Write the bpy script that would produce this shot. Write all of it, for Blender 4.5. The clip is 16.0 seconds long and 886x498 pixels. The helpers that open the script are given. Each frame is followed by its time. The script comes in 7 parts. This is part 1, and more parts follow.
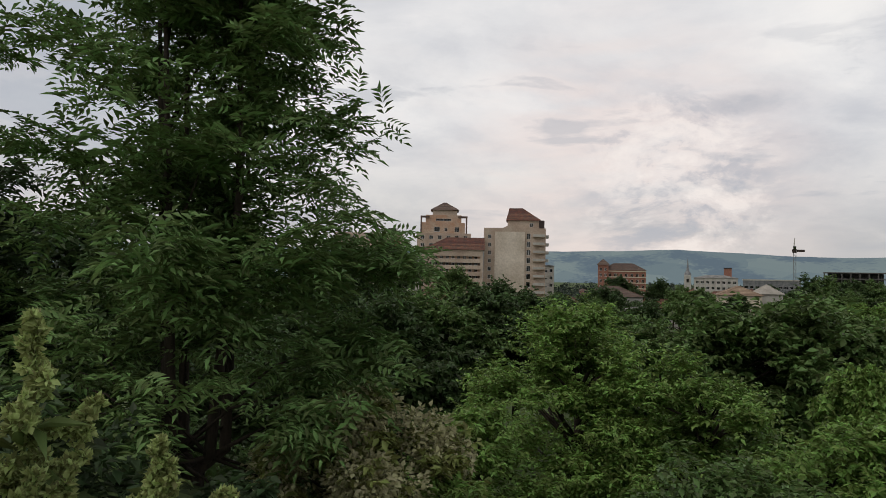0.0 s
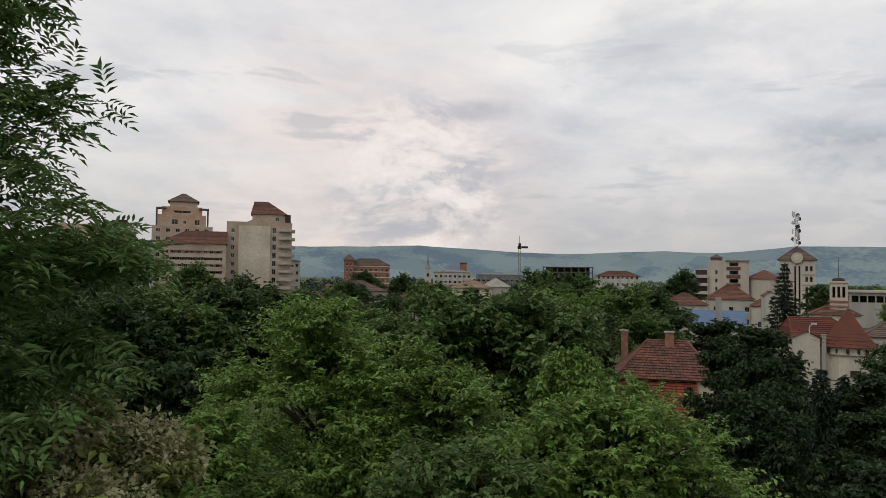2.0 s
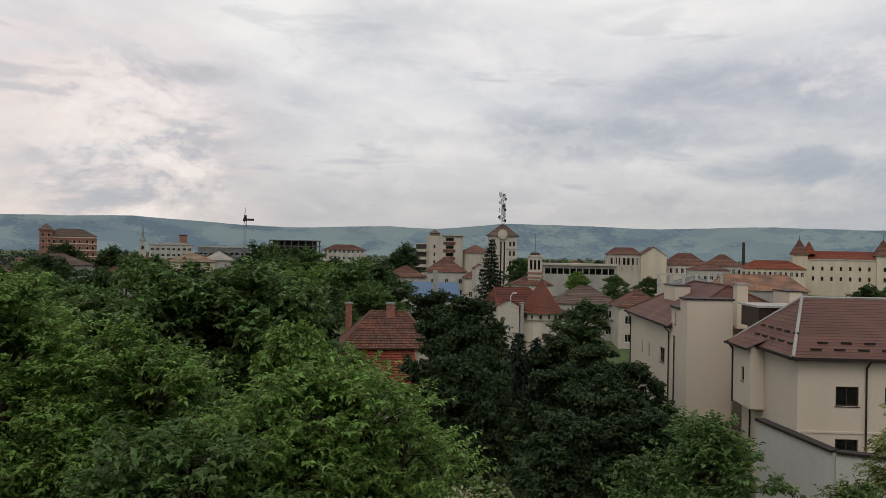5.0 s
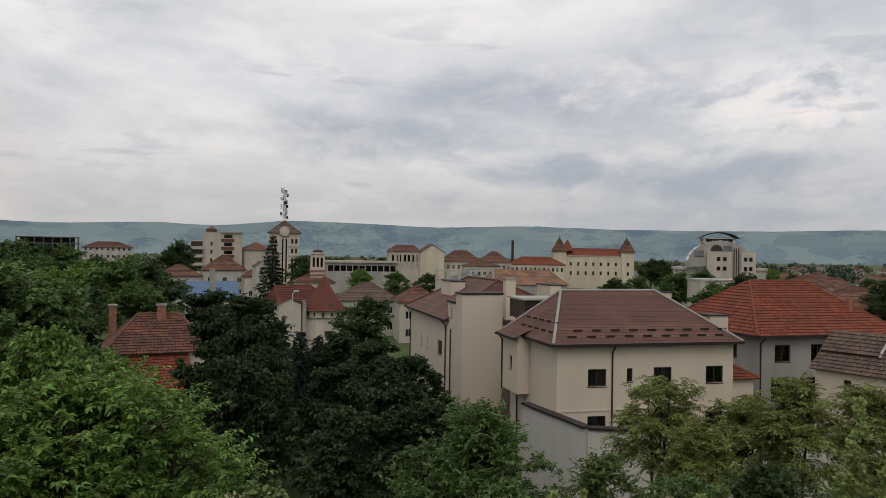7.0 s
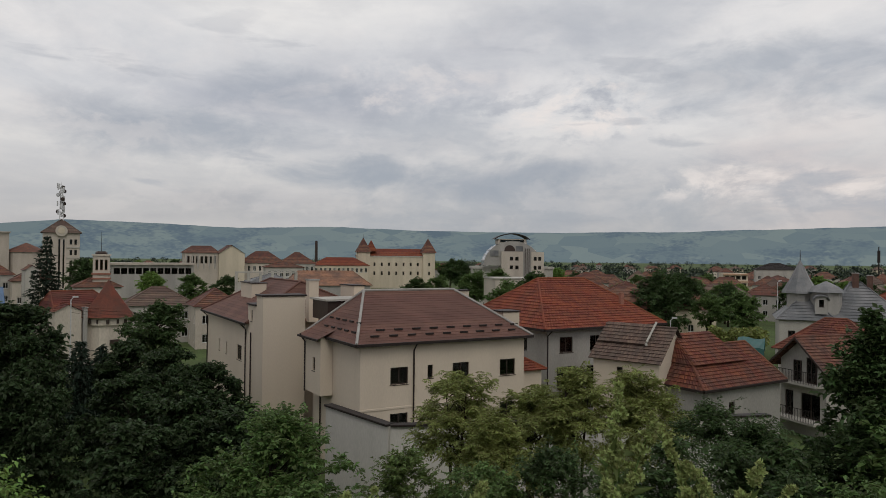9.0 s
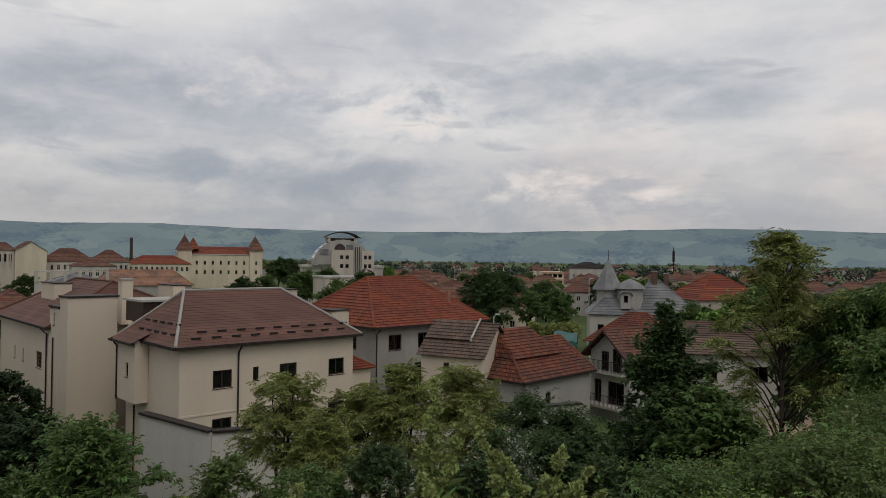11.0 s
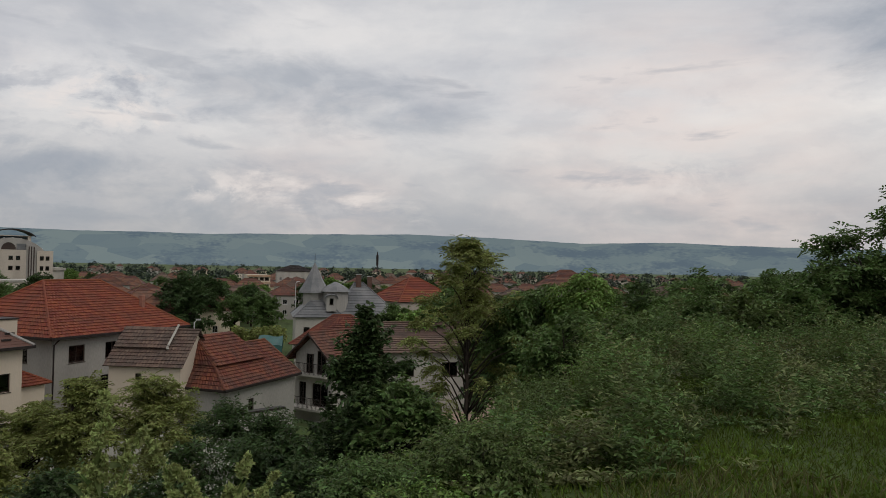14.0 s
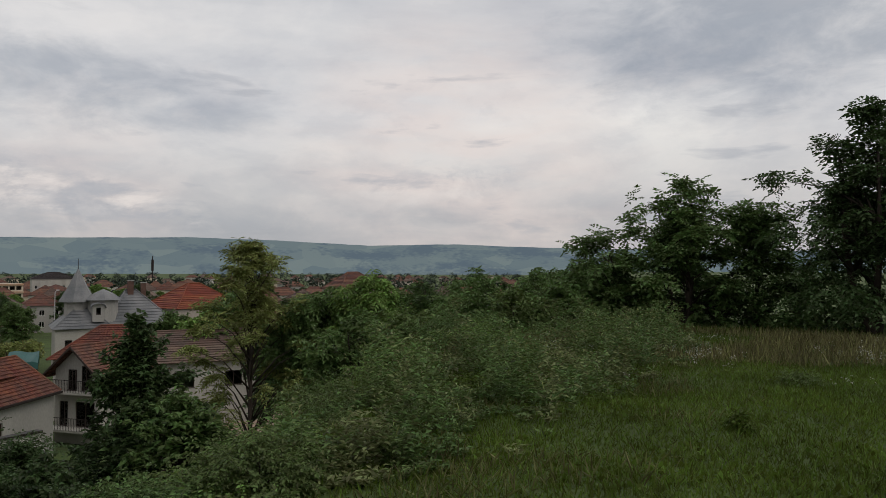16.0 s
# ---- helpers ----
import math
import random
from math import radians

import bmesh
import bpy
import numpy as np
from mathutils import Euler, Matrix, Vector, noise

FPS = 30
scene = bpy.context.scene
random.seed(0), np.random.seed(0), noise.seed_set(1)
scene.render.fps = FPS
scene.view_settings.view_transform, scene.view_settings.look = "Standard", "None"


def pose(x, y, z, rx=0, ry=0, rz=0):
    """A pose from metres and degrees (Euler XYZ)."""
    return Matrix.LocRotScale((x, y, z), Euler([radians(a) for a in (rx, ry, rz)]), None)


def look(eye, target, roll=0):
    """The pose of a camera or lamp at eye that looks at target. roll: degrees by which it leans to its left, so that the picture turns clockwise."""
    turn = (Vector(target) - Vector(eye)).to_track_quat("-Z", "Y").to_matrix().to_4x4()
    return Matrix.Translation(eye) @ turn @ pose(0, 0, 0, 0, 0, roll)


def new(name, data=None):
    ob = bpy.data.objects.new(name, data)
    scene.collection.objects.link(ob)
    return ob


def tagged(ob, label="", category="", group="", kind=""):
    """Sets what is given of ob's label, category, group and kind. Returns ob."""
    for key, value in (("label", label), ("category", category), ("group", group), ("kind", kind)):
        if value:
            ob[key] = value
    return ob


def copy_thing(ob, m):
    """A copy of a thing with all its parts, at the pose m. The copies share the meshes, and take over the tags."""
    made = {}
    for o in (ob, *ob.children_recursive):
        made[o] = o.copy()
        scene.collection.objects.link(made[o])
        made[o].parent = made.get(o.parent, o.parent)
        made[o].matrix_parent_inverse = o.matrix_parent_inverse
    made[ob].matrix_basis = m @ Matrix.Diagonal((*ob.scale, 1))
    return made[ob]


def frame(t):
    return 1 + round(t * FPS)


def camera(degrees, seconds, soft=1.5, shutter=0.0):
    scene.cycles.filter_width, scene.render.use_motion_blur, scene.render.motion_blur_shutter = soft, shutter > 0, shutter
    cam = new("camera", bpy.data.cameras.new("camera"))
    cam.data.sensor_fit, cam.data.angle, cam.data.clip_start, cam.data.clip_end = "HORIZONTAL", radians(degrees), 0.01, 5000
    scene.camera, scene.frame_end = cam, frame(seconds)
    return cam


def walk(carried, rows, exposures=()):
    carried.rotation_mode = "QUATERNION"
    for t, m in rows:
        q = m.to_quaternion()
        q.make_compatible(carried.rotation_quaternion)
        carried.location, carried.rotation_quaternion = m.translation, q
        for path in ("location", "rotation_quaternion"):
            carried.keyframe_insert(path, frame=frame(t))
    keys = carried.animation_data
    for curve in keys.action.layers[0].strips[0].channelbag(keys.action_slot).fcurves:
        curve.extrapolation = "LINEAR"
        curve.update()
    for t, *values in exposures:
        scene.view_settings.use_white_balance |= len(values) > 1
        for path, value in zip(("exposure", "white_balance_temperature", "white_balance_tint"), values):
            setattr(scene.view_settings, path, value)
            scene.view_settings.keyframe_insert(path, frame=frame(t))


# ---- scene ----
E_EYE, ARM = 1.65, 0.28
cam = camera(63.13, 16.0, soft=0.85)
# seconds, yaw, pitch, lean: a phone held at arm's length by someone who turns on the spot
ROWS = [
    (0.0, 0.02, 2.14, 1.13), (0.5, -5.43, 2.26, 0.84), (1.0, -12.84, 2.21, 0.73), (1.5, -15.62, 2.15, 0.52),
    (2.0, -19.92, 2.08, 0.79), (2.5, -23.79, 1.51, 0.53), (3.0, -28.12, 1.46, 0.53), (5.5, -44.58, 0.18, 0.97),
    (6.0, -48.67, 0.22, 0.80), (6.5, -54.28, 0.21, 0.85), (7.0, -58.46, 0.40, 0.89), (7.5, -62.54, 0.39, 1.00),
    (8.0, -66.44, 0.42, 0.87), (8.5, -70.12, 0.47, 0.74), (9.0, -73.93, 0.65, 0.57), (9.5, -76.63, 0.61, 0.78),
    (10.0, -80.98, 0.68, 0.96), (12.5, -95.67, 0.42, 0.53), (13.0, -100.61, 0.50, 0.86), (13.5, -106.39, 1.02, 1.18),
    (14.0, -110.24, 1.34, 1.18), (14.5, -114.44, 1.22, 1.05), (15.0, -119.37, 1.35, 0.72), (15.5, -122.62, 1.38, 0.33),
    (16.0, -126.98, 1.72, 0.21),
]


def eye_pose(yaw, pitch, lean):
    a = radians(yaw)
    return pose(-ARM * math.sin(a), ARM * math.cos(a) - ARM, E_EYE, 90 + pitch, 0, yaw) @ pose(0, 0, 0, 0, 0, lean)


walk(cam, [(t, eye_pose(y, p, r)) for t, y, p, r in ROWS], exposures=[(0.0, 0.0), (7.0, 0.0), (10.0, -0.18), (16.0, -0.18)])

# ---- sky and sun ----
SUN_AZ, SUN_EL = 248.0, 50.0          # compass bearing from the first view's ahead, and height


def build_world():
    w = bpy.data.worlds.new("evening_sky")
    scene.world = w
    w.use_nodes = True
    nt = w.node_tree
    nt.nodes.clear()
    N, L = nt.nodes.new, nt.links.new

    def math_node(op, a, b=None, c=None):
        n = N("ShaderNodeMath")
        n.operation = op
        for i, v in enumerate((a, b, c)):
            if v is None:
                continue
            if isinstance(v, (int, float)):
                n.inputs[i].default_value = v
            else:
                L(v, n.inputs[i])
        return n.outputs[0]

    def ramp(fac, stops, colour=True):
        n = N("ShaderNodeValToRGB")
        e = n.color_ramp.elements
        while len(e) < len(stops):
            e.new(0.5)
        for el, (p, c) in zip(e, stops):
            el.position = p
            el.color = (*c, 1) if colour else (c, c, c, 1)
        L(fac, n.inputs[0])
        return n.outputs[0]

    def mix(fac, a, b, mode="MIX"):
        n = N("ShaderNodeMix")
        n.data_type, n.blend_type = "RGBA", mode
        for i, v in ((0, fac), (6, a), (7, b)):
            if isinstance(v, (int, float)):
                n.inputs[i].default_value = v
            elif isinstance(v, tuple):
                n.inputs[i].default_value = (*v, 1)
            else:
                L(v, n.inputs[i])
        return n.outputs[2]

    tc = N("ShaderNodeTexCoord")
    sep = N("ShaderNodeSeparateXYZ")
    L(tc.outputs["Generated"], sep.inputs[0])
    x, y, z = sep.outputs
    up = math_node("MAXIMUM", z, 0.0)
    den = math_node("ADD", up, 0.10)
    comb = N("ShaderNodeCombineXYZ")
    L(math_node("DIVIDE", x, den), comb.inputs[0])
    L(math_node("DIVIDE", y, den), comb.inputs[1])

    def noise_at(vec, scale, detail, rough=0.55, dist=0.0, offset=(0, 0, 0), stretch=(1, 1, 1)):
        mp = N("ShaderNodeMapping")
        mp.inputs["Location"].default_value = offset
        mp.inputs["Scale"].default_value = stretch
        L(vec, mp.inputs[0])
        n = N("ShaderNodeTexNoise")
        n.inputs["Scale"].default_value, n.inputs["Detail"].default_value = scale, detail
        n.inputs["Roughness"].default_value, n.inputs["Distortion"].default_value = rough, dist
        L(mp.outputs[0], n.inputs["Vector"])
        return n.outputs[0]

    flat = comb.outputs[0]
    way = tc.outputs["Generated"]
    sheet = noise_at(flat, 0.50, 9, 0.55, 0.5, (3.1, 1.7, 0))
    rolls = noise_at(way, 3.6, 12, 0.58, 0.35, (0.4, 2.3, 0.2), (1, 1, 2.4))
    heaps = noise_at(way, 9.0, 10, 0.60, 0.3, (0.3, 0.1, 0), (1, 1, 2.0))
    wisps = noise_at(way, 6.0, 8, 0.5, 0.3, (1.7, 0.6, 3.1), (1, 1, 4.5))

    def towards(az, el, inner, outer):
        """1 near a bearing and height in the sky, falling to 0."""
        a, e = radians(az), radians(el)
        n = N("ShaderNodeVectorMath")
        n.operation = "DOT_PRODUCT"
        L(way, n.inputs[0])
        n.inputs[1].default_value = (math.sin(a) * math.cos(e), math.cos(a) * math.cos(e), math.sin(e))
        r = N("ShaderNodeMapRange")
        r.interpolation_type = "SMOOTHSTEP"
        r.inputs["From Min"].default_value, r.inputs["From Max"].default_value = math.cos(radians(outer)), math.cos(radians(inner))
        L(n.outputs["Value"], r.inputs["Value"])
        return r.outputs[0]

    # a bright sheet overhead with soft grey bellies
    base = ramp(sheet, [(0.34, (0.60, 0.61, 0.66)), (0.46, (0.78, 0.78, 0.80)), (0.56, (0.91, 0.895, 0.89)), (0.66, (1.06, 1.03, 0.99))])
    belly = ramp(rolls, [(0.50, 0.0), (0.66, 1.0)], False)
    shine = ramp(rolls, [(0.30, 1.0), (0.46, 0.0)], False)
    low = ramp(up, [(0.0, 0.55), (0.12, 1.0), (0.38, 0.75), (0.6, 0.2)], False)
    col = mix(math_node("MULTIPLY", math_node("MULTIPLY", belly, low), 0.32), base, (0.42, 0.435, 0.50))
    col = mix(math_node("MULTIPLY", shine, 0.62), col, (1.03, 0.995, 0.97))
    # the calm pale band over the hills, flushed where the light breaks through
    band = ramp(up, [(0.0, 1.0), (0.06, 0.9), (0.12, 0.55), (0.21, 0.0)], False)
    col = mix(math_node("MULTIPLY", band, 0.85), col, (0.53, 0.515, 0.52))
    flush = math_node("MAXIMUM", math_node("MULTIPLY", towards(14, 6, 3, 17), 1.0), math_node("MULTIPLY", towards(128, 7, 3, 16), 0.8))
    flush = math_node("MAXIMUM", flush, math_node("MULTIPLY", towards(100, 4.5, 2, 9), 0.55))
    warm = ramp(wisps, [(0.36, 0.25), (0.58, 1.0)], False)
    col = mix(math_node("MULTIPLY", math_node("MULTIPLY", flush, warm), 0.72), col, (0.97, 0.83, 0.775))
    # the long blue-grey cloud banks
    def most(*v):
        out = v[0]
        for q in v[1:]:
            out = math_node("MAXIMUM", out, q)
        return out
    bearing, height = math_node("ARCTAN2", x, y), math_node("ARCSINE", z)
    ragged = math_node("MULTIPLY_ADD", noise_at(way, 11.0, 10, 0.62, 0.4, (2.3, 0.7, 1.1), (1, 1, 2.2)), 4.4, -2.2)

    def cloud(az, el, wide, high, k):
        """1 inside a ragged long cloud at a bearing and height, falling to 0."""
        dx = math_node("DIVIDE", math_node("SUBTRACT", bearing, radians(az)), radians(wide))
        dy = math_node("DIVIDE", math_node("SUBTRACT", height, radians(el)), radians(high))
        q = math_node("ADD", math_node("ADD", math_node("MULTIPLY", dx, dx), math_node("MULTIPLY", dy, dy)), ragged)
        r = N("ShaderNodeMapRange")
        r.interpolation_type = "SMOOTHSTEP"
        for key, v in (("From Min", 1.9), ("From Max", -0.5), ("To Min", 0.0), ("To Max", k)):
            r.inputs[key].default_value = v
        L(q, r.inputs["Value"])
        return r.outputs[0]

    bank = most(*[cloud(*c) for c in (
        (54, 9, 10, 1.8, 0.8), (61.5, 12.4, 6, 1.8, 0.7), (66.4, 6.6, 6, 1.4, 1.0), (73, 9.6, 6, 2.4, 0.55), (79, 5.8, 10, 2.2, 0.95), (84, 3.4, 20, 2.2, 0.75), (114, 3.0, 24, 2.0, 0.45),
        (38, 17.5, 7, 2.8, 0.4), (23, 13, 3, 0.8, 0.55), (97.5, 13, 10, 2.6, 0.75), (107.4, 11.5, 5, 1.4, 0.6), (86, 17.5, 9, 2.4, 0.35), (151, 18, 13, 5.5, 0.9))], math_node("MULTIPLY", towards(-26, 20, 3, 16), 0.8))
    col = mix(math_node("MULTIPLY", bank, 0.8), col, (0.36, 0.405, 0.475))
    # heaped clouds with lit rims and grey undersides
    zone = ramp(up, [(0.02, 0.0), (0.06, 1.0), (0.24, 0.9), (0.36, 0.0)], False)
    heap = most(towards(18, 7, 2, 9), *[cloud(*c) for c in ((84, 11.3, 7, 2.4, 1.0), (96, 6.0, 6, 1.9, 0.9), (103, 4.8, 7, 1.3, 0.85), (127, 6.6, 6, 1.6, 0.6), (46, 9, 8, 3, 0.3), (70, 13, 8, 2.4, 0.45))], math_node("MULTIPLY", zone, 0.15))
    above = noise_at(way, 9.0, 10, 0.60, 0.3, (0.3, 0.1, 0.045), (1, 1, 2.0))
    crest = ramp(math_node("SUBTRACT", heaps, above), [(0.010, 0.0), (0.12, 1.0)], False)
    shade = ramp(math_node("SUBTRACT", above, heaps), [(0.02, 0.0), (0.10, 1.0)], False)
    col = mix(math_node("MULTIPLY", math_node("MULTIPLY", shade, heap), 0.5), col, (0.47, 0.49, 0.55))
    lit = ramp(heaps, [(0.46, 0.0), (0.60, 1.0)], False)
    dark = ramp(heaps, [(0.38, 1.0), (0.49, 0.0)], False)
    col = mix(math_node("MULTIPLY", math_node("MULTIPLY", lit, heap), 0.52), col, (0.97, 0.91, 0.88))
    col = mix(math_node("MULTIPLY", math_node("MULTIPLY", crest, heap), 0.65), col, (1.06, 0.96, 0.90))
    col = mix(math_node("MULTIPLY", math_node("MULTIPLY", dark, heap), 0.55), col, (0.46, 0.48, 0.54))
    streak = ramp(wisps, [(0.60, 0.0), (0.67, 1.0)], False)
    col = mix(math_node("MULTIPLY", math_node("MULTIPLY", streak, zone), 0.55), col, (0.48, 0.50, 0.55))
    ground = ramp(z, [(0.0, 1.0), (0.002, 0.0)], False)
    col = mix(ground, col, (0.10, 0.12, 0.09))
    clear = N("ShaderNodeTexSky")
    clear.sky_type, clear.sun_disc = "NISHITA", False
    clear.sun_elevation, clear.sun_rotation = radians(SUN_EL), radians(SUN_AZ)
    bg_clear, bg_cloud, add = N("ShaderNodeBackground"), N("ShaderNodeBackground"), N("ShaderNodeAddShader")
    L(clear.outputs[0], bg_clear.inputs[0])
    bg_clear.inputs[1].default_value = 0.006
    L(col, bg_cloud.inputs[0])
    bg_cloud.inputs[1].default_value = 0.87
    L(bg_clear.outputs[0], add.inputs[0])
    L(bg_cloud.outputs[0], add.inputs[1])
    out = N("ShaderNodeOutputWorld")
    L(add.outputs[0], out.inputs[0])


build_world()
sun_data = bpy.data.lights.new("sun", "SUN")
sun_data.energy, sun_data.angle, sun_data.color = 0.75, radians(30), (1.0, 0.94, 0.86)
sun = new("sun", sun_data)
sun.matrix_world = look((math.sin(radians(SUN_AZ)) * 50, math.cos(radians(SUN_AZ)) * 50, 50 * math.tan(radians(SUN_EL))), (0, 0, 0))

# ---- materials ----
MATS = {}


def mat(name, colour, rough=0.8, vary=0.25, scale=3.0, fine=40.0, bump=0.15, second=None, island=0.0, metal=0.0, spec=0.3, streak=False, thin=0.0, obj=0.0):
    """A surface in one colour with blotches, grain and relief; island / obj: how far pieces differ; thin: how much light comes through."""
    if name in MATS:
        return MATS[name]
    m = bpy.data.materials.new(name)
    m.use_nodes = True
    nt = m.node_tree
    N, L = nt.nodes.new, nt.links.new
    b = nt.nodes["Principled BSDF"]
    b.inputs["Roughness"].default_value, b.inputs["Metallic"].default_value = rough, metal
    b.inputs["Specular IOR Level"].default_value = spec
    tc = N("ShaderNodeTexCoord")
    mp = N("ShaderNodeMapping")
    mp.inputs["Scale"].default_value = (1, 1, 0.18) if streak else (1, 1, 1)
    L(tc.outputs["Object"], mp.inputs[0])
    big, small = N("ShaderNodeTexNoise"), N("ShaderNodeTexNoise")
    for n, s, d in ((big, scale, 4), (small, fine, 3)):
        n.inputs["Scale"].default_value, n.inputs["Detail"].default_value = s, d
        L(mp.outputs[0], n.inputs["Vector"])
    rp = N("ShaderNodeValToRGB")
    c2 = second or tuple(c * (1 - vary) for c in colour)
    rp.color_ramp.elements[0].position, rp.color_ramp.elements[1].position = 0.36, 0.64
    rp.color_ramp.elements[0].color, rp.color_ramp.elements[1].color = (*c2, 1), (*colour, 1)
    L(big.outputs[0], rp.inputs[0])
    hs = N("ShaderNodeHueSaturation")
    L(rp.outputs[0], hs.inputs["Color"])
    val = N("ShaderNodeMapRange")
    val.inputs["From Min"].default_value, val.inputs["From Max"].default_value = 0.3, 0.7
    val.inputs["To Min"].default_value, val.inputs["To Max"].default_value = 1 - vary * 0.6, 1 + vary * 0.6
    L(small.outputs[0], val.inputs["Value"])
    value = val.outputs[0]
    if island or obj:
        src = N("ShaderNodeNewGeometry").outputs["Random Per Island"] if island else N("ShaderNodeObjectInfo").outputs["Random"]
        k = island or obj
        mr = N("ShaderNodeMapRange")
        mr.inputs["To Min"].default_value, mr.inputs["To Max"].default_value = 1 - k, 1 + k
        L(src, mr.inputs["Value"])
        mu = N("ShaderNodeMath")
        mu.operation = "MULTIPLY"
        L(value, mu.inputs[0])
        L(mr.outputs[0], mu.inputs[1])
        value = mu.outputs[0]
        hr = N("ShaderNodeMapRange")
        hr.inputs["To Min"].default_value, hr.inputs["To Max"].default_value = 0.5 - k * 0.05, 0.5 + k * 0.04
        L(src, hr.inputs["Value"])
        L(hr.outputs[0], hs.inputs["Hue"])
    L(value, hs.inputs["Value"])
    L(hs.outputs[0], b.inputs["Base Color"])
    if bump:
        bp = N("ShaderNodeBump")
        bp.inputs["Strength"].default_value, bp.inputs["Distance"].default_value = bump, 0.02
        L(small.outputs[0], bp.inputs["Height"])
        L(bp.outputs[0], b.inputs["Normal"])
    if thin:
        tr, mx = N("ShaderNodeBsdfTranslucent"), N("ShaderNodeMixShader")
        L(hs.outputs[0], tr.inputs["Color"])
        mx.inputs[0].default_value = thin
        out = nt.nodes["Material Output"]
        L(b.outputs[0], mx.inputs[1])
        L(tr.outputs[0], mx.inputs[2])
        L(mx.outputs[0], out.inputs[0])
    MATS[name] = m
    return m


def glass_mat():
    m = bpy.data.materials.new("window_glass")
    m.use_nodes = True
    nt = m.node_tree
    nt.nodes.clear()
    N, L = nt.nodes.new, nt.links.new
    fr, tr, gl, mx, out = (N("ShaderNode" + k) for k in ("Fresnel", "BsdfTransparent", "BsdfGlossy", "MixShader", "OutputMaterial"))
    fr.inputs[0].default_value = 1.5
    tr.inputs[0].default_value = (0.55, 0.6, 0.6, 1)
    gl.inputs["Roughness"].default_value = 0.03
    L(fr.outputs[0], mx.inputs[0])
    L(tr.outputs[0], mx.inputs[1])
    L(gl.outputs[0], mx.inputs[2])
    L(mx.outputs[0], out.inputs[0])
    return m


def hill_mat(name, near, far, glow, strength, scale):
    """Distant country: a patchwork of fields and woods, with the haze of kilometres of air painted on as emission."""
    m = bpy.data.materials.new(name)
    m.use_nodes = True
    nt = m.node_tree
    N, L = nt.nodes.new, nt.links.new
    b = nt.nodes["Principled BSDF"]
    b.inputs["Roughness"].default_value, b.inputs["Specular IOR Level"].default_value = 1.0, 0.0
    tc, mp, vo, no, no2 = N("ShaderNodeTexCoord"), N("ShaderNodeMapping"), N("ShaderNodeTexVoronoi"), N("ShaderNodeTexNoise"), N("ShaderNodeTexNoise")
    # fields run far up the slopes: wide bearings, long distances
    nv, ln, cz, sv = N("ShaderNodeVectorMath"), N("ShaderNodeVectorMath"), N("ShaderNodeCombineXYZ"), N("ShaderNodeVectorMath")
    nv.operation, ln.operation, sv.operation = "NORMALIZE", "LENGTH", "MULTIPLY_ADD"
    L(tc.outputs["Object"], nv.inputs[0])
    L(tc.outputs["Object"], ln.inputs[0])
    L(ln.outputs["Value"], cz.inputs[2])
    L(nv.outputs[0], sv.inputs[0])
    sv.inputs[1].default_value = (3400, 3400, 0)
    L(cz.outputs[0], sv.inputs[2])
    mp.inputs["Scale"].default_value = (1, 1, 0.22)
    L(sv.outputs[0], mp.inputs[0])
    L(mp.outputs[0], vo.inputs["Vector"])
    L(mp.outputs[0], no.inputs["Vector"])
    L(mp.outputs[0], no2.inputs["Vector"])
    vo.inputs["Scale"].default_value = scale
    no.inputs["Scale"].default_value, no.inputs["Detail"].default_value = scale * 0.5, 5
    no2.inputs["Scale"].default_value, no2.inputs["Detail"].default_value = scale * 6, 6
    m1, m2, rp = N("ShaderNodeMix"), N("ShaderNodeMix"), N("ShaderNodeValToRGB")
    for n in (m1, m2):
        n.data_type = "RGBA"
    rp.color_ramp.elements[0].position, rp.color_ramp.elements[1].position = 0.50, 0.62
    sp = N("ShaderNodeSeparateColor")
    L(vo.outputs["Color"], sp.inputs[0])
    L(sp.outputs[0], m1.inputs[0])
    m1.inputs[6].default_value, m1.inputs[7].default_value = (*near, 1), (*far, 1)
    ad = N("ShaderNodeMath")
    ad.operation = "MULTIPLY_ADD"
    L(no2.outputs[0], ad.inputs[0])
    ad.inputs[1].default_value = 0.35
    L(no.outputs[0], ad.inputs[2])
    sb = N("ShaderNodeMath")
    sb.operation = "SUBTRACT"
    L(ad.outputs[0], sb.inputs[0])
    sb.inputs[1].default_value = 0.17
    L(sb.outputs[0], rp.inputs[0])
    L(rp.outputs[0], m2.inputs[0])
    L(m1.outputs[2], m2.inputs[6])
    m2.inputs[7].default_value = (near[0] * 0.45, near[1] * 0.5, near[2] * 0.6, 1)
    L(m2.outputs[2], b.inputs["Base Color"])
    # aerial haze is put into the surface as a faint blue emission
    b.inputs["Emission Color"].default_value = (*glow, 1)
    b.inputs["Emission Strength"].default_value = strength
    return m


GLASS = glass_mat()
M_PALEWALL = mat("pale_town_render", (0.50, 0.445, 0.375), 0.9, 0.2, 0.3, 12, 0.08, streak=True, obj=0.12)
M_DEEPRED = mat("deep_red_tile", (0.15, 0.042, 0.026), 0.8, 0.3, 0.6, 9, 0.25, second=(0.10, 0.04, 0.028), island=0.25)
M_CREAM = mat("cream_render", (0.57, 0.49, 0.395), 0.9, 0.07, 0.35, 30, 0.08, streak=True)
M_WHITE = mat("white_render", (0.43, 0.41, 0.365), 0.9, 0.22, 0.5, 25, 0.08, streak=True)
M_OLDWALL = mat("weathered_concrete", (0.47, 0.385, 0.305), 0.95, 0.22, 0.14, 1.6, 0.1, second=(0.36, 0.275, 0.21))
M_OCHRE = mat("ochre_render", (0.42, 0.255, 0.165), 0.95, 0.25, 0.3, 1.8, 0.1, second=(0.45, 0.355, 0.27))
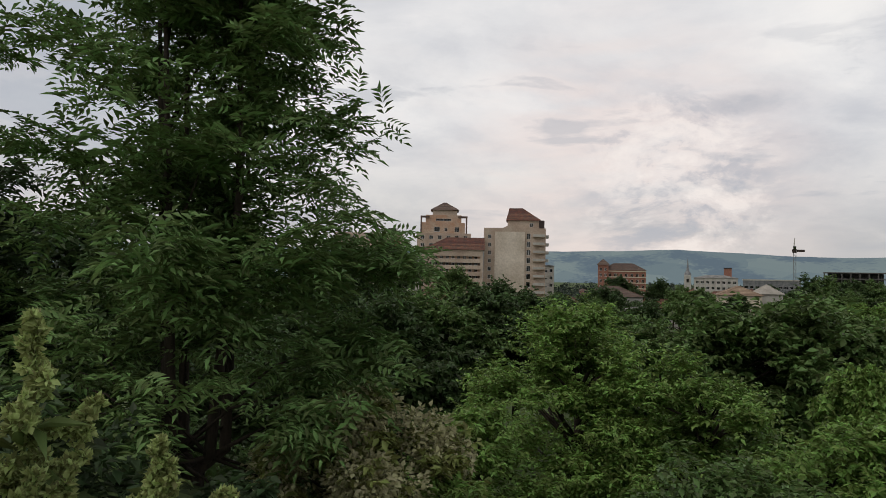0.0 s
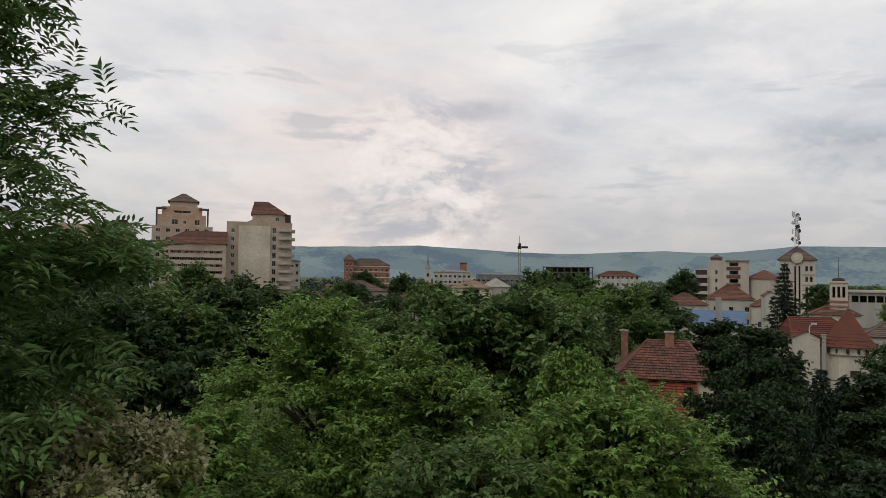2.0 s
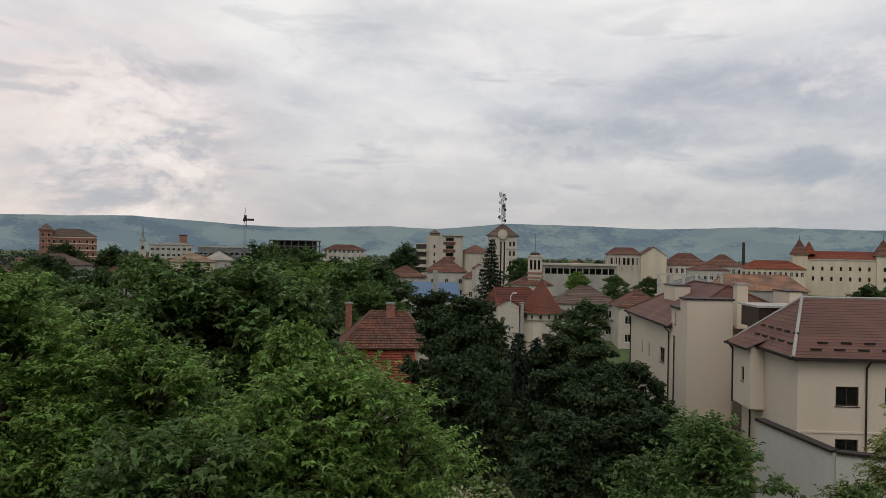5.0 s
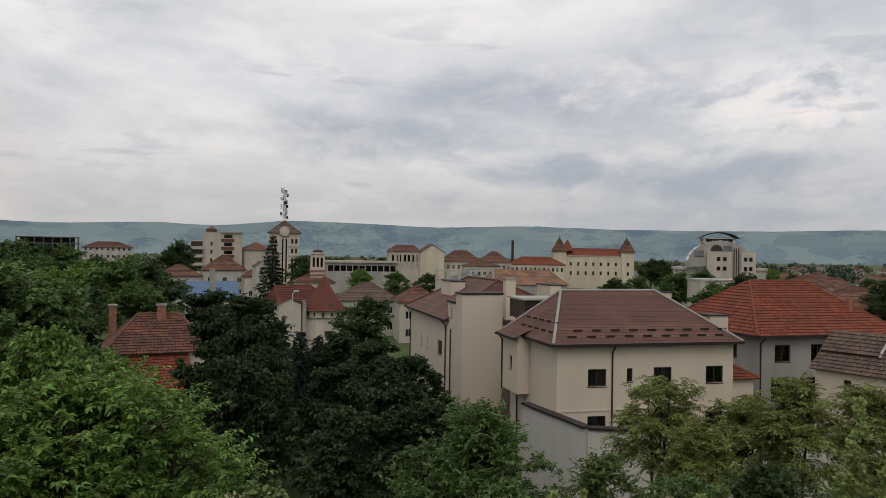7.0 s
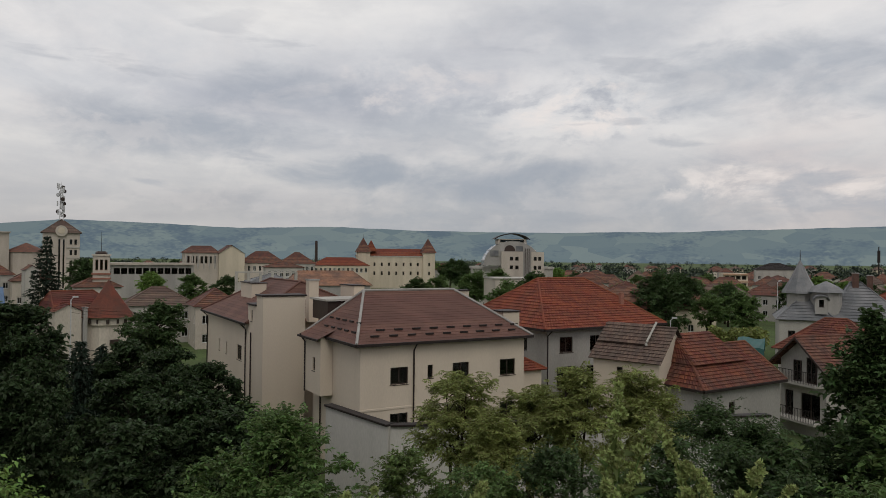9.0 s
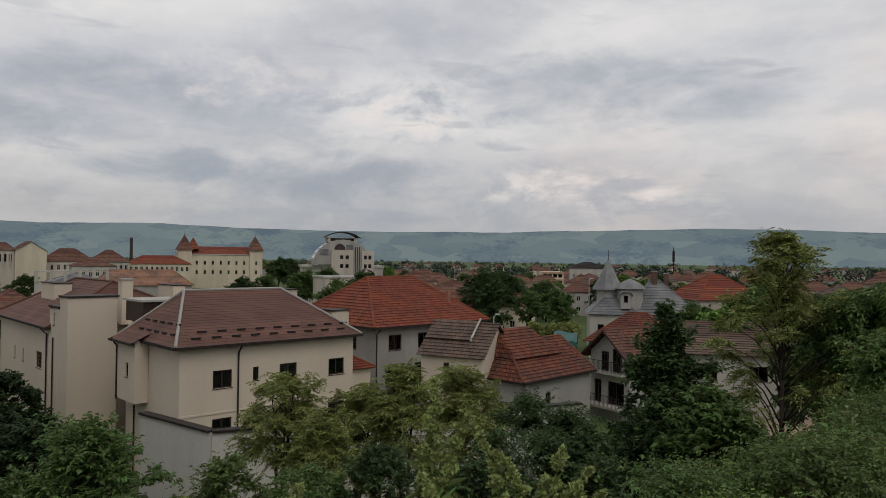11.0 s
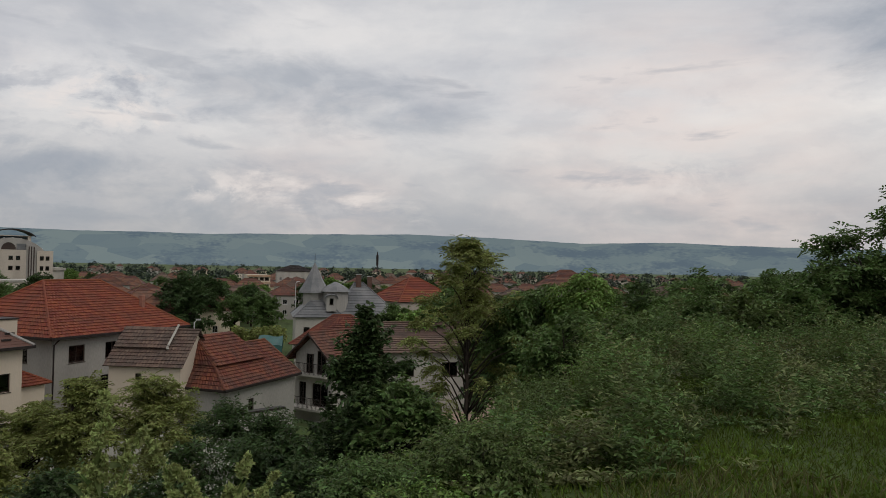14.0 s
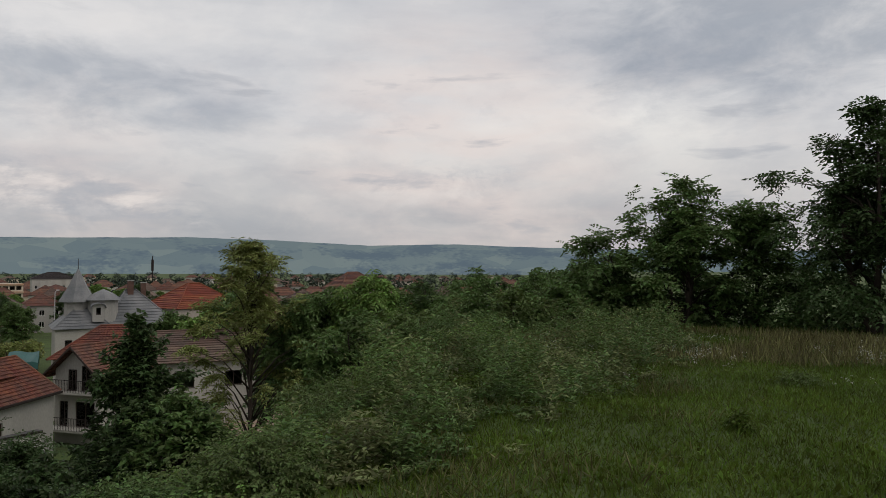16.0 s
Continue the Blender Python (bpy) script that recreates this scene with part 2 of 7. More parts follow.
M_YELLOW = mat("pale_yellow_render", (0.56, 0.49, 0.375), 0.9, 0.15, 0.4, 10, 0.05, streak=True)
M_GREYWALL = mat("grey_render", (0.34, 0.325, 0.30), 0.9, 0.2, 0.4, 20, 0.1, streak=True)
M_BROWNROOF = mat("brown_roof_tile", (0.132, 0.064, 0.048), 0.75, 0.25, 0.5, 12, 0.2, island=0.10)
M_REDROOF = mat("red_clay_tile", (0.195, 0.048, 0.023), 0.8, 0.3, 0.6, 9, 0.25, second=(0.14, 0.042, 0.024), island=0.22)
M_OLDROOF = mat("weathered_clay_tile", (0.150, 0.064, 0.042), 0.85, 0.4, 0.8, 7, 0.3, second=(0.088, 0.050, 0.040), island=0.3)
M_MOSSROOF = mat("dull_brown_tile", (0.13, 0.085, 0.066), 0.85, 0.35, 1.0, 8, 0.3, second=(0.095, 0.07, 0.057), island=0.25)
M_ZINC = mat("grey_sheet_metal", (0.12, 0.125, 0.13), 0.6, 0.45, 0.4, 10, 0.05, second=(0.20, 0.20, 0.20), metal=0.1)
M_BLUE = mat("blue_sheet_roof", (0.075, 0.135, 0.23), 0.5, 0.2, 0.5, 6, 0.05)
M_FRAME = mat("dark_brown_frame", (0.045, 0.03, 0.024), 0.5, 0.2, 4, 60, 0.02)
M_WFRAME = mat("white_frame", (0.6, 0.6, 0.58), 0.5, 0.1, 4, 60, 0.02)
M_GUTTER = mat("dark_metal_gutter", (0.024, 0.017, 0.015), 0.6, 0.2, 3, 50, 0.0)
M_BRICK = mat("chimney_brick", (0.30, 0.14, 0.10), 0.9, 0.3, 2, 20, 0.3)
M_CONC = mat("bare_concrete", (0.33, 0.32, 0.30), 0.95, 0.25, 0.4, 10, 0.2)
# bare concrete with the open building's shade put into its colour
M_SHADOWCONC = mat("shadowed_concrete", (0.12, 0.115, 0.105), 0.95, 0.3, 0.4, 10, 0.2)
M_RUSTROOF = mat("rust_clay_tile", (0.150, 0.046, 0.026), 0.85, 0.4, 0.8, 7, 0.3, second=(0.095, 0.042, 0.030), island=0.3)
M_TARP = mat("green_tarpaulin", (0.03, 0.105, 0.095), 0.5, 0.2, 1, 20, 0.1)
M_STEEL = mat("painted_steel", (0.55, 0.55, 0.55), 0.5, 0.15, 2, 30, 0.0, metal=0.3)
M_BARK = mat("dark_bark", (0.055, 0.042, 0.032), 0.95, 0.4, 6, 40, 0.6, streak=True)
# dark colour that stands in for an unlit room behind glass
M_DIMROOM = mat("painted_dim_room", (0.06, 0.055, 0.05), 0.95, 0.3, 2, 10, 0.0)


def leaf_mat(name, c, k=0.5, thin=0.35):
    return mat(name, c, 0.55, 0.25, 0.7, 6, 0.0, second=tuple(v * 0.7 for v in c), island=k, thin=thin, spec=0.25)


L_ASH = leaf_mat("ash_leaf", (0.165, 0.262, 0.085))
L_FRESH = leaf_mat("fresh_green_leaf", (0.190, 0.300, 0.072))
L_MID = leaf_mat("mid_green_leaf", (0.125, 0.198, 0.060))
L_DARK = leaf_mat("dark_green_leaf", (0.070, 0.114, 0.039))
# leaf colour with the shade of gardens and undergrowth put into it
L_SHADED = leaf_mat("shade_darkened_leaf", (0.048, 0.078, 0.030))
L_FIR = leaf_mat("fir_needle", (0.018, 0.035, 0.020), 0.3, 0.1)
L_LOCUST = leaf_mat("locust_leaf", (0.240, 0.272, 0.082))
L_TAN = leaf_mat("tan_seed", (0.52, 0.50, 0.29), 0.25)
L_WEED = leaf_mat("weed_leaf", (0.135, 0.190, 0.058))
L_PLUME = leaf_mat("plume_flower", (0.37, 0.43, 0.16))
L_SAGE = leaf_mat("sage_leaf", (0.225, 0.255, 0.105))
L_GRASS = leaf_mat("meadow_grass", (0.112, 0.165, 0.024))
L_DRY = leaf_mat("dry_grass", (0.185, 0.185, 0.07))
L_STRAW = leaf_mat("pale_straw", (0.255, 0.240, 0.105))
L_FARWOOD = leaf_mat("distant_foliage", (0.034, 0.05, 0.034), 0.4, 0.1)
L_WHITE = leaf_mat("white_blossom", (0.6, 0.6, 0.52), 0.15)
M_SOIL = mat("meadow_soil", (0.070, 0.105, 0.028), 1.0, 0.4, 0.5, 9, 0.6, second=(0.05, 0.07, 0.022))


# ---- mesh helpers ----
class MB:
    """Gathers vertices and faces for one mesh."""

    def __init__(self):
        self.v, self.f = [], []

    def face(self, *pts):
        i = len(self.v)
        self.v += [tuple(p) for p in pts]
        self.f.append(tuple(range(i, i + len(pts))))

    def box(self, x0, y0, z0, x1, y1, z1):
        i = len(self.v)
        self.v += [(x0, y0, z0), (x1, y0, z0), (x1, y1, z0), (x0, y1, z0), (x0, y0, z1), (x1, y0, z1), (x1, y1, z1), (x0, y1, z1)]
        self.f += [tuple(i + k for k in q) for q in ((3, 2, 1, 0), (4, 5, 6, 7), (0, 1, 5, 4), (1, 2, 6, 5), (2, 3, 7, 6), (3, 0, 4, 7))]

    def tube(self, pts, radii, n=6):
        """A tapered tube along pts, closed at both ends."""
        i0 = len(self.v)
        for k, p in enumerate(pts):
            p = Vector(p)
            d = (Vector(pts[min(k + 1, len(pts) - 1)]) - Vector(pts[max(k - 1, 0)])).normalized()
            a = d.orthogonal().normalized()
            b = d.cross(a)
            for j in range(n):
                t = 2 * math.pi * j / n
                self.v.append(tuple(p + (a * math.cos(t) + b * math.sin(t)) * radii[k]))
        for k in range(len(pts) - 1):
            for j in range(n):
                a, b = i0 + k * n + j, i0 + k * n + (j + 1) % n
                self.f.append((a, b, b + n, a + n))
        self.f.append(tuple(i0 + j for j in reversed(range(n))))
        self.f.append(tuple(i0 + (len(pts) - 1) * n + j for j in range(n)))

    def lathe(self, profile, n=12, cx=0, cy=0):
        i0 = len(self.v)
        for r, z in profile:
            for j in range(n):
                t = 2 * math.pi * j / n
                self.v.append((cx + r * math.cos(t), cy + r * math.sin(t), z))
        for k in range(len(profile) - 1):
            for j in range(n):
                a, b = i0 + k * n + j, i0 + k * n + (j + 1) % n
                self.f.append((a, b, b + n, a + n))
        self.f.append(tuple(i0 + j for j in reversed(range(n))))
        self.f.append(tuple(i0 + (len(profile) - 1) * n + j for j in range(n)))

    def mesh(self, name):
        me = bpy.data.meshes.new(name)
        me.from_pydata(self.v, [], self.f)
        me.update()
        return me


def part(name, src, material, parent=None, label="", smooth=False):
    me = src.mesh(name) if isinstance(src, MB) else src
    if material and not me.materials:
        me.materials.append(material)
    if smooth:
        me.polygons.foreach_set("use_smooth", [True] * len(me.polygons))
    ob = new(name, me)
    if parent:
        ob.parent = parent
    return tagged(ob, label)


def at(az, d, z=0.0):
    """A point d metres off along a bearing."""
    a = radians(az)
    return Vector((d * math.sin(a), d * math.cos(a), z))


def thing(name, az, d, z, front_az, label, category, group="", kind=""):
    """An Empty whose local x runs along the bearing front_az and whose local y runs away behind it."""
    e = new(name)
    e.empty_display_size = 0.3
    e.matrix_world = Matrix.Translation(at(az, d, z)) @ Matrix.Rotation(radians(90 - front_az), 4, "Z")
    return tagged(e, label, category, group, kind)


TOWN = -13.0


# ---- ground, hills ----
def ground_z(x, y):
    """The hilltop meadow, its edge and bank, and the flat town below."""
    u = (x + y) * 0.70711
    s = (x - y) * 0.70711
    edge = 2.1 + 0.2 * math.sin(s * 0.5 + 0.6)
    t = min(max((u - edge) / 18.0, 0.0), 1.0)
    r = math.hypot(x, y)
    bumps = 0.10 * noise.noise((x * 0.35, y * 0.35, 0)) * min(r / 3, 1)
    drop = t * t * (3 - 2 * t) * 0.45 + t * 0.55
    return TOWN * drop + bumps * (1 - t)


def build_ground():
    radii = [0.0] + [0.35 * 1.055 ** k for k in range(60)]
    while radii[-1] < 4950:
        radii.append(radii[-1] * 1.11)
    n = 220
    v, f = [(0, 0, ground_z(0, 0))], []
    for r in radii[1:]:
        for j in range(n):
            a = 2 * math.pi * j / n
            x, y = r * math.sin(a), r * math.cos(a)
            v.append((x, y, ground_z(x, y)))
    for j in range(n):
        f.append((0, 1 + (j + 1) % n, 1 + j))
    for k in range(len(radii) - 2):
        for j in range(n):
            a, b = 1 + k * n + j, 1 + k * n + (j + 1) % n
            f.append((a, b, b + n, a + n))
    me = bpy.data.meshes.new("ground")
    me.from_pydata(v, [], f)
    me.polygons.foreach_set("use_smooth", [True] * len(me.polygons))
    tagged(part("ground", me, M_SOIL), "grassy hilltop falling away to a flat green valley", "ground", kind="structure")


build_ground()


def build_hills(name, r0, r1, peak, base, m, seed, label):
    """A long low ridge all round; heights in degrees above the eye."""
    n, k = 720, 10
    v, f = [], []
    for i in range(k + 1):
        t = i / k
        for j in range(n):
            a = 2 * math.pi * j / n
            az = math.degrees(a)
            r = r0 + (r1 - r0) * t
            lift = peak(az) + 0.06 * noise.noise((math.cos(a) * 14 + seed, math.sin(a) * 14, 0)) + 0.03 * noise.noise((math.cos(a) * 60, math.sin(a) * 60, seed))
            e = base + (lift - base) * (t ** 0.8) + 0.10 * noise.noise((math.cos(a) * 25, math.sin(a) * 25, t * 4 + seed)) * math.sin(math.pi * t)
            v.append((r * math.sin(a), r * math.cos(a), E_EYE + r * math.tan(radians(e))))
    for i in range(k):
        for j in range(n):
            a, b = i * n + j, i * n + (j + 1) % n
            f.append((a, a + n, b + n, b))
    me = bpy.data.meshes.new(name)
    me.from_pydata(v, [], f)
    me.polygons.foreach_set("use_smooth", [True] * len(me.polygons))
    tagged(part(name, me, m), label, "hills", kind="structure")


def curve(points):
    def at_az(az):
        return float(np.interp(az, [p[0] for p in points], [p[1] for p in points]))
    return at_az


HILL_MAT = hill_mat("haze_painted_fields", (0.065, 0.088, 0.068), (0.116, 0.140, 0.100), (0.25, 0.33, 0.44), 0.34, 0.0075)
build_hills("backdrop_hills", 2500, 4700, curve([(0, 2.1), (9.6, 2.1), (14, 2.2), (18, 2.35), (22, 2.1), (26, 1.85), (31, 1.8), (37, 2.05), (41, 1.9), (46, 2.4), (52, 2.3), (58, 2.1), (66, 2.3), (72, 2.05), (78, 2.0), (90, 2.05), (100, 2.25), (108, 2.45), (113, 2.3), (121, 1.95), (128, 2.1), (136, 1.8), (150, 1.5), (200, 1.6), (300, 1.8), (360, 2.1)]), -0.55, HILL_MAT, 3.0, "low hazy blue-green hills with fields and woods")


# ---- buildings ----
WINDOWS = {}


def window_meshes(w, h, bars, frame_mat):
    key = (round(w, 2), round(h, 2), bars, frame_mat.name)
    if key not in WINDOWS:
        fr, pane = MB(), MB()
        k = min(0.07, w * 0.08)
        fr.box(-w / 2, -0.03, 0, -w / 2 + k, 0.04, h)
        fr.box(w / 2 - k, -0.03, 0, w / 2, 0.04, h)
        fr.box(-w / 2 + k, -0.03, 0, w / 2 - k, 0.04, k)
        fr.box(-w / 2 + k, -0.03, h - k, w / 2 - k, 0.04, h)
        for i in range(1, bars):
            x = -w / 2 + w * i / bars
            fr.box(x - k / 2, -0.025, k, x + k / 2, 0.035, h - k)
        fr.box(-w / 2 - 0.06, -0.16, -0.05, w / 2 + 0.06, 0.0, -0.002)
        pane.box(-w / 2 + k, 0.0, k, w / 2 - k, 0.008, h - k)
        a, b = fr.mesh("window"), pane.mesh("pane")
        a.materials.append(frame_mat)
        b.materials.append(GLASS)
        WINDOWS[key] = (a, b)
    return WINDOWS[key]


def wall_panel(mb, p0, u, w, z0, z1, holes, depth=0.22):
    """One face of a wall from p0 along u; outward is to the right of u. Holes (x, z, w, h) go through, with their reveals."""
    p0, u = Vector((*p0, 0)), Vector((*u, 0))
    inn = Vector((-u.y, u.x, 0))
    xs = sorted({0, w, *[h[0] for h in holes], *[h[0] + h[2] for h in holes]})
    zs = sorted({z0, z1, *[h[1] for h in holes], *[h[1] + h[3] for h in holes]})

    def P(x, z, d=0.0):
        q = p0 + u * x + inn * d
        return (q.x, q.y, z)
    for zi in range(len(zs) - 1):
        a, b = zs[zi], zs[zi + 1]
        run = None
        for xi in range(len(xs) - 1):
            l, r = xs[xi], xs[xi + 1]
            cx, cz = (l + r) / 2, (a + b) / 2
            hole = any(h[0] < cx < h[0] + h[2] and h[1] < cz < h[1] + h[3] for h in holes)
            if hole:
                if run is not None:
                    mb.face(P(run, a), P(l, a), P(l, b), P(run, b))
                    run = None
            elif run is None:
                run = l
        if run is not None:
            mb.face(P(run, a), P(w, a), P(w, b), P(run, b))
    for x, z, hw, hh in holes:
        c = [(x, z), (x + hw, z), (x + hw, z + hh), (x, z + hh)]
        for i in range(4):
            (xa, za), (xb, zb) = c[i], c[(i + 1) % 4]
            mb.face(P(xa, za), P(xa, za, depth), P(xb, zb, depth), P(xb, zb))


def add_windows(parent, p0, u, holes, frame_mat, bars=2, depth=0.12):
    ang = math.atan2(u[1], u[0])
    for x, z, w, h in holes:
        a, b = window_meshes(w, h, 1 if w < 0.7 else bars, frame_mat)
        o = part("window", a, None, parent)
        o.location = (p0[0] + u[0] * (x + w / 2) - u[1] * depth, p0[1] + u[1] * (x + w / 2) + u[0] * depth, z)
        o.rotation_euler = (0, 0, ang)
        g = part("pane", b, None, o)
        g.visible_shadow = False


def faces_of(W, D, x0=0.0, y0=0.0):
    return {"front": ((x0, y0), (1, 0), W), "right": ((x0 + W, y0), (0, 1), D), "back": ((x0 + W, y0 + D), (-1, 0), W), "left": ((x0, y0 + D), (0, -1), D)}


def block(parent, W, D, H, wall_mat, windows=None, frame_mat=None, bars=2, x0=0.0, y0=0.0, z0=0.0, name="wall", label="", cap=True):
    """Four walls with real openings, a floor slab inside each storey's line kept dark, and a window in every opening."""
    windows = windows or {}
    mb = MB()
    for k, (p0, u, w) in faces_of(W, D, x0, y0).items():
        wall_panel(mb, p0, u, w, z0, z0 + H, windows.get(k, []))
    if cap:
        mb.face((x0, y0, z0 + H), (x0 + W, y0, z0 + H), (x0 + W, y0 + D, z0 + H), (x0, y0 + D, z0 + H))
    ob = part(name, mb, wall_mat, parent, label)
    for k, (p0, u, w) in faces_of(W, D, x0, y0).items():
        if windows.get(k):
            add_windows(parent, p0, u, windows[k], frame_mat or M_FRAME, bars)
    return ob


def grid(W, z_first, storeys, step, ww, wh, count, margin=1.0):
    """Openings in even rows: (x, z, w, h)."""
    gap = (W - 2 * margin - count * ww) / max(count - 1, 1)
    return [(margin + i * (ww + gap), z_first + s * step, ww, wh) for s in range(storeys) for i in range(count)]


def slope(mb, a, b, c, d, course, col=0.0, lip=0.06):
    """A tiled slope with eave a-b and ridge d-c, laid in stepped courses; col: width of a tile, 0 for none."""
    a, b, c, d = (Vector(p) for p in (a, b, c, d))
    rise = ((d + c) / 2 - (a + b) / 2).length
    n = max(2, int(rise / course))
    nrm = (b - a).cross(((d + c) - (a + b))).normalized()
    if nrm.z < 0:
        nrm = -nrm
    for k in range(n):
        t0, t1 = k / n, (k + 1) / n
        l0, r0, l1, r1 = a.lerp(d, t0), b.lerp(c, t0), a.lerp(d, t1), b.lerp(c, t1)
        m = max(1, int((r0 - l0).length / col)) * 2 if col else 1
        for j in range(m):
            s0, s1 = j / m, (j + 1) / m
            h0, h1 = (0.03 if col and j % 2 else 0), (0.03 if col and not j % 2 else 0)
            p, q = l0.lerp(r0, s0), l0.lerp(r0, s1)
            p1, q1 = l1.lerp(r1, s0), l1.lerp(r1, s1)
            mb.face(p + nrm * (lip + h0), q + nrm * (lip + h1), q1 + nrm * h1, p1 + nrm * h0)
            mb.face(p - nrm * 0.01, q - nrm * 0.01, q + nrm * (lip + h1), p + nrm * (lip + h0))


def hip_roof(parent, W, D, z, rise, over, ridge, m, course=0.34, col=0.0, x0=0.0, y0=0.0, name="roof", label="", caps=True, gable=None, cap_mat=None, lip=0.06):
    """ridge: (xa, ya, xb, yb) in the walls' frame. Gable ends where the ridge reaches the eaves' line."""
    A, B, C, Dd = (x0 - over, y0 - over, z), (x0 + W + over, y0 - over, z), (x0 + W + over, y0 + D + over, z), (x0 - over, y0 + D + over, z)
    xa, ya, xb, yb = ridge
    P, Q = (x0 + xa, y0 + ya, z + rise), (x0 + xb, y0 + yb, z + rise)
    mb = MB()
    if abs(yb - ya) < 1e-6:
        slope(mb, A, B, Q, P, course, col, lip)
        slope(mb, C, Dd, P, Q, course, col, lip)
        if not gable:
            slope(mb, B, C, Q, Q, course, col, lip)
            slope(mb, Dd, A, P, P, course, col, lip)
        hips = [(P, Q)] if gable else [(A, P), (Dd, P), (B, Q), (C, Q), (P, Q)]
    else:
        slope(mb, B, C, Q, P, course, col, lip)
        slope(mb, Dd, A, P, Q, course, col, lip)
        if not gable:
            slope(mb, A, B, P, P, course, col, lip)
            slope(mb, C, Dd, Q, Q, course, col, lip)
        hips = [(P, Q)] if gable else [(A, P), (B, P), (C, Q), (Dd, Q), (P, Q)]
    if gable:
        k = rise * (1 - over / ((W if abs(yb - ya) > 1e-6 else D) / 2 + over)) - 0.06
        if abs(yb - ya) > 1e-6:
            for y in (y0 + 0.02, y0 + D - 0.02):
                ends = MB()
                ends.face((x0, y, z - 0.1), (x0 + W, y, z - 0.1), (x0 + W, y, z + 0.05 + rise - k - 0.12), (x0 + xa, y, z + rise - 0.06), (x0, y, z + 0.05 + rise - k - 0.12))
                part("gable_wall", ends, gable, parent)
        else:
            for x in (x0 + 0.02, x0 + W - 0.02):
                ends = MB()
                ends.face((x, y0, z - 0.1), (x, y0 + D, z - 0.1), (x, y0 + D, z + 0.05 + rise - k - 0.12), (x, y0 + ya, z + rise - 0.06), (x, y0, z + 0.05 + rise - k - 0.12))
                part("gable_wall", ends, gable, parent)
    if not gable:
        mb.face((A[0], A[1], z - 0.02), (Dd[0], Dd[1], z - 0.02), (C[0], C[1], z - 0.02), (B[0], B[1], z - 0.02))
    ob = part(name, mb, m, parent, label)
    if caps:
        cap = MB()
        for p, q in hips:
            if (Vector(p) - Vector(q)).length > 0.2:
                cap.tube([Vector(p) + Vector((0, 0, 0.05)), Vector(q) + Vector((0, 0, 0.06))], [0.10, 0.10], 6)
        part("ridge_cap", cap, cap_mat or m, ob)
    return ob


def eaves(parent, W, D, z, over, x0=0.0, y0=0.0, sides="front right left", m=None):
    """A gutter along each named eave."""
    m = m or M_GUTTER
    o = over
    runs = {"front": (x0 - o, y0 - o - 0.12, x0 + W + o, y0 - o), "left": (x0 - o - 0.12, y0 - o, x0 - o, y0 + D + o), "right": (x0 + W + o, y0 - o, x0 + W + o + 0.12, y0 + D + o), "back": (x0 - o, y0 + D + o, x0 + W + o, y0 + D + o + 0.12)}
    for s in sides.split():
        a, b, c, d = runs[s]
        mb = MB()
        mb.box(a, b, z - 0.15, c, d, z + 0.035)
        part("gutter", mb, m, parent)


def downpipe(parent, x, y, z0, z1, ex=0.0, ey=0.0, m=None, r=0.055):
    mb = MB()
    mb.tube([(x + ex, y + ey, z1), (x + ex * 0.9, y + ey * 0.9, z1 - 0.15), (x, y, z1 - 0.6), (x, y, z0)], [r] * 4, 8)
    part("downpipe", mb, m or M_GUTTER, parent)


def chimney(parent, x, y, z0, z1, w=0.6, m=None, cap=True):
    mb = MB()
    mb.box(x - w / 2, y - w / 2, z0, x + w / 2, y + w / 2, z1)
    c = part("chimney", mb, m or M_BRICK, parent)
    if cap:
        k = MB()
        k.box(x - w / 2 - 0.07, y - w / 2 - 0.07, z1 + 0.001, x + w / 2 + 0.07, y + w / 2 + 0.07, z1 + 0.12)
        part("chimney_cap", k, M_CONC, c)


def simple_house(name, az, d, front_az, W, D, H, rise, wall_mat, roof_mat, label, win=None, over=0.35, ridge=None, z=TOWN, course=0.4, group="", category="house", frame_mat=None, chim=None, gable=None, bars=2):
    e = thing(name, az, d, z, front_az, label, category, group)
    if win is None:
        n = max(2, int(W / 3))
        win = {"front": grid(W, 1.0, max(1, int(H / 2.9)), 2.9, 1.0, 1.3, n), "left": grid(D, 1.0, max(1, int(H / 2.9)), 2.9, 1.0, 1.3, max(1, int(D / 4)))}
    block(e, W, D, H, wall_mat, win, frame_mat or M_WFRAME, bars)
    if ridge is None:
        ridge = (D / 2, D / 2, W - D / 2, D / 2) if W >= D else (W / 2, W / 2, W / 2, D - W / 2)
    hip_roof(e, W, D, H, rise, over, ridge, roof_mat, course, gable=gable)
    for c in chim or []:
        chimney(e, *c)
    return e


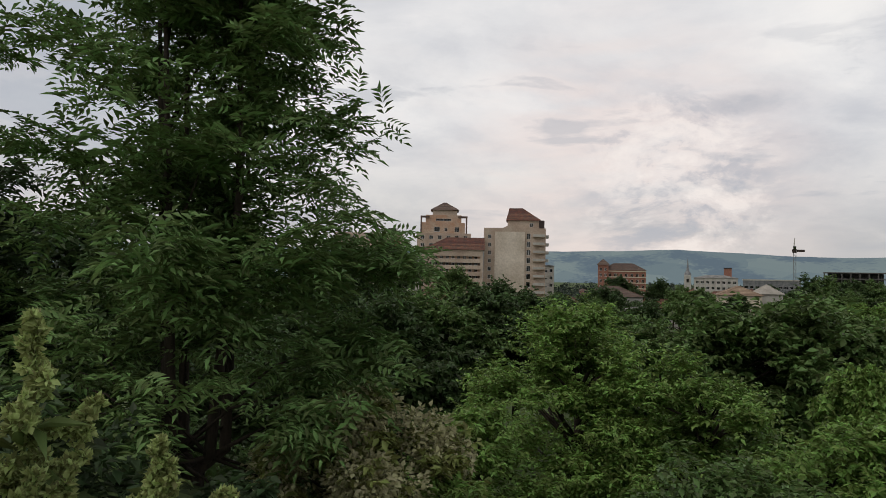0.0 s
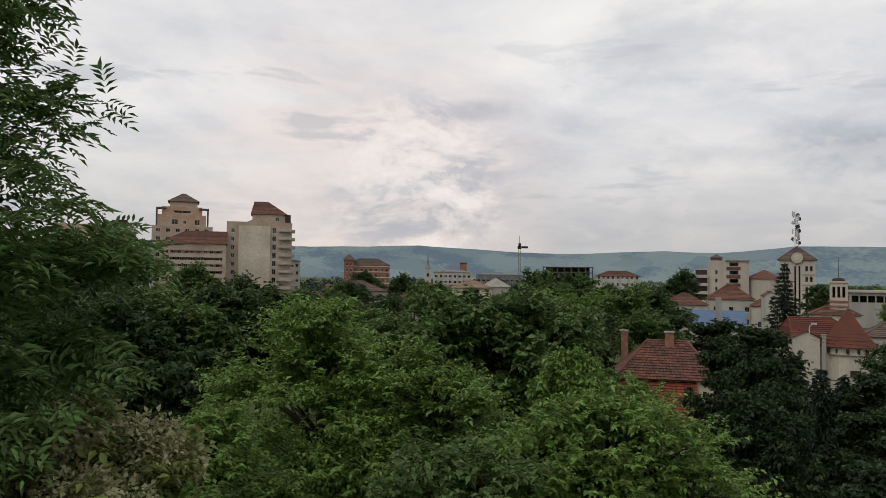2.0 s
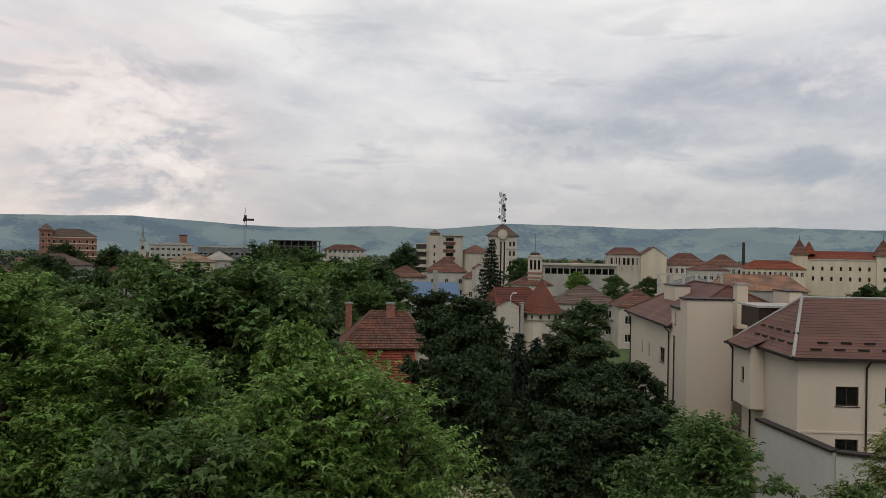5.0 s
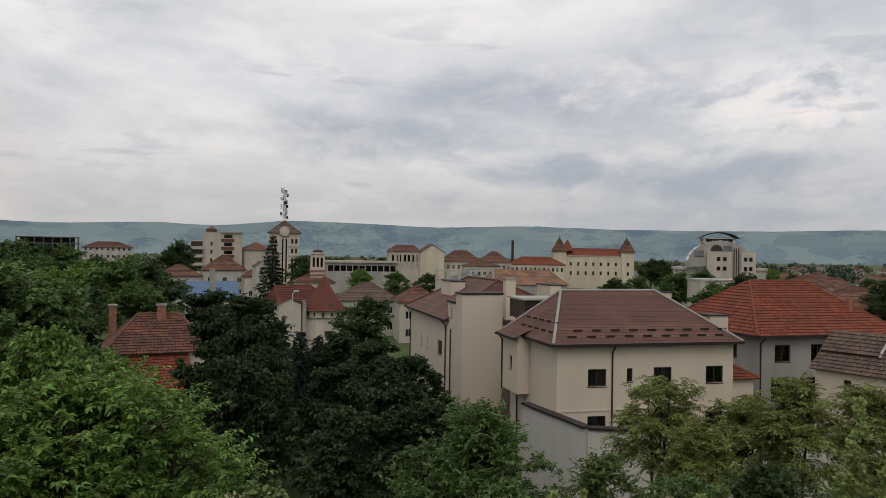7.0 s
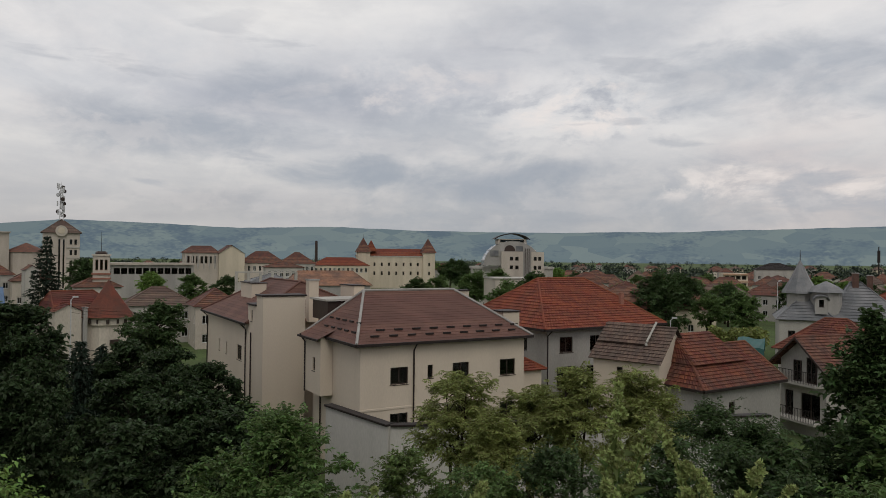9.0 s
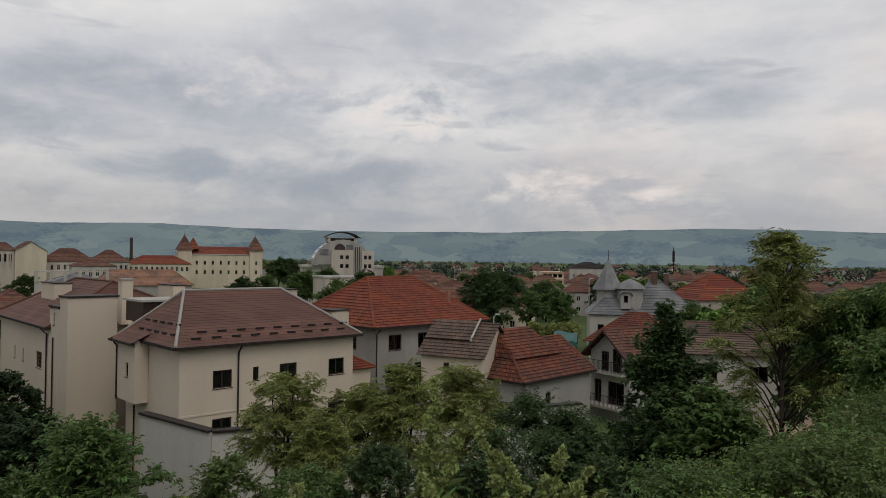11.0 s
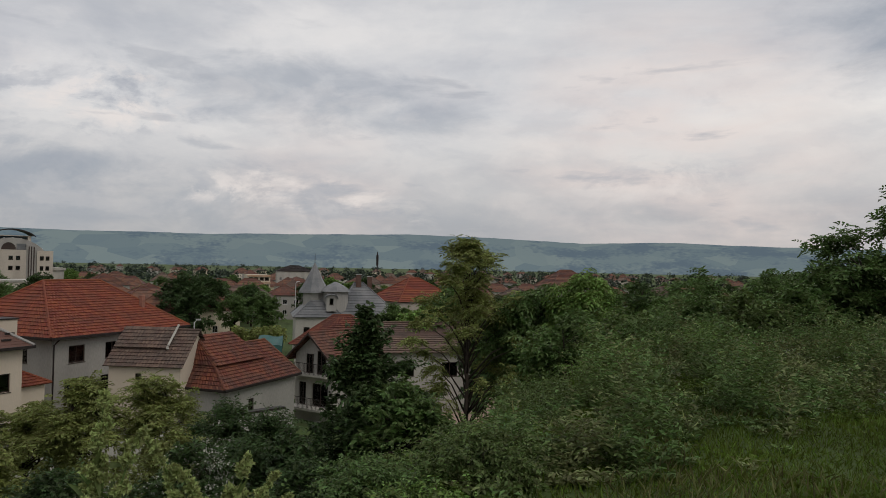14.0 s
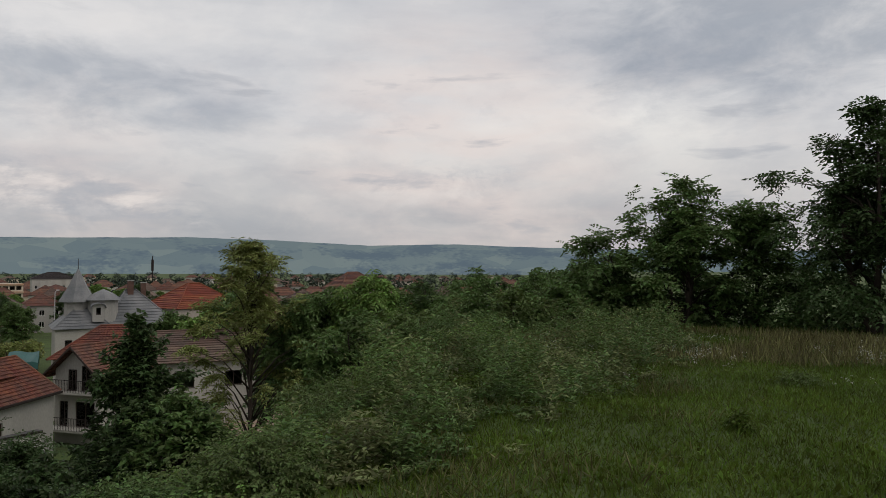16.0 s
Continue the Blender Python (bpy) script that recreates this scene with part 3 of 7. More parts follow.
# ---- plants ----
def leaf_mesh(name, pos, axis, nrm, length, width, bend=0.25):
    """Many small folded leaves, one island each, as one mesh."""
    n = len(pos)
    side = np.cross(axis, nrm)
    side /= np.linalg.norm(side, axis=1)[:, None] + 1e-9
    up = np.cross(side, axis)
    L, Wd = length[:, None], width[:, None]
    v = np.empty((n, 4, 3))
    v[:, 0] = pos
    mid = pos + axis * L * 0.45
    v[:, 1] = mid + side * Wd * 0.5 + up * Wd * bend
    v[:, 2] = pos + axis * L - up * L * 0.15
    v[:, 3] = mid - side * Wd * 0.5 + up * Wd * bend
    idx = np.arange(n)[:, None] * 4
    tri = np.concatenate([idx + np.array([[0, 2, 1]]), idx + np.array([[0, 3, 2]])], axis=1).reshape(-1)
    me = bpy.data.meshes.new(name)
    me.vertices.add(n * 4)
    me.vertices.foreach_set("co", v.reshape(-1).astype(np.float32))
    me.loops.add(n * 6)
    me.loops.foreach_set("vertex_index", tri.astype(np.int32))
    me.polygons.add(n * 2)
    me.polygons.foreach_set("loop_start", np.arange(0, n * 6, 3, dtype=np.int32))
    me.update()
    me.validate()
    return me


def unit(a):
    return a / (np.linalg.norm(a, axis=-1, keepdims=True) + 1e-9)


def scatter_leaves(name, rng, centres, radii, count, size, ratio=0.45, droop=0.25, pinnate=0, flat=0.75, core=None):
    """Leaves in clumps round the given centres, or, with a core, on shoots that leave it; pinnate: pairs of leaflets on each leaf."""
    if core is None:
        n = count
        which = rng.integers(0, len(centres), n)
        r = rng.random(n) ** 0.45
        d = unit(rng.normal(size=(n, 3)))
        d[:, 2] *= flat
        pos = centres[which] + d * (r * radii[which])[:, None]
        axis = unit(d * 0.9 + rng.normal(size=(n, 3)) * 0.6 + np.array([0, 0, -droop]))
        nrm = unit(rng.normal(size=(n, 3)) * 0.7 + np.array([0, 0, 1.0]))
    else:
        each = 6 if pinnate else 13
        ns = max(count // each, 1)
        which = rng.integers(0, len(centres), ns)
        away = unit(centres[which] - np.asarray(core))
        way = unit(away * 0.8 + rng.normal(size=(ns, 3)) * (0.65, 0.65, 0.4) + np.array([0, 0, 0.18]))
        root = centres[which] + rng.normal(size=(ns, 3)) * (radii[which] * 0.30)[:, None] * (1, 1, flat * 0.8)
        reach = radii[which] * (0.55 + 0.75 * rng.random(ns))
        t = np.tile((np.arange(each) + 0.7) / each, ns) ** 0.8
        k = np.repeat(np.arange(ns), each)
        n = len(k)
        pos = root[k] + way[k] * (reach[k] * t)[:, None] - np.array([0, 0, 1.0]) * (reach[k] * t * t * (0.15 + 0.35 * droop))[:, None]
        side = unit(np.cross(way, np.array([0, 0, 1.0])))[k] * np.where(np.arange(n) % 2, 1.0, -1.0)[:, None]
        axis = unit(way[k] * 0.55 + side * 0.75 + rng.normal(size=(n, 3)) * 0.28 + np.array([0, 0, -0.15 - droop]))
        nrm = unit(rng.normal(size=(n, 3)) * 0.32 + np.array([0, 0, 1.0]))
    ln = size * (0.6 + 0.8 * rng.random(n))
    if pinnate:
        P, A, Nn, Ls, Ws = [], [], [], [], []
        side = unit(np.cross(axis, nrm))
        for k in range(pinnate):
            t = (k + 0.6) / pinnate
            base = pos + axis * (ln * t)[:, None] + np.array([0, 0, -1.0]) * (ln * t * t * 0.15)[:, None]
            for s in (-1, 1):
                P.append(base)
                A.append(unit(side * s + axis * 0.55 + rng.normal(size=(n, 3)) * 0.15))
                Nn.append(nrm)
                Ls.append(ln * 0.42)
                Ws.append(ln * 0.42 * ratio)
        P.append(pos + axis * ln[:, None] - np.array([0, 0, 1.0]) * (ln * 0.25)[:, None])
        A.append(axis)
        Nn.append(nrm)
        Ls.append(ln * 0.45)
        Ws.append(ln * 0.42 * ratio)
        pos, axis, nrm, ln, wd = (np.concatenate(q) for q in (P, A, Nn, Ls, Ws))
    else:
        wd = ln * ratio
    return leaf_mesh(name, pos, axis, nrm, ln, wd)


def crown_points(rng, n, rx, rz, shape=0.0, hollow=0.5):
    """Clump centres inside an uneven crown: denser to the outside, with lobes. shape > 0 narrows the top."""
    out = []
    ph = rng.random(6) * 6.28
    while len(out) < n:
        d = unit(rng.normal(size=3))
        az = math.atan2(d[1], d[0])
        lobe = 1 + 0.11 * math.sin(3 * az + ph[0] + 2 * d[2]) + 0.09 * math.sin(5 * az + ph[1] - 3 * d[2]) + 0.06 * math.sin(4 * d[2] + ph[2])
        r = (hollow + (1 - hollow) * rng.random() ** 0.6) * lobe
        x, y, z = d * r
        z = min(max(z, -0.97), 0.97)
        if len(out) % 5 == 0:
            z = -0.3 + 1.25 * rng.random()
            x, y = x * 0.3, y * 0.3
        k = 1 - shape * max(z, -0.3)
        out.append((x * rx * k, y * rx * k, z * rz))
    return np.array(out)


def tree(name, az, d, z, top, rx, crown_h, leaf_m, label, seed, leaves=9000, size=0.22, clumps=70, clump_r=0.75, pinnate=0, ratio=0.5, stems=1, trunk_r=0.16, shape=0.15, hollow=0.45, droop=0.25, group="", extra=None, category="tree", lean=(0, 0)):
    """A tree with its foot at z and its highest leaves near top: trunk with limbs, and a crown of clumped leaves."""
    rng = np.random.default_rng(seed)
    e = new(name)
    e.location = at(az, d, z)
    H = top - z
    rz = crown_h / 2
    c = crown_points(rng, clumps, rx - clump_r * 0.6, rz - clump_r * 0.5, shape, hollow)
    cz = H - rz
    c = c + np.array([lean[0], lean[1], cz])
    rad = clump_r * (0.6 + 0.7 * rng.random(clumps))
    mb = MB()
    fork = max(min(0.5, H * 0.3), cz - rz * 0.75)
    tops = []
    for s in range(stems):
        a = 6.28 * s / max(stems, 1) + rng.random()
        k = 0.0 if stems == 1 else rx * 0.28
        mid = (math.cos(a) * k * 0.5, math.sin(a) * k * 0.5, fork)
        tip = (math.cos(a) * k + lean[0], math.sin(a) * k + lean[1], H - rz * 0.45)
        w = rng.normal(size=2) * min(0.08, H * 0.05)
        mb.tube([(0, 0, -min(0.4, H)), (w[0], w[1], fork * 0.5), mid, ((mid[0] + tip[0]) / 2 + w[1], (mid[1] + tip[1]) / 2, (mid[2] + tip[2]) / 2), tip], [trunk_r * q for q in (1.25, 1.0, 0.8, 0.5, 0.15)], 8)
        tops.append((Vector(mid), Vector(tip)))
    for i in range(0, clumps, max(1, clumps // 46)):
        p = Vector(c[i])
        a, b = tops[i % stems]
        t = min(max((p.z - a.z) / max(b.z - a.z, 0.1) - 0.25, 0.0), 0.9)
        q = a.lerp(b, t)
        m = q.lerp(p, 0.5) + Vector((0, 0, 0.12 * (p - q).length))
        mb.tube([q, m, p], [trunk_r * 0.32, trunk_r * 0.18, trunk_r * 0.05], 5)
    part("trunk", mb, M_BARK, e, smooth=True)
    part("crown", scatter_leaves("crown", rng, c, rad, leaves, size, ratio, droop, pinnate, core=(lean[0], lean[1], cz - rz * 0.35)), leaf_m, e)
    if extra:
        m2, cnt, sz, nm = extra
        out = c[rng.integers(0, clumps, max(8, clumps // 2))]
        part(nm, scatter_leaves(nm, rng, out, np.full(len(out), clump_r * 1.05), cnt, sz, 0.7, 0.1), m2, e)
    return tagged(e, label, category, group)


def copy_tree(src, az, d, z, turn, scale, label="", wide=1.0):
    o = copy_thing(src, Matrix.Translation(at(az, d, z)) @ Matrix.Rotation(radians(turn), 4, "Z"))
    o.scale = (scale * wide, scale * wide, scale)
    if label:
        o["label"] = label
    return o


# ---- the cream house below the hill ----
def box_part(name, parent, m, *b, label=""):
    mb = MB()
    mb.box(*b)
    return part(name, mb, m, parent, label)


def cream_house():
    e = thing("apartment_house", 67.54, 45.83, TOWN, 134.1, "three-storey cream rendered house with brown tiled hip roofs", "building")
    HW, up, lo = 9.06, 6.28, 3.25
    ux, o = 0.45, 0.45
    front = [(2.15, up, 1.3, 1.13), (4.9, up + 0.25, 0.42, 0.88), (6.85, up, 1.33, 1.15), (10.75, up, 1.33, 1.15), (2.15, lo, 1.3, 1.15), (4.9, lo + 0.3, 0.42, 0.85), (6.85, lo, 1.33, 1.15), (10.75, lo, 1.33, 1.15)]
    front += [(1.6, 0.7, 1.3, 1.2), (6.85, 0.7, 1.33, 1.2)]
    block(e, 12.84, 8.6, HW, M_CREAM, {"front": front, "left": [(3.0, lo - 0.4, 0.5, 1.1)]}, M_FRAME, x0=ux, y0=ux)
    block(e, 10.0, 7.8, HW, M_CREAM, {}, M_FRAME, x0=3.2, y0=9.08, name="rear_wall")
    r = hip_roof(e, 12.84, 8.6, HW, 3.05, o, (2.95, 6.3, 10.55, 6.3), M_BROWNROOF, 0.35, 0.0, ux, ux, cap_mat=M_GREYWALL, lip=0.014)
    eaves(e, 12.84, 8.6, HW, o, ux, ux)
    box_part("string_course", e, M_CREAM, ux - 0.03, ux - 0.05, 4.72, ux + 12.87, ux, 4.84)
    downpipe(e, 4.28, ux - 0.08, 0, HW, 0, -0.45)
    downpipe(e, ux - 0.95, 8.3, 4.9, HW, -0.35, 0)
    downpipe(e, ux - 0.08, 7.4, 0, 4.9, 0, 0)
    # snow guards in two staggered rows along the eaves
    guard = MB()
    guard.box(-0.3, -0.05, 0, 0.3, 0.05, 0.12)
    gm = guard.mesh("snow_guard")
    gm.materials.append(M_GUTTER)
    sl = 3.05 / (6.3 + o)
    for row, y in enumerate((0.75, 1.45)):
        for i in range(9):
            g = part("snow_guard", gm, None, r)
            g.location = (1.6 + row * 0.7 + i * 1.35, y, HW + (y - 0.0) * sl + 0.02)
    slx = 3.05 / (2.95 + o)
    for row, x in enumerate((0.6, 1.2)):
        for i in range(5):
            g = part("snow_guard", gm, None, r)
            g.location, g.rotation_euler = (x, 1.9 + row * 0.55 + i * 1.25, HW + x * slx + 0.02), (0, 0, radians(90))
    # bay on the gable side, the stair tower and the wing behind
    b = block(e, 0.88, 3.5, HW - 5.0 - 0.05, M_CREAM, {"left": [(1.9, up + 0.3, 0.5, 0.95)]}, M_FRAME, x0=ux - 0.9, y0=5.2, z0=5.0, name="bay")
    fl = MB()
    fl.face((ux - 0.9, 5.2, 5.0), (ux - 0.9, 8.7, 5.0), (ux, 8.7, 5.0), (ux, 5.2, 5.0))
    part("bay_floor", fl, M_CREAM, b)
    br = MB()
    slope(br, (ux - 1.2, 8.95, HW - 0.12), (ux - 1.2, 4.9, HW - 0.12), (0.5, 4.9, HW + 0.46), (0.5, 8.95, HW + 0.46), 0.35, 0.0, 0.014)
    part("bay_roof", br, M_BROWNROOF, b)
    box_part("bay_gutter", b, M_GUTTER, ux - 1.32, 4.9, HW - 0.26, ux - 1.2, 8.95, HW - 0.11)
    block(e, 3.4, 1.8, 11.45, M_CREAM, {}, M_FRAME, x0=-2.2, y0=13.2, name="stair_tower")
    block(e, 3.0, 2.5, 10.6, M_CREAM, {"left": [(0.9, 9.3, 0.45, 0.9)]}, M_FRAME, x0=-2.2, y0=15.02, name="flue_wall")
    box_part("flue_cap", e, M_GUTTER, -2.32, 15.03, 10.61, 0.9, 17.6, 10.75)
    box_part("tower_cap", e, M_GUTTER, -2.3, 13.1, 11.46, 1.3, 15.1, 11.58)
    wing = [(x, z, w, h) for z in (2.5, 5.6) for x, w, h in ((12.3, 1.6, 1.3), (8.2, 0.45, 1.1), (5.5, 0.45, 1.1))]
    block(e, 12.0, 16.4, HW, M_CREAM, {"left": wing}, M_FRAME, x0=-2.05, y0=17.6, name="wing_wall")
    hip_roof(e, 12.0, 16.4, HW, 3.25, o, (5.2, 2.6, 5.2, 12.0), M_BROWNROOF, 0.35, 0.0, -2.05, 17.6, lip=0.014)
    eaves(e, 12.0, 16.4, HW, o, -2.05, 17.6, "left")
    downpipe(e, -2.13, 33.4, 0, HW, -0.45, 0)
    downpipe(e, -2.13, 18.6, 0, HW, -0.45, 0)
    downpipe(e, -2.28, 16.4, 0, 8.4, 0, 0)
    d = box_part("roof_box", e, M_FRAME, 1.6, 9.3, 9.8, 4.6, 12.6, 11.25)
    box_part("lid", d, M_WHITE, 1.4, 9.1, 11.255, 4.8, 12.8, 11.40, label="pale flat lid")
    chimney(e, 3.1, 17.0, HW, 12.55, 0.85, M_CREAM)
    for x0, y0, x1, y1, z in ((0.2, 25.5, 1.6, 29.4, 12.0), (7.2, 17.6, 8.2, 20.8, 12.0), (11.2, 7.6, 13.0, 8.4, 11.95), (13.5, 3.4, 15.0, 5.0, 10.5)):
        w = box_part("parapet", e, M_CREAM, x0, y0, 8.0, x1, y1, z)
        box_part("coping", w, M_GUTTER, x0 - 0.08, y0 - 0.08, z + 0.002, x1 + 0.08, y1 + 0.08, z + 0.09)
    # low side porch with its own small roof
    block(e, 2.6, 4.0, 6.2, M_CREAM, {}, M_FRAME, x0=13.5, y0=2.0, name="porch_wall")
    hip_roof(e, 2.6, 4.0, 6.2, 1.0, 0.3, (1.3, 1.6, 1.3, 2.4), M_REDROOF, 0.3, 0.25, 13.5, 2.0)


cream_house()


def garden_wall():
    e = new("garden_wall")
    tagged(e, "tall pale rendered retaining wall with dark tiled coping", "wall")
    pts = [(40.84, 18.71, -7.5), (37.0, 13.24, -7.5), (41.2, 4.3, -7.5), (47.0, -7.0, -7.6)]
    for (xa, ya, za), (xb, yb, zb) in zip(pts, pts[1:]):
        u = Vector((xb - xa, yb - ya, 0)).normalized()
        n = Vector((-u.y, u.x, 0)) * 0.15
        for name, m, k, z0, z1 in (("panel", mat("pale_wall_render", (0.51, 0.49, 0.45), 0.9, 0.14, 0.35, 20, 0.1, second=(0.42, 0.40, 0.365), streak=True), 1.0, None, 0.0), ("coping", M_GUTTER, 1.9, 0.002, 0.12)):
            mb = MB()
            i = [Vector((xa, ya, 0)), Vector((xb, yb, 0))]
            lo = [TOWN - 0.5] * 2 if z0 is None else [za + z0, zb + z0]
            hi = [za + z1, zb + z1]
            v = []
            for q, l, h in zip(i, lo, hi):
                for s in (-1, 1):
                    v += [(q.x + n.x * k * s, q.y + n.y * k * s, l), (q.x + n.x * k * s, q.y + n.y * k * s, h)]
            mb.v += v
            mb.f += [(0, 4, 5, 1), (2, 3, 7, 6), (1, 5, 7, 3), (0, 2, 6, 4), (0, 1, 3, 2), (4, 6, 7, 5)]
            part(name, mb, m, e)


garden_wall()


# ---- the houses beyond ----
def red_hip_house():
    W, D, H = 13.4, 12.0, 8.63
    win = {"front": [(1.5, 6.5, 1.5, 1.35), (5.0, 6.5, 1.5, 1.35), (8.6, 6.5, 1.5, 1.35), (11.6, 6.5, 1.5, 1.35), (1.2, 3.4, 2.2, 1.9), (4.6, 3.2, 1.1, 2.0), (8.6, 3.4, 1.5, 1.4), (11.6, 3.4, 1.5, 1.4)], "left": [(3, 6.5, 1.4, 1.3), (8, 6.5, 1.4, 1.3)]}
    e = thing("house", 82.35, 62.2, TOWN, 132.5, "grey rendered house with a broad orange-red tiled hip roof", "house")
    block(e, W, D, H, M_GREYWALL, win, M_FRAME)
    hip_roof(e, W, D, H, 4.05, 0.65, (3.9, 6, 9.6, 6), M_REDROOF, 0.36, 0.3)
    eaves(e, W, D, H, 0.65)
    downpipe(e, 0.1, -0.1, 0, H, 0, -0.6)
    chimney(e, 11.0, 2.2, 8.8, 11.4, 0.35, M_BRICK, False)


red_hip_house()


def brick_red_cottage():
    e = thing("house", 33.9, 61.2, TOWN, 124, "small house with a red tiled roof, lean-to and brick chimneys", "house")
    W, D, H = 7.6, 7.6, 6.5
    block(e, W, D, H, M_CREAM, {"front": [(1, 2.0, 1.0, 1.2), (4.2, 2.0, 1.0, 1.2)], "right": [(2, 3.6, 1, 1.2)]}, M_FRAME)
    hip_roof(e, W, D, H, 2.75, 0.4, (2.2, 3.8, 5.4, 3.8), M_OLDROOF, 0.33, 0.26)
    block(e, 5.6, 3.1, 4.6, M_CREAM, {"front": [(1, 1.4, 1.2, 1.2)]}, M_FRAME, x0=0.2, y0=-3.1, name="lean_to_wall")
    mb = MB()
    slope(mb, (-0.2, -4.3, 4.0), (5.9, -4.3, 4.0), (5.9, 0.05, 6.35), (-0.2, 0.05, 6.35), 0.33, 0.26)
    part("lean_to_roof", mb, M_REDROOF, e, "brighter red tiled lean-to roof")
    for x in (0.2, 5.8):
        gb = MB()
        gb.v += [(x - 0.03, -4.0, 4.1), (x - 0.03, 0.0, 4.1), (x - 0.03, 0.0, 6.25), (x + 0.03, -4.0, 4.1), (x + 0.03, 0.0, 4.1), (x + 0.03, 0.0, 6.25)]
        gb.f += [(0, 2, 1), (3, 4, 5), (0, 1, 4, 3), (1, 2, 5, 4), (2, 0, 3, 5)]
        part("lean_to_gable", gb, M_FRAME, e)
    chimney(e, 4.0, 3.4, 8.2, 10.0, 0.7)
    chimney(e, 0.3, 6.6, 6.5, 9.8, 0.6)
    eaves(e, W, D, H, 0.4, sides="left right")


brick_red_cottage()


def turret_villa():
    e = thing("villa", 46.0, 104.0, TOWN, 118, "cream villa with a steep red turret roof and small windows", "house")
    win = {"front": [(0.9, 1.2, 2.0, 2.0), (4.6, 3.4, 0.7, 0.9), (6.4, 1.0, 1.0, 1.4)]}
    block(e, 9.2, 9.0, 6.3, M_PALEWALL, win, M_FRAME)
    hip_roof(e, 9.2, 9.0, 6.3, 3.3, 0.3, (0.6, 4.5, 6.0, 4.5), M_DEEPRED, 0.4)
    block(e, 3.2, 3.4, 7.2, M_PALEWALL, {}, M_FRAME, x0=-0.4, y0=-0.5, name="gable_wall")
    hip_roof(e, 3.2, 3.4, 7.2, 0.9, 0.2, (1.6, -0.2, 1.6, 3.6), M_DEEPRED, 0.4, x0=-0.4, y0=-0.5, gable=M_PALEWALL)
    tur, roof = MB(), MB()
    cx, cy = 6.6, 0.6
    tur.lathe([(2.6, 0), (2.6, 5.2), (2.95, 5.3), (2.95, 6.35)], 8, cx, cy)
    part("turret_wall", tur, M_PALEWALL, e)
    prof = []
    for k in range(12):
        t = k / 12
        r = 3.5 * (1 - t) ** 1.08
        prof += [(r + 0.05, 6.3 + 4.9 * t), (3.5 * (1 - (k + 1) / 12) ** 1.08, 6.3 + 4.9 * (k + 1) / 12)]
    roof.lathe(prof, 8, cx, cy)
    part("turret_roof", roof, M_DEEPRED, e)
    for a in range(7):
        t = radians(180 + 20 + a * 24)
        box_part("turret_opening", e, M_FRAME, cx + 2.88 * math.cos(t) - 0.16, cy + 2.88 * math.sin(t) - 0.1, 5.5, cx + 2.88 * math.cos(t) + 0.16, cy + 2.88 * math.sin(t) + 0.1, 6.05)
    box_part("turret_window", e, M_FRAME, 5.9, -2.06, 2.6, 7.1, -1.8, 3.4)
    chimney(e, 3.3, -0.3, 0, 7.6, 0.5, M_GREYWALL)
    for x in (8.2, 9.0):
        box_part("pier", e, M_PALEWALL, x, -0.35, 0, x + 0.35, 0.0, 6.0)


turret_villa()

# outbuildings with clay roofs
def outbuildings():
    e = thing("outbuilding", 86.0, 58.2, TOWN, 205, "small cream outbuilding with a patched brown tiled gable roof", "house")
    block(e, 5.4, 5.2, 6.9, M_CREAM, {"front": [(2.0, 5.6, 0.5, 0.8)]}, M_FRAME)
    r = hip_roof(e, 5.4, 5.2, 6.9, 2.45, 0.3, (-0.3, 2.6, 5.7, 2.6), M_MOSSROOF, 0.33, 0.26, gable=M_CREAM)
    mb = MB()
    slope(mb, (-0.2, 0.9, 8.15), (3.9, 0.9, 8.15), (3.9, 2.62, 9.55), (-0.2, 2.62, 9.55), 0.33, 0.26)
    part("raised_tiles", mb, M_MOSSROOF, r)
    box_part("flashing", r, M_WHITE, 3.9, 0.8, 8.1, 4.05, 0.95, 8.3)
    f = MB()
    f.tube([(4.0, 0.9, 8.35), (4.0, 2.6, 9.75)], [0.09, 0.09], 6)
    part("flashing", f, M_WHITE, r, "pale mortar strip")
    e = thing("outbuilding", 94.0, 55.0, TOWN, 131, "low grey-white outbuilding with a long rust-red clay roof", "house")
    block(e, 9.4, 6.4, 5.35, M_GREYWALL, {"front": [(3.0, 3.0, 0.7, 1.2)]}, M_FRAME)
    hip_roof(e, 9.4, 6.4, 5.35, 2.6, 0.35, (2.0, 3.2, 9.5, 3.2), M_RUSTROOF, 0.33, 0.26)
    mb = MB()
    slope(mb, (0.9, 1.3, 6.85), (7.0, 1.3, 6.85), (6.2, 4.2, 8.9), (1.8, 4.2, 8.9), 0.33, 0.26)
    slope(mb, (0.9, 6.0, 6.85), (0.9, 1.3, 6.85), (1.8, 4.2, 8.9), (1.8, 4.2, 8.9), 0.33, 0.26)
    slope(mb, (7.0, 1.3, 6.85), (7.0, 6.0, 6.85), (6.2, 4.2, 8.9), (6.2, 4.2, 8.9), 0.33, 0.26)
    part("upper_roof", mb, M_RUSTROOF, e)
    eaves(e, 9.4, 6.4, 5.35, 0.35, sides="front left")
    downpipe(e, 0.2, -0.1, 0, 5.3, 0, -0.3, M_WHITE)
    e = thing("shed", 90.6, 66.0, TOWN, 131, "dark shed with a flat felt roof and pale fascia", "shed")
    block(e, 5.0, 3.0, 5.6, M_GREYWALL, {}, M_FRAME)
    box_part("roof", e, M_FRAME, -0.3, -0.3, 5.61, 5.3, 3.3, 5.85)
    box_part("fascia", e, M_WHITE, -0.3, -0.36, 5.4, 5.3, -0.302, 5.6)


outbuildings()


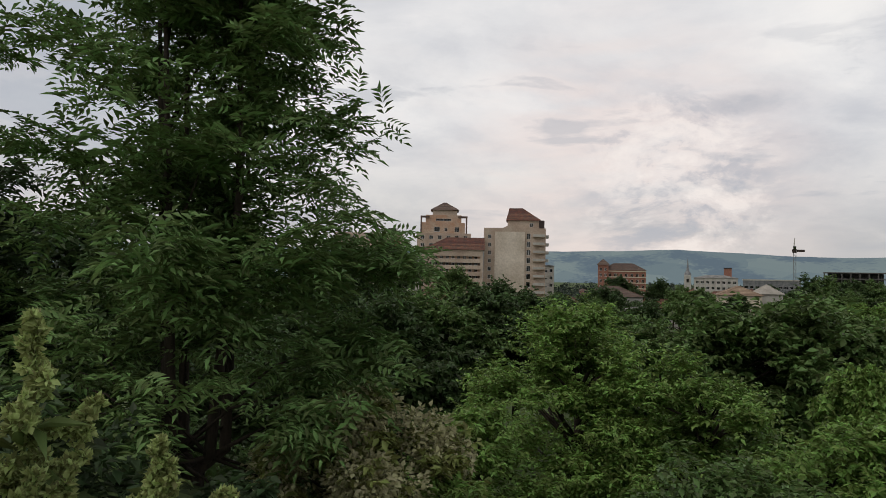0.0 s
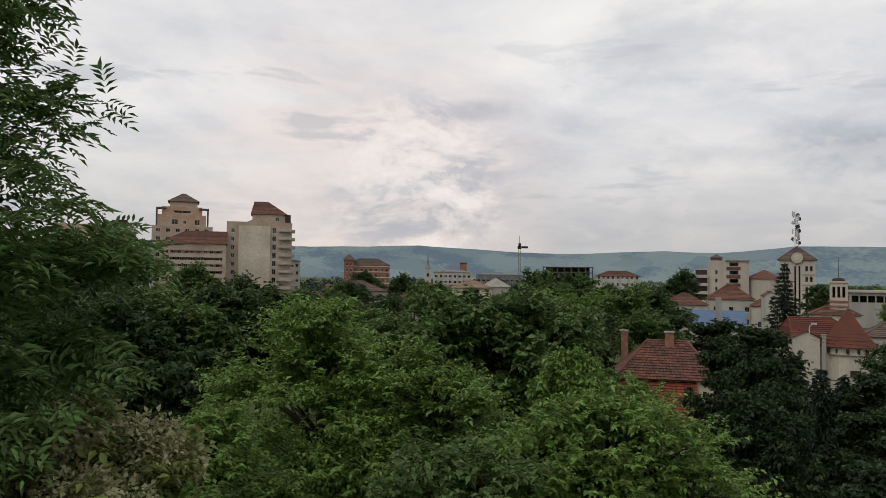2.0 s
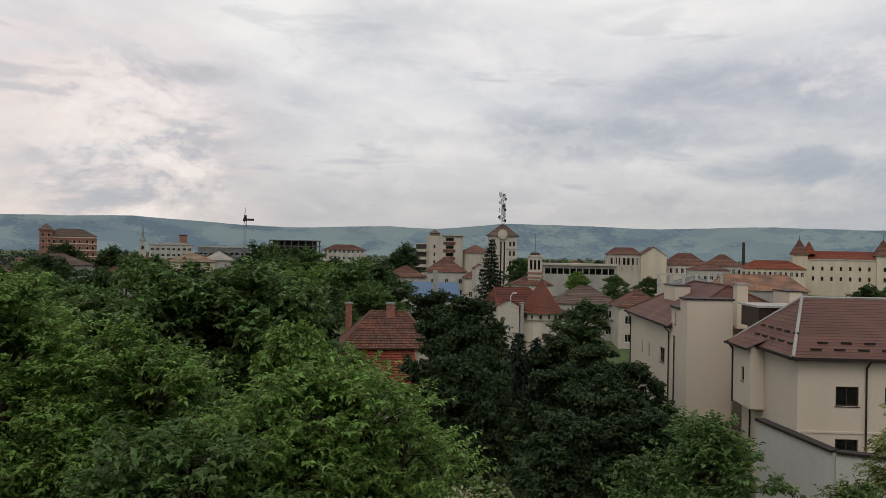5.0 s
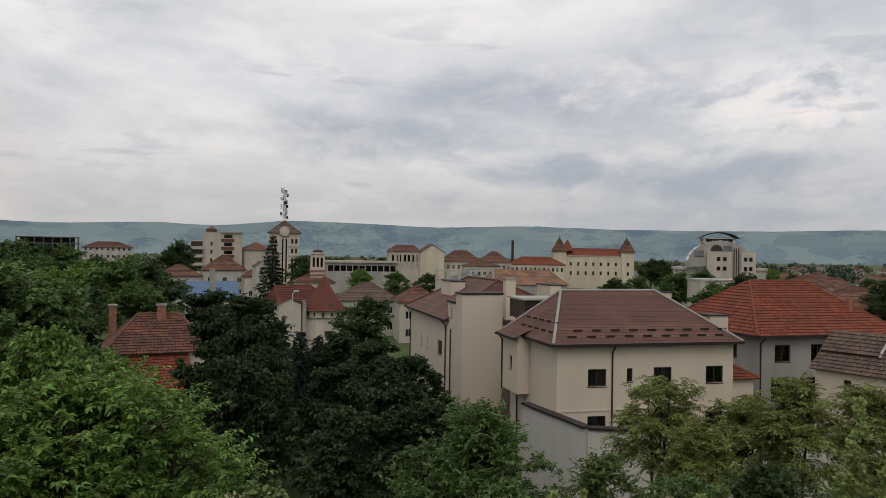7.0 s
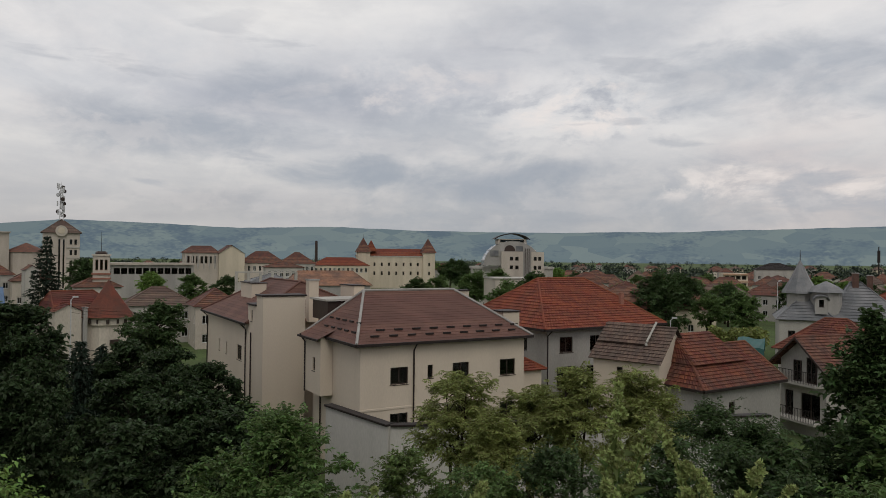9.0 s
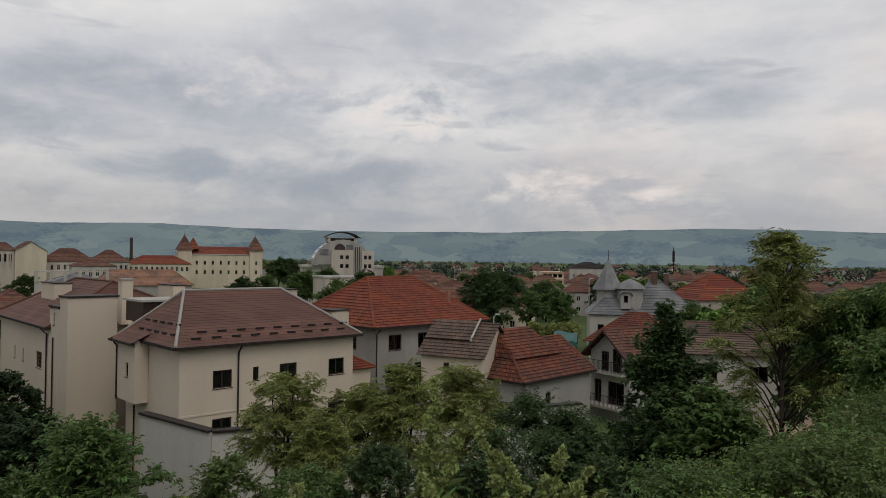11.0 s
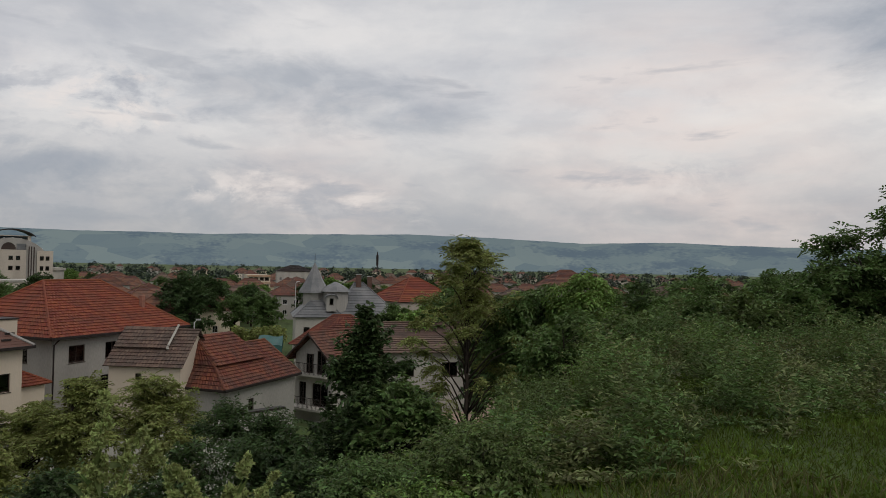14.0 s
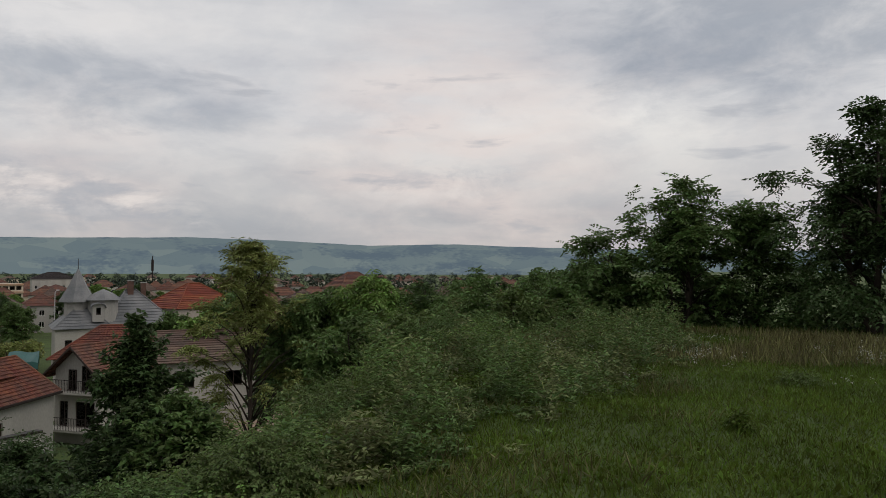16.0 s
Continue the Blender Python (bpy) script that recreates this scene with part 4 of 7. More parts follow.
def balcony(parent, x0, x1, y0, y1, z):
    b = box_part("balcony", parent, M_WHITE, x0, y0, z - 0.18, x1, y1, z)
    rail = MB()
    rail.tube([(x0, y0, z + 1.0), (x1, y0, z + 1.0)], [0.03, 0.03], 6)
    part("top_rail", rail, M_GUTTER, b)
    n = int((x1 - x0) / 0.16)
    bar = MB()
    bar.box(-0.012, -0.012, 0, 0.012, 0.012, 1.0)
    bm_ = bar.mesh("baluster")
    bm_.materials.append(M_GUTTER)
    for i in range(n + 1):
        o = part("baluster", bm_, None, b)
        o.location = (x0 + (x1 - x0) * i / n, y0, z)


def balcony_villa():
    e = thing("villa", 99.2, 70.2, TOWN, 235, "white villa with two railed balconies under a brown tiled gable", "house")
    W, D, H = 4.8, 10.0, 5.45
    win = {"front": [(2.2, 1.42, 2.0, 2.1), (0.5, 1.42, 0.9, 2.1)], "right": [(2, 3.4, 1.3, 1.3), (6, 3.4, 1.3, 1.3)], "left": [(2, 3.4, 1.2, 1.3), (7, 3.4, 1.2, 1.3)]}
    block(e, W, D, H, M_WHITE, win, M_FRAME)
    hip_roof(e, W, D, H, 2.75, 0.85, (2.4, -0.85, 2.4, 10.85), M_OLDROOF, 0.33, 0.26, gable=M_WHITE)
    for k in range(2):
        barge = MB()
        a, b = (-0.87 if k == 0 else 5.67, 5.30), (2.4, 8.05)
        barge.v += [(a[0], -0.92, a[1]), (b[0], -0.92, b[1]), (b[0], -0.92, b[1] + 0.2), (a[0], -0.92, a[1] + 0.2), (a[0], -0.86, a[1]), (b[0], -0.86, b[1]), (b[0], -0.86, b[1] + 0.2), (a[0], -0.86, a[1] + 0.2)]
        barge.f += [(0, 1, 2, 3), (7, 6, 5, 4), (0, 4, 5, 1), (2, 6, 7, 3)]
        part("bargeboard", barge, M_FRAME, e)
    for x, w, h in ((1.5, 0.8, 1.75), (2.9, 1.0, 2.1)):
        # dark panel on the solid gable stands in for the unlit room
        d = box_part("balcony_door", e, M_DIMROOM, x, -0.02, 4.46, x + w, 0.015, 4.46 + h)
        fr, pane = window_meshes(w, h, 2, M_FRAME)
        o = part("door_frame", fr, None, d)
        o.location = (x + w / 2, -0.065, 4.46)
        part("pane", pane, None, o).visible_shadow = False
    balcony(e, -0.1, 4.8, -1.0, 0.0, 4.45)
    balcony(e, -0.6, 4.8, -1.3, 0.0, 1.4)
    e = thing("house", 99.0, 80.0, TOWN - 0.4, 200, "house with a rust-red hip roof behind the villa", "house")
    block(e, 9.0, 8.0, 6.3, M_WHITE, {"front": [(1.5, 3.6, 1.0, 1.2)]}, M_FRAME)
    hip_roof(e, 9.0, 8.0, 6.3, 2.9, 0.5, (3.6, 4, 5.6, 4), M_DEEPRED, 0.36, 0.3)
    e = thing("house", 106.0, 72.0, TOWN, 190, "white house with a dark tiled roof and wide window", "house")
    block(e, 9.0, 8.0, 6.0, M_WHITE, {"front": [(1.2, 3.6, 1.8, 1.5), (5.8, 3.6, 1.6, 1.4)]}, M_FRAME)
    hip_roof(e, 9.0, 8.0, 6.0, 2.6, 0.6, (-0.6, 4.0, 9.6, 4.0), M_MOSSROOF, 0.36, gable=M_WHITE)
    e = thing("house", 110.2, 84.0, TOWN, 186, "white house with a pinkish tiled roof behind a paved yard", "house")
    block(e, 11.0, 8.0, 7.0, M_WHITE, {"front": [(1.2, 4.2, 1.8, 1.5), (5.0, 4.2, 1.4, 1.3), (2.0, 0.6, 2.6, 2.1), (6.0, 0.6, 2.6, 2.1)]}, M_FRAME)
    hip_roof(e, 11.0, 8.0, 7.0, 2.6, 0.5, (3.0, 4, 8.0, 4), M_OLDROOF, 0.36, 0.3)
    for x in (8.4, 11.2):
        box_part("pier", e, M_WHITE, x, -3.0, 0, x + 0.5, -2.5, 5.2)
    box_part("canopy", e, M_WHITE, 8.2, -3.2, 5.21, 11.9, -0.01, 5.45)
    y = thing("paved_yard", 108.5, 66.0, TOWN, 186, "pinkish paved yard in front of a white house", "pavement", kind="structure")
    box_part("paving", y, mat("pink_paving", (0.36, 0.265, 0.205), 0.9, 0.2, 0.8, 14, 0.2), 0, 0, -0.2, 15.0, 16.5, 0.06)


balcony_villa()


def old_manor():
    e = thing("manor", 99.0, 112.0, TOWN, 186, "old villa with grey sheet-metal roofs, dormer and pointed turret", "house")
    block(e, 7.0, 9.0, 6.4, M_WHITE, {"front": [(1.2, 4.0, 0.9, 0.9), (4.5, 4.0, 0.9, 0.9)]}, M_FRAME)
    hip_roof(e, 7.0, 9.0, 6.4, 3.4, 0.4, (3.5, 4.0, 3.5, 5.0), M_ZINC, 0.6)
    tur, rf, fin = MB(), MB(), MB()
    tur.lathe([(1.75, 6.0), (1.75, 10.0), (1.9, 10.1)], 10, 3.0, 4.4)
    part("turret_wall", tur, M_GREYWALL, e)
    rf.lathe([(2.45, 10.0), (2.35, 10.3), (1.35, 12.0), (0.7, 13.4), (0.08, 14.7)], 10, 3.0, 4.4)
    part("turret_roof", rf, M_ZINC, e, "pointed sheet-metal turret roof")
    fin.tube([(3.0, 4.4, 14.6), (3.0, 4.4, 16.2)], [0.06, 0.03], 6)
    part("finial", fin, M_GUTTER, e)
    d1, d2 = MB(), MB()
    d1.lathe([(2.0, 7.0), (2.0, 10.3)], 8, 6.2, 3.0)
    part("drum", d1, M_GREYWALL, e)
    d2.lathe([(2.6, 10.28), (1.5, 11.1), (0.1, 11.8)], 8, 6.2, 3.0)
    part("drum_roof", d2, M_ZINC, e)
    dm = block(e, 1.5, 1.6, 2.0, M_GREYWALL, {"front": [(0.45, 8.3, 0.6, 1.0)]}, M_FRAME, x0=4.6, y0=0.2, z0=7.3, name="dormer")
    arc = MB()
    for i in range(9):
        a = math.pi * i / 8
        x, z = 5.35 - 1.0 * math.cos(a), 9.32 + 0.62 * math.sin(a)
        arc.v += [(x, -0.1, z), (x, 2.4, z + 0.1), (x, -0.1, z - 0.14), (x, 2.4, z - 0.04)]
    for i in range(8):
        a, b = i * 4, i * 4 + 4
        arc.f += [(a, b, b + 1, a + 1), (a + 2, a + 3, b + 3, b + 2), (a, a + 2, b + 2, b)]
    tym = MB()
    tym.v += [(5.35 - 0.8 * math.cos(math.pi * i / 8), 0.22, 9.28 + 0.5 * math.sin(math.pi * i / 8)) for i in range(9)]
    tym.f.append(tuple(range(9)))
    part("dormer_gable", tym, M_GREYWALL, dm)
    part("dormer_roof", arc, M_ZINC, dm)
    block(e, 9.0, 11.0, 6.4, M_WHITE, {"front": [(2, 4.2, 1.1, 1.5), (5.5, 4.2, 1.1, 1.5)]}, M_FRAME, x0=7.0, y0=1.0, name="wing_wall")
    hip_roof(e, 9.0, 11.0, 6.4, 5.2, 0.4, (2.6, 5.5, 4.0, 5.5), M_ZINC, 0.6, x0=7.0, y0=1.0)
    for x, z1, w in ((10.2, 12.9, 0.8), (12.0, 12.6, 0.7)):
        chimney(e, x, 6.0, 8.5, z1, w, mat("sooty_brick", (0.13, 0.075, 0.058), 0.9, 0.3, 2, 20, 0.3))


old_manor()


# ---- landmarks further off ----
def tower_a():
    e = thing("apartment_tower", -2.1, 281.0, TOWN, 90, "weathered ochre concrete apartment tower with stepped roof pavilion", "building")
    block(e, 21, 16, 31.3, M_OLDWALL, {"front": grid(21, 2.0, 10, 3.0, 1.5, 1.4, 6, 1.4), "left": grid(16, 2.0, 10, 3.0, 1.5, 1.4, 4)}, M_WFRAME)
    block(e, 17, 13, 4.2, M_OCHRE, {"front": [(5.0, 31.9, 2.2, 1.9), (9.0, 32.2, 1.2, 1.2), (13.0, 31.9, 1.8, 1.9)]}, M_WFRAME, x0=1.6, y0=0.6, z0=31.3, name="setback_wall")
    block(e, 14, 11, 3.0, M_OCHRE, {"front": [(4, 36.2, 6, 0.9)]}, M_WFRAME, x0=3.2, y0=1.2, z0=35.5, name="setback_wall")
    block(e, 9.6, 9.6, 2.1, M_OLDWALL, {}, M_WFRAME, x0=5.9, y0=1.8, z0=38.5, name="pavilion_wall")
    hip_roof(e, 9.6, 9.6, 40.5, 3.3, 0.7, (4.3, 4.8, 5.3, 4.8), M_MOSSROOF, 0.6, x0=5.9, y0=1.8)
    for x in (1.2, 19.0):
        for y in (0.4, 4.0):
            box_part("pergola_post", e, M_MOSSROOF, x, y, 31.31, x + 0.5, y + 0.5, 37.6)
        box_part("pergola_beam", e, M_MOSSROOF, x - (0 if x < 5 else 3.0), 0.3, 37.61, x + (3.5 if x < 5 else 0.6), 4.6, 38.1)
    e = thing("apartment_slab", -1.5, 264.0, TOWN, 93, "long buff apartment slab with balcony rows and a brown lean roof", "building")
    rows = [(3.2, 9.3 + 2.35 * s, 17.2, 0.95) for s in range(6)] + [(x, 9.4 + 2.35 * s, 0.8, 0.9) for s in range(6) for x in (0.7, 1.9)]
    mb = MB()
    wall_panel(mb, (0, 0), (1, 0), 21.5, 0, 24.4, rows, 1.2)
    for p0, u, w in ((faces_of(21.5, 14)[k]) for k in ("right", "back", "left")):
        wall_panel(mb, p0, u, w, 0, 24.4, [])
    part("wall", mb, M_OLDWALL, e)
    for s in range(6):
        for i in range(8):
            x = 3.6 + i * 2.1
            w = part("window", window_meshes(1.2, 0.95, 2, M_WFRAME)[0], None, e)
            w.location = (x + 0.6, 1.1, 9.32 + 2.35 * s)
            part("pane", window_meshes(1.2, 0.95, 2, M_WFRAME)[1], None, w).visible_shadow = False
        box_part("back_panel", e, M_OCHRE if s % 2 else M_MOSSROOF, 3.2, 1.21, 9.1 + 2.35 * s, 20.4, 1.3, 10.4 + 2.35 * s)
    hip_roof(e, 21.5, 14, 24.4, 4.6, 0.5, (8.0, 6.5, 21.9, 6.5), M_OLDROOF, 0.6)


tower_a()


def tower_b():
    e = thing("apartment_tower", 3.2, 270.0, TOWN, 96, "tall pale concrete apartment tower with blank wall and balconies", "building")
    block(e, 23.0, 15, 33.0, M_OLDWALL, {"front": [(1.6, 2 + 3 * s, 1.2, 1.5) for s in range(10)] + [(16.0, 2 + 3 * s, 1.4, 2.0) for s in range(10)]}, M_WFRAME)
    box_part("blank_panel", e, mat("stained_render", (0.60, 0.53, 0.44), 0.95, 0.2, 0.12, 1.5, 0.1, second=(0.46, 0.39, 0.31)), 4.2, -0.5, 0, 15.3, -0.002, 31.6)
    mb = MB()
    mb.v += [(4.2, -0.5, 31.6), (15.3, -0.5, 31.6), (10.0, -0.5, 34.4), (4.2, 2.0, 31.6), (15.3, 2.0, 31.6), (10.0, 2.0, 34.4)]
    mb.f += [(0, 1, 2), (3, 5, 4), (0, 2, 5, 3), (1, 4, 5, 2)]
    part("gable", mb, M_OLDWALL, e)
    block(e, 12, 11, 3.0, M_OLDWALL, {"front": [(8.2, 33.6, 1.4, 1.4)]}, M_WFRAME, x0=8.8, y0=2.0, z0=33.0, name="setback_wall")
    hip_roof(e, 12, 11, 36.0, 5.0, 0.5, (0.6, 5.5, 5.6, 5.5), M_OLDROOF, 0.6, x0=8.8, y0=2.0)
    for s in range(10):
        b = box_part("balcony", e, M_OLDWALL, 18.4, -1.3, 2.6 + 3 * s, 22.6, 0.0, 2.8 + 3 * s)
        box_part("parapet", b, M_WHITE, 18.4, -1.36, 2.81 + 3 * s, 22.6, -1.28, 3.7 + 3 * s)
        box_part("side_balcony", e, M_WHITE, 23.0, 2.0, 2.6 + 3 * s, 24.2, 8.0, 3.6 + 3 * s)
    box_part("roof_tank", e, M_FRAME, 20.5, 1.0, 33.01, 22.5, 3.0, 36.0)
    simple_house("apartment_block", 7.9, 300, 96, 4.5, 8, 19.6, 0.4, M_WHITE, M_ZINC, "small white apartment block beside the tower", win={"front": grid(4.5, 2, 6, 3, 1.1, 1.4, 2, 0.7)}, category="building")
    e = thing("apartment_block", -8.6, 232, TOWN, 92, "long pale apartment block with a brown end wall", "building")
    block(e, 21.0, 12, 28.0, M_OLDWALL, {"front": grid(17, 2, 9, 3, 1.2, 1.1, 4, 1.6)}, M_WFRAME)
    box_part("end_wall", e, M_BRICK, 18.5, -0.2, 17, 21.02, -0.003, 26.0)
    box_part("roof_box", e, M_FRAME, 17.0, 1, 28.01, 19.5, 3, 29.6)
    simple_house("apartment_block", -3.3, 225, 92, 5.2, 8, 20.5, 1.0, M_WHITE, M_MOSSROOF, "narrow white apartment block with a small roof", win={"front": grid(5.2, 2, 6, 3, 1.0, 1.5, 2, 0.8)}, category="building")
    simple_house("house", -1.6, 215, 92, 9.0, 9, 9.5, 3.6, M_OCHRE, M_OLDROOF, "house with a red roof under the towers")


tower_b()


def far_left_landmarks():
    e = simple_house("town_hall", 12.4, 430, 103, 25, 14, 20.0, 4.0, M_BRICK, M_MOSSROOF, "red brick hall with cream trim and a corner turret", category="building", win={"front": grid(25, 3, 5, 3.3, 1.4, 1.8, 8)})
    block(e, 6, 6, 23, M_BRICK, {"front": grid(6, 3, 6, 3.3, 1.3, 1.7, 2)}, M_WFRAME, x0=-2, y0=-2, name="turret_wall")
    hip_roof(e, 6, 6, 23, 3.2, 0.7, (2.8, 3, 3.2, 3), M_MOSSROOF, 0.6, x0=-2, y0=-2)
    for z in (9.2, 12.5, 15.8, 19.1):
        box_part("trim", e, M_YELLOW, 4, -0.3, z, 25, -0.003, z + 0.5)
    c = thing("church", 18.5, 800, TOWN, 108, "white church with a slender pointed spire", "building")
    block(c, 7, 7, 21, M_WHITE, {"front": [(2.4, 13, 2.2, 3.5)]}, M_FRAME)
    s = MB()
    s.lathe([(4.0, 21), (2.6, 23.5), (1.4, 26), (0.9, 30), (0.1, 39)], 8, 3.5, 3.5)
    part("spire", s, M_ZINC, c, "pale pointed spire")
    simple_house("office_block", 19.2, 450, 109, 24, 14, 16.5, 1.6, M_WHITE, M_CONC, "long pale office block with a light grey roof", category="building", win={"front": grid(24, 3, 4, 3.4, 1.6, 1.5, 8)})
    k = thing("brick_stack", 21.3, 600, TOWN, 110, "square brown brick stack", "chimney")
    box_part("shaft", k, M_BRICK, 0, 0, 0, 5.5, 5.5, 24.5)
    box_part("rim", k, M_FRAME, -0.2, -0.2, 24.51, 5.7, 5.7, 25.3)
    h = thing("factory_hall", 22.6, 720, TOWN, 112, "long pale blue factory hall with a flat roof", "building")
    block(h, 48, 20, 16, M_ZINC, {"front": grid(48, 9, 1, 3, 3.0, 2.0, 10)}, M_WFRAME)
    box_part("roof", h, M_WHITE, -0.5, -0.5, 16.01, 48.5, 20.5, 17.2)
    simple_house("house", 11.0, 190, 100, 15, 12, 10.2, 2.6, M_GREYWALL, M_MOSSROOF, "low house with a broad grey-brown hip roof", course=0.5, win={"front": [(9, 6.6, 1.1, 1.2), (12, 6.6, 1.1, 1.2)]})
    simple_house("shed", 14.2, 178, 100, 4.2, 4, 7.5, 0.3, M_CONC, M_CONC, "bare concrete shed beside the low house", win={})
    simple_house("house", 20.9, 172, 108, 9.0, 10, 11.6, 2.0, M_YELLOW, mat("tan_roof_tile", (0.30, 0.215, 0.15), 0.85, 0.25, 0.8, 8, 0.3, island=0.15), "yellow house with a tan tiled gable roof", win={"front": [(2, 8.6, 1.0, 1.2), (6, 8.6, 1.0, 1.2)]}, ridge=(4.5, 2, 4.5, 8))
    simple_house("house", 23.2, 182, 112, 6.5, 10, 11.9, 2.1, M_WHITE, mat("pale_roof_tile", (0.40, 0.37, 0.32), 0.85, 0.2, 0.8, 8, 0.3), "pale house with a light grey hip roof", win={"front": [(2, 8.6, 1.0, 1.2)]})
    # tower crane, seen end on
    c = thing("tower_crane", 26.0, 700, TOWN, 116, "tall grey lattice tower crane with its cab", "crane")
    mast = MB()
    for x in (-1, 1):
        for y in (-1, 1):
            mast.tube([(x, y, 0), (x, y, 47)], [0.28, 0.28], 4)
    for i in range(15):
        z = i * 3.1
        s = 1 if i % 2 else -1
        for a, b in (((-1, -1), (1, -1)), ((-1, 1), (1, 1)), ((-1, -1), (-1, 1)), ((1, -1), (1, 1))):
            p, q = (a, b) if s > 0 else (b, a)
            mast.tube([(*p, z), (*q, z + 3.1)], [0.2, 0.2], 4)
    part("mast", mast, M_ZINC, c)
    box_part("cab", c, M_FRAME, -2.0, -1.6, 41.0, 1.6, 1.6, 44.0)
    box_part("counterweight", c, M_FRAME, 1.7, -1.6, 41.6, 8.0, 1.2, 43.6)
    box_part("jib", c, M_ZINC, -1.0, -40, 44.2, 1.0, 8, 45.0)
    pk = MB()
    pk.tube([(-0.6, 0, 45), (0, 0, 54)], [0.7, 0.3], 4)
    part("apex", pk, M_WHITE, c)
    # concrete skeleton
    # slabs and columns take the concrete darkened to stand for shade
    f = thing("concrete_skeleton", 27.8, 450, TOWN, 119, "unfinished bare concrete building frame without walls", "building")
    for s in range(6):
        box_part("slab", f, M_SHADOWCONC, 0, 0, 3.4 * (s + 1), 31, 14, 3.4 * (s + 1) + 0.5)
        box_part("core_wall", f, M_SHADOWCONC, 2.0, 9.0, 3.4 * s + (0.5 if s else 0), 29.0, 9.3, 3.4 * (s + 1) - 0.002)
        for i in range(8):
            for y in (0.2, 7.0):
                box_part("column", f, M_SHADOWCONC, 0.2 + i * 4.3, y, 3.4 * s + (0.5 if s else 0), 0.7 + i * 4.3, y + 0.5, 3.4 * (s + 1) - 0.002)
    simple_house("school", 31.9, 350, 124, 20.5, 12, 15.2, 2.6, M_WHITE, M_OLDROOF, "long white building with a brown hip roof", category="building", win={"front": grid(20.5, 10.6, 2, 3.2, 1.0, 1.5, 9)})


far_left_landmarks()


def stepped_block():
    e = thing("apartment_block", 39.3, 282, TOWN, 130, "stepped cream apartment block with brown balcony strips", "building")
    block(e, 4.0, 12, 18.3, M_PALEWALL, {}, M_WFRAME)
    for s in range(5):
        b = box_part("balcony", e, M_PALEWALL, -0.6, -1.6, 3.0 + 3 * s, 4.0, -0.002, 4.1 + 3 * s)
        # dark box fills the balcony recess in place of its shade
        box_part("balcony_shade", b, M_FRAME, -0.2, -0.3, 4.12 + 3 * s, 3.8, -0.01, 5.98 + 3 * s)
    wn = [(2.6, 4.5 + 3 * s, 0.7, 1.3) for s in range(5)] + [(7.4, 4.4 + 3 * s, 3.0, 1.3) for s in range(6)]
    block(e, 14.0, 13, 21.4, M_PALEWALL, {"front": wn}, M_FRAME, x0=4.02, bars=4, name="main_wall")
    for s in range(6):
        box_part("brown_panel", e, M_OLDROOF, 10.4, -0.25, 3.0 + 3 * s, 15.1, -0.003, 4.15 + 3 * s)
    box_part("roof_slab", e, M_PALEWALL, 10.0, -0.8, 21.41, 18.4, 13, 21.8)
    cup = MB()
    cup.lathe([(2.0, 21.4), (2.0, 22.4), (2.4, 22.5), (1.2, 23.2), (0.1, 23.9)], 8, 7.0, 3.0)
    part("cupola", cup, M_MOSSROOF, e)
    e2 = thing("round_hall", 43.0, 284, TOWN, 132, "low round-fronted hall with a brown conical roof", "building")
    w, r = MB(), MB()
    w.lathe([(6.5, 0), (6.5, 15.0)], 14, 5, 4)
    r.lathe([(7.0, 15.0), (0.2, 18.2)], 14, 5, 4)
    part("wall", w, M_PALEWALL, e2)
    part("roof", r, M_OLDROOF, e2)


stepped_block()


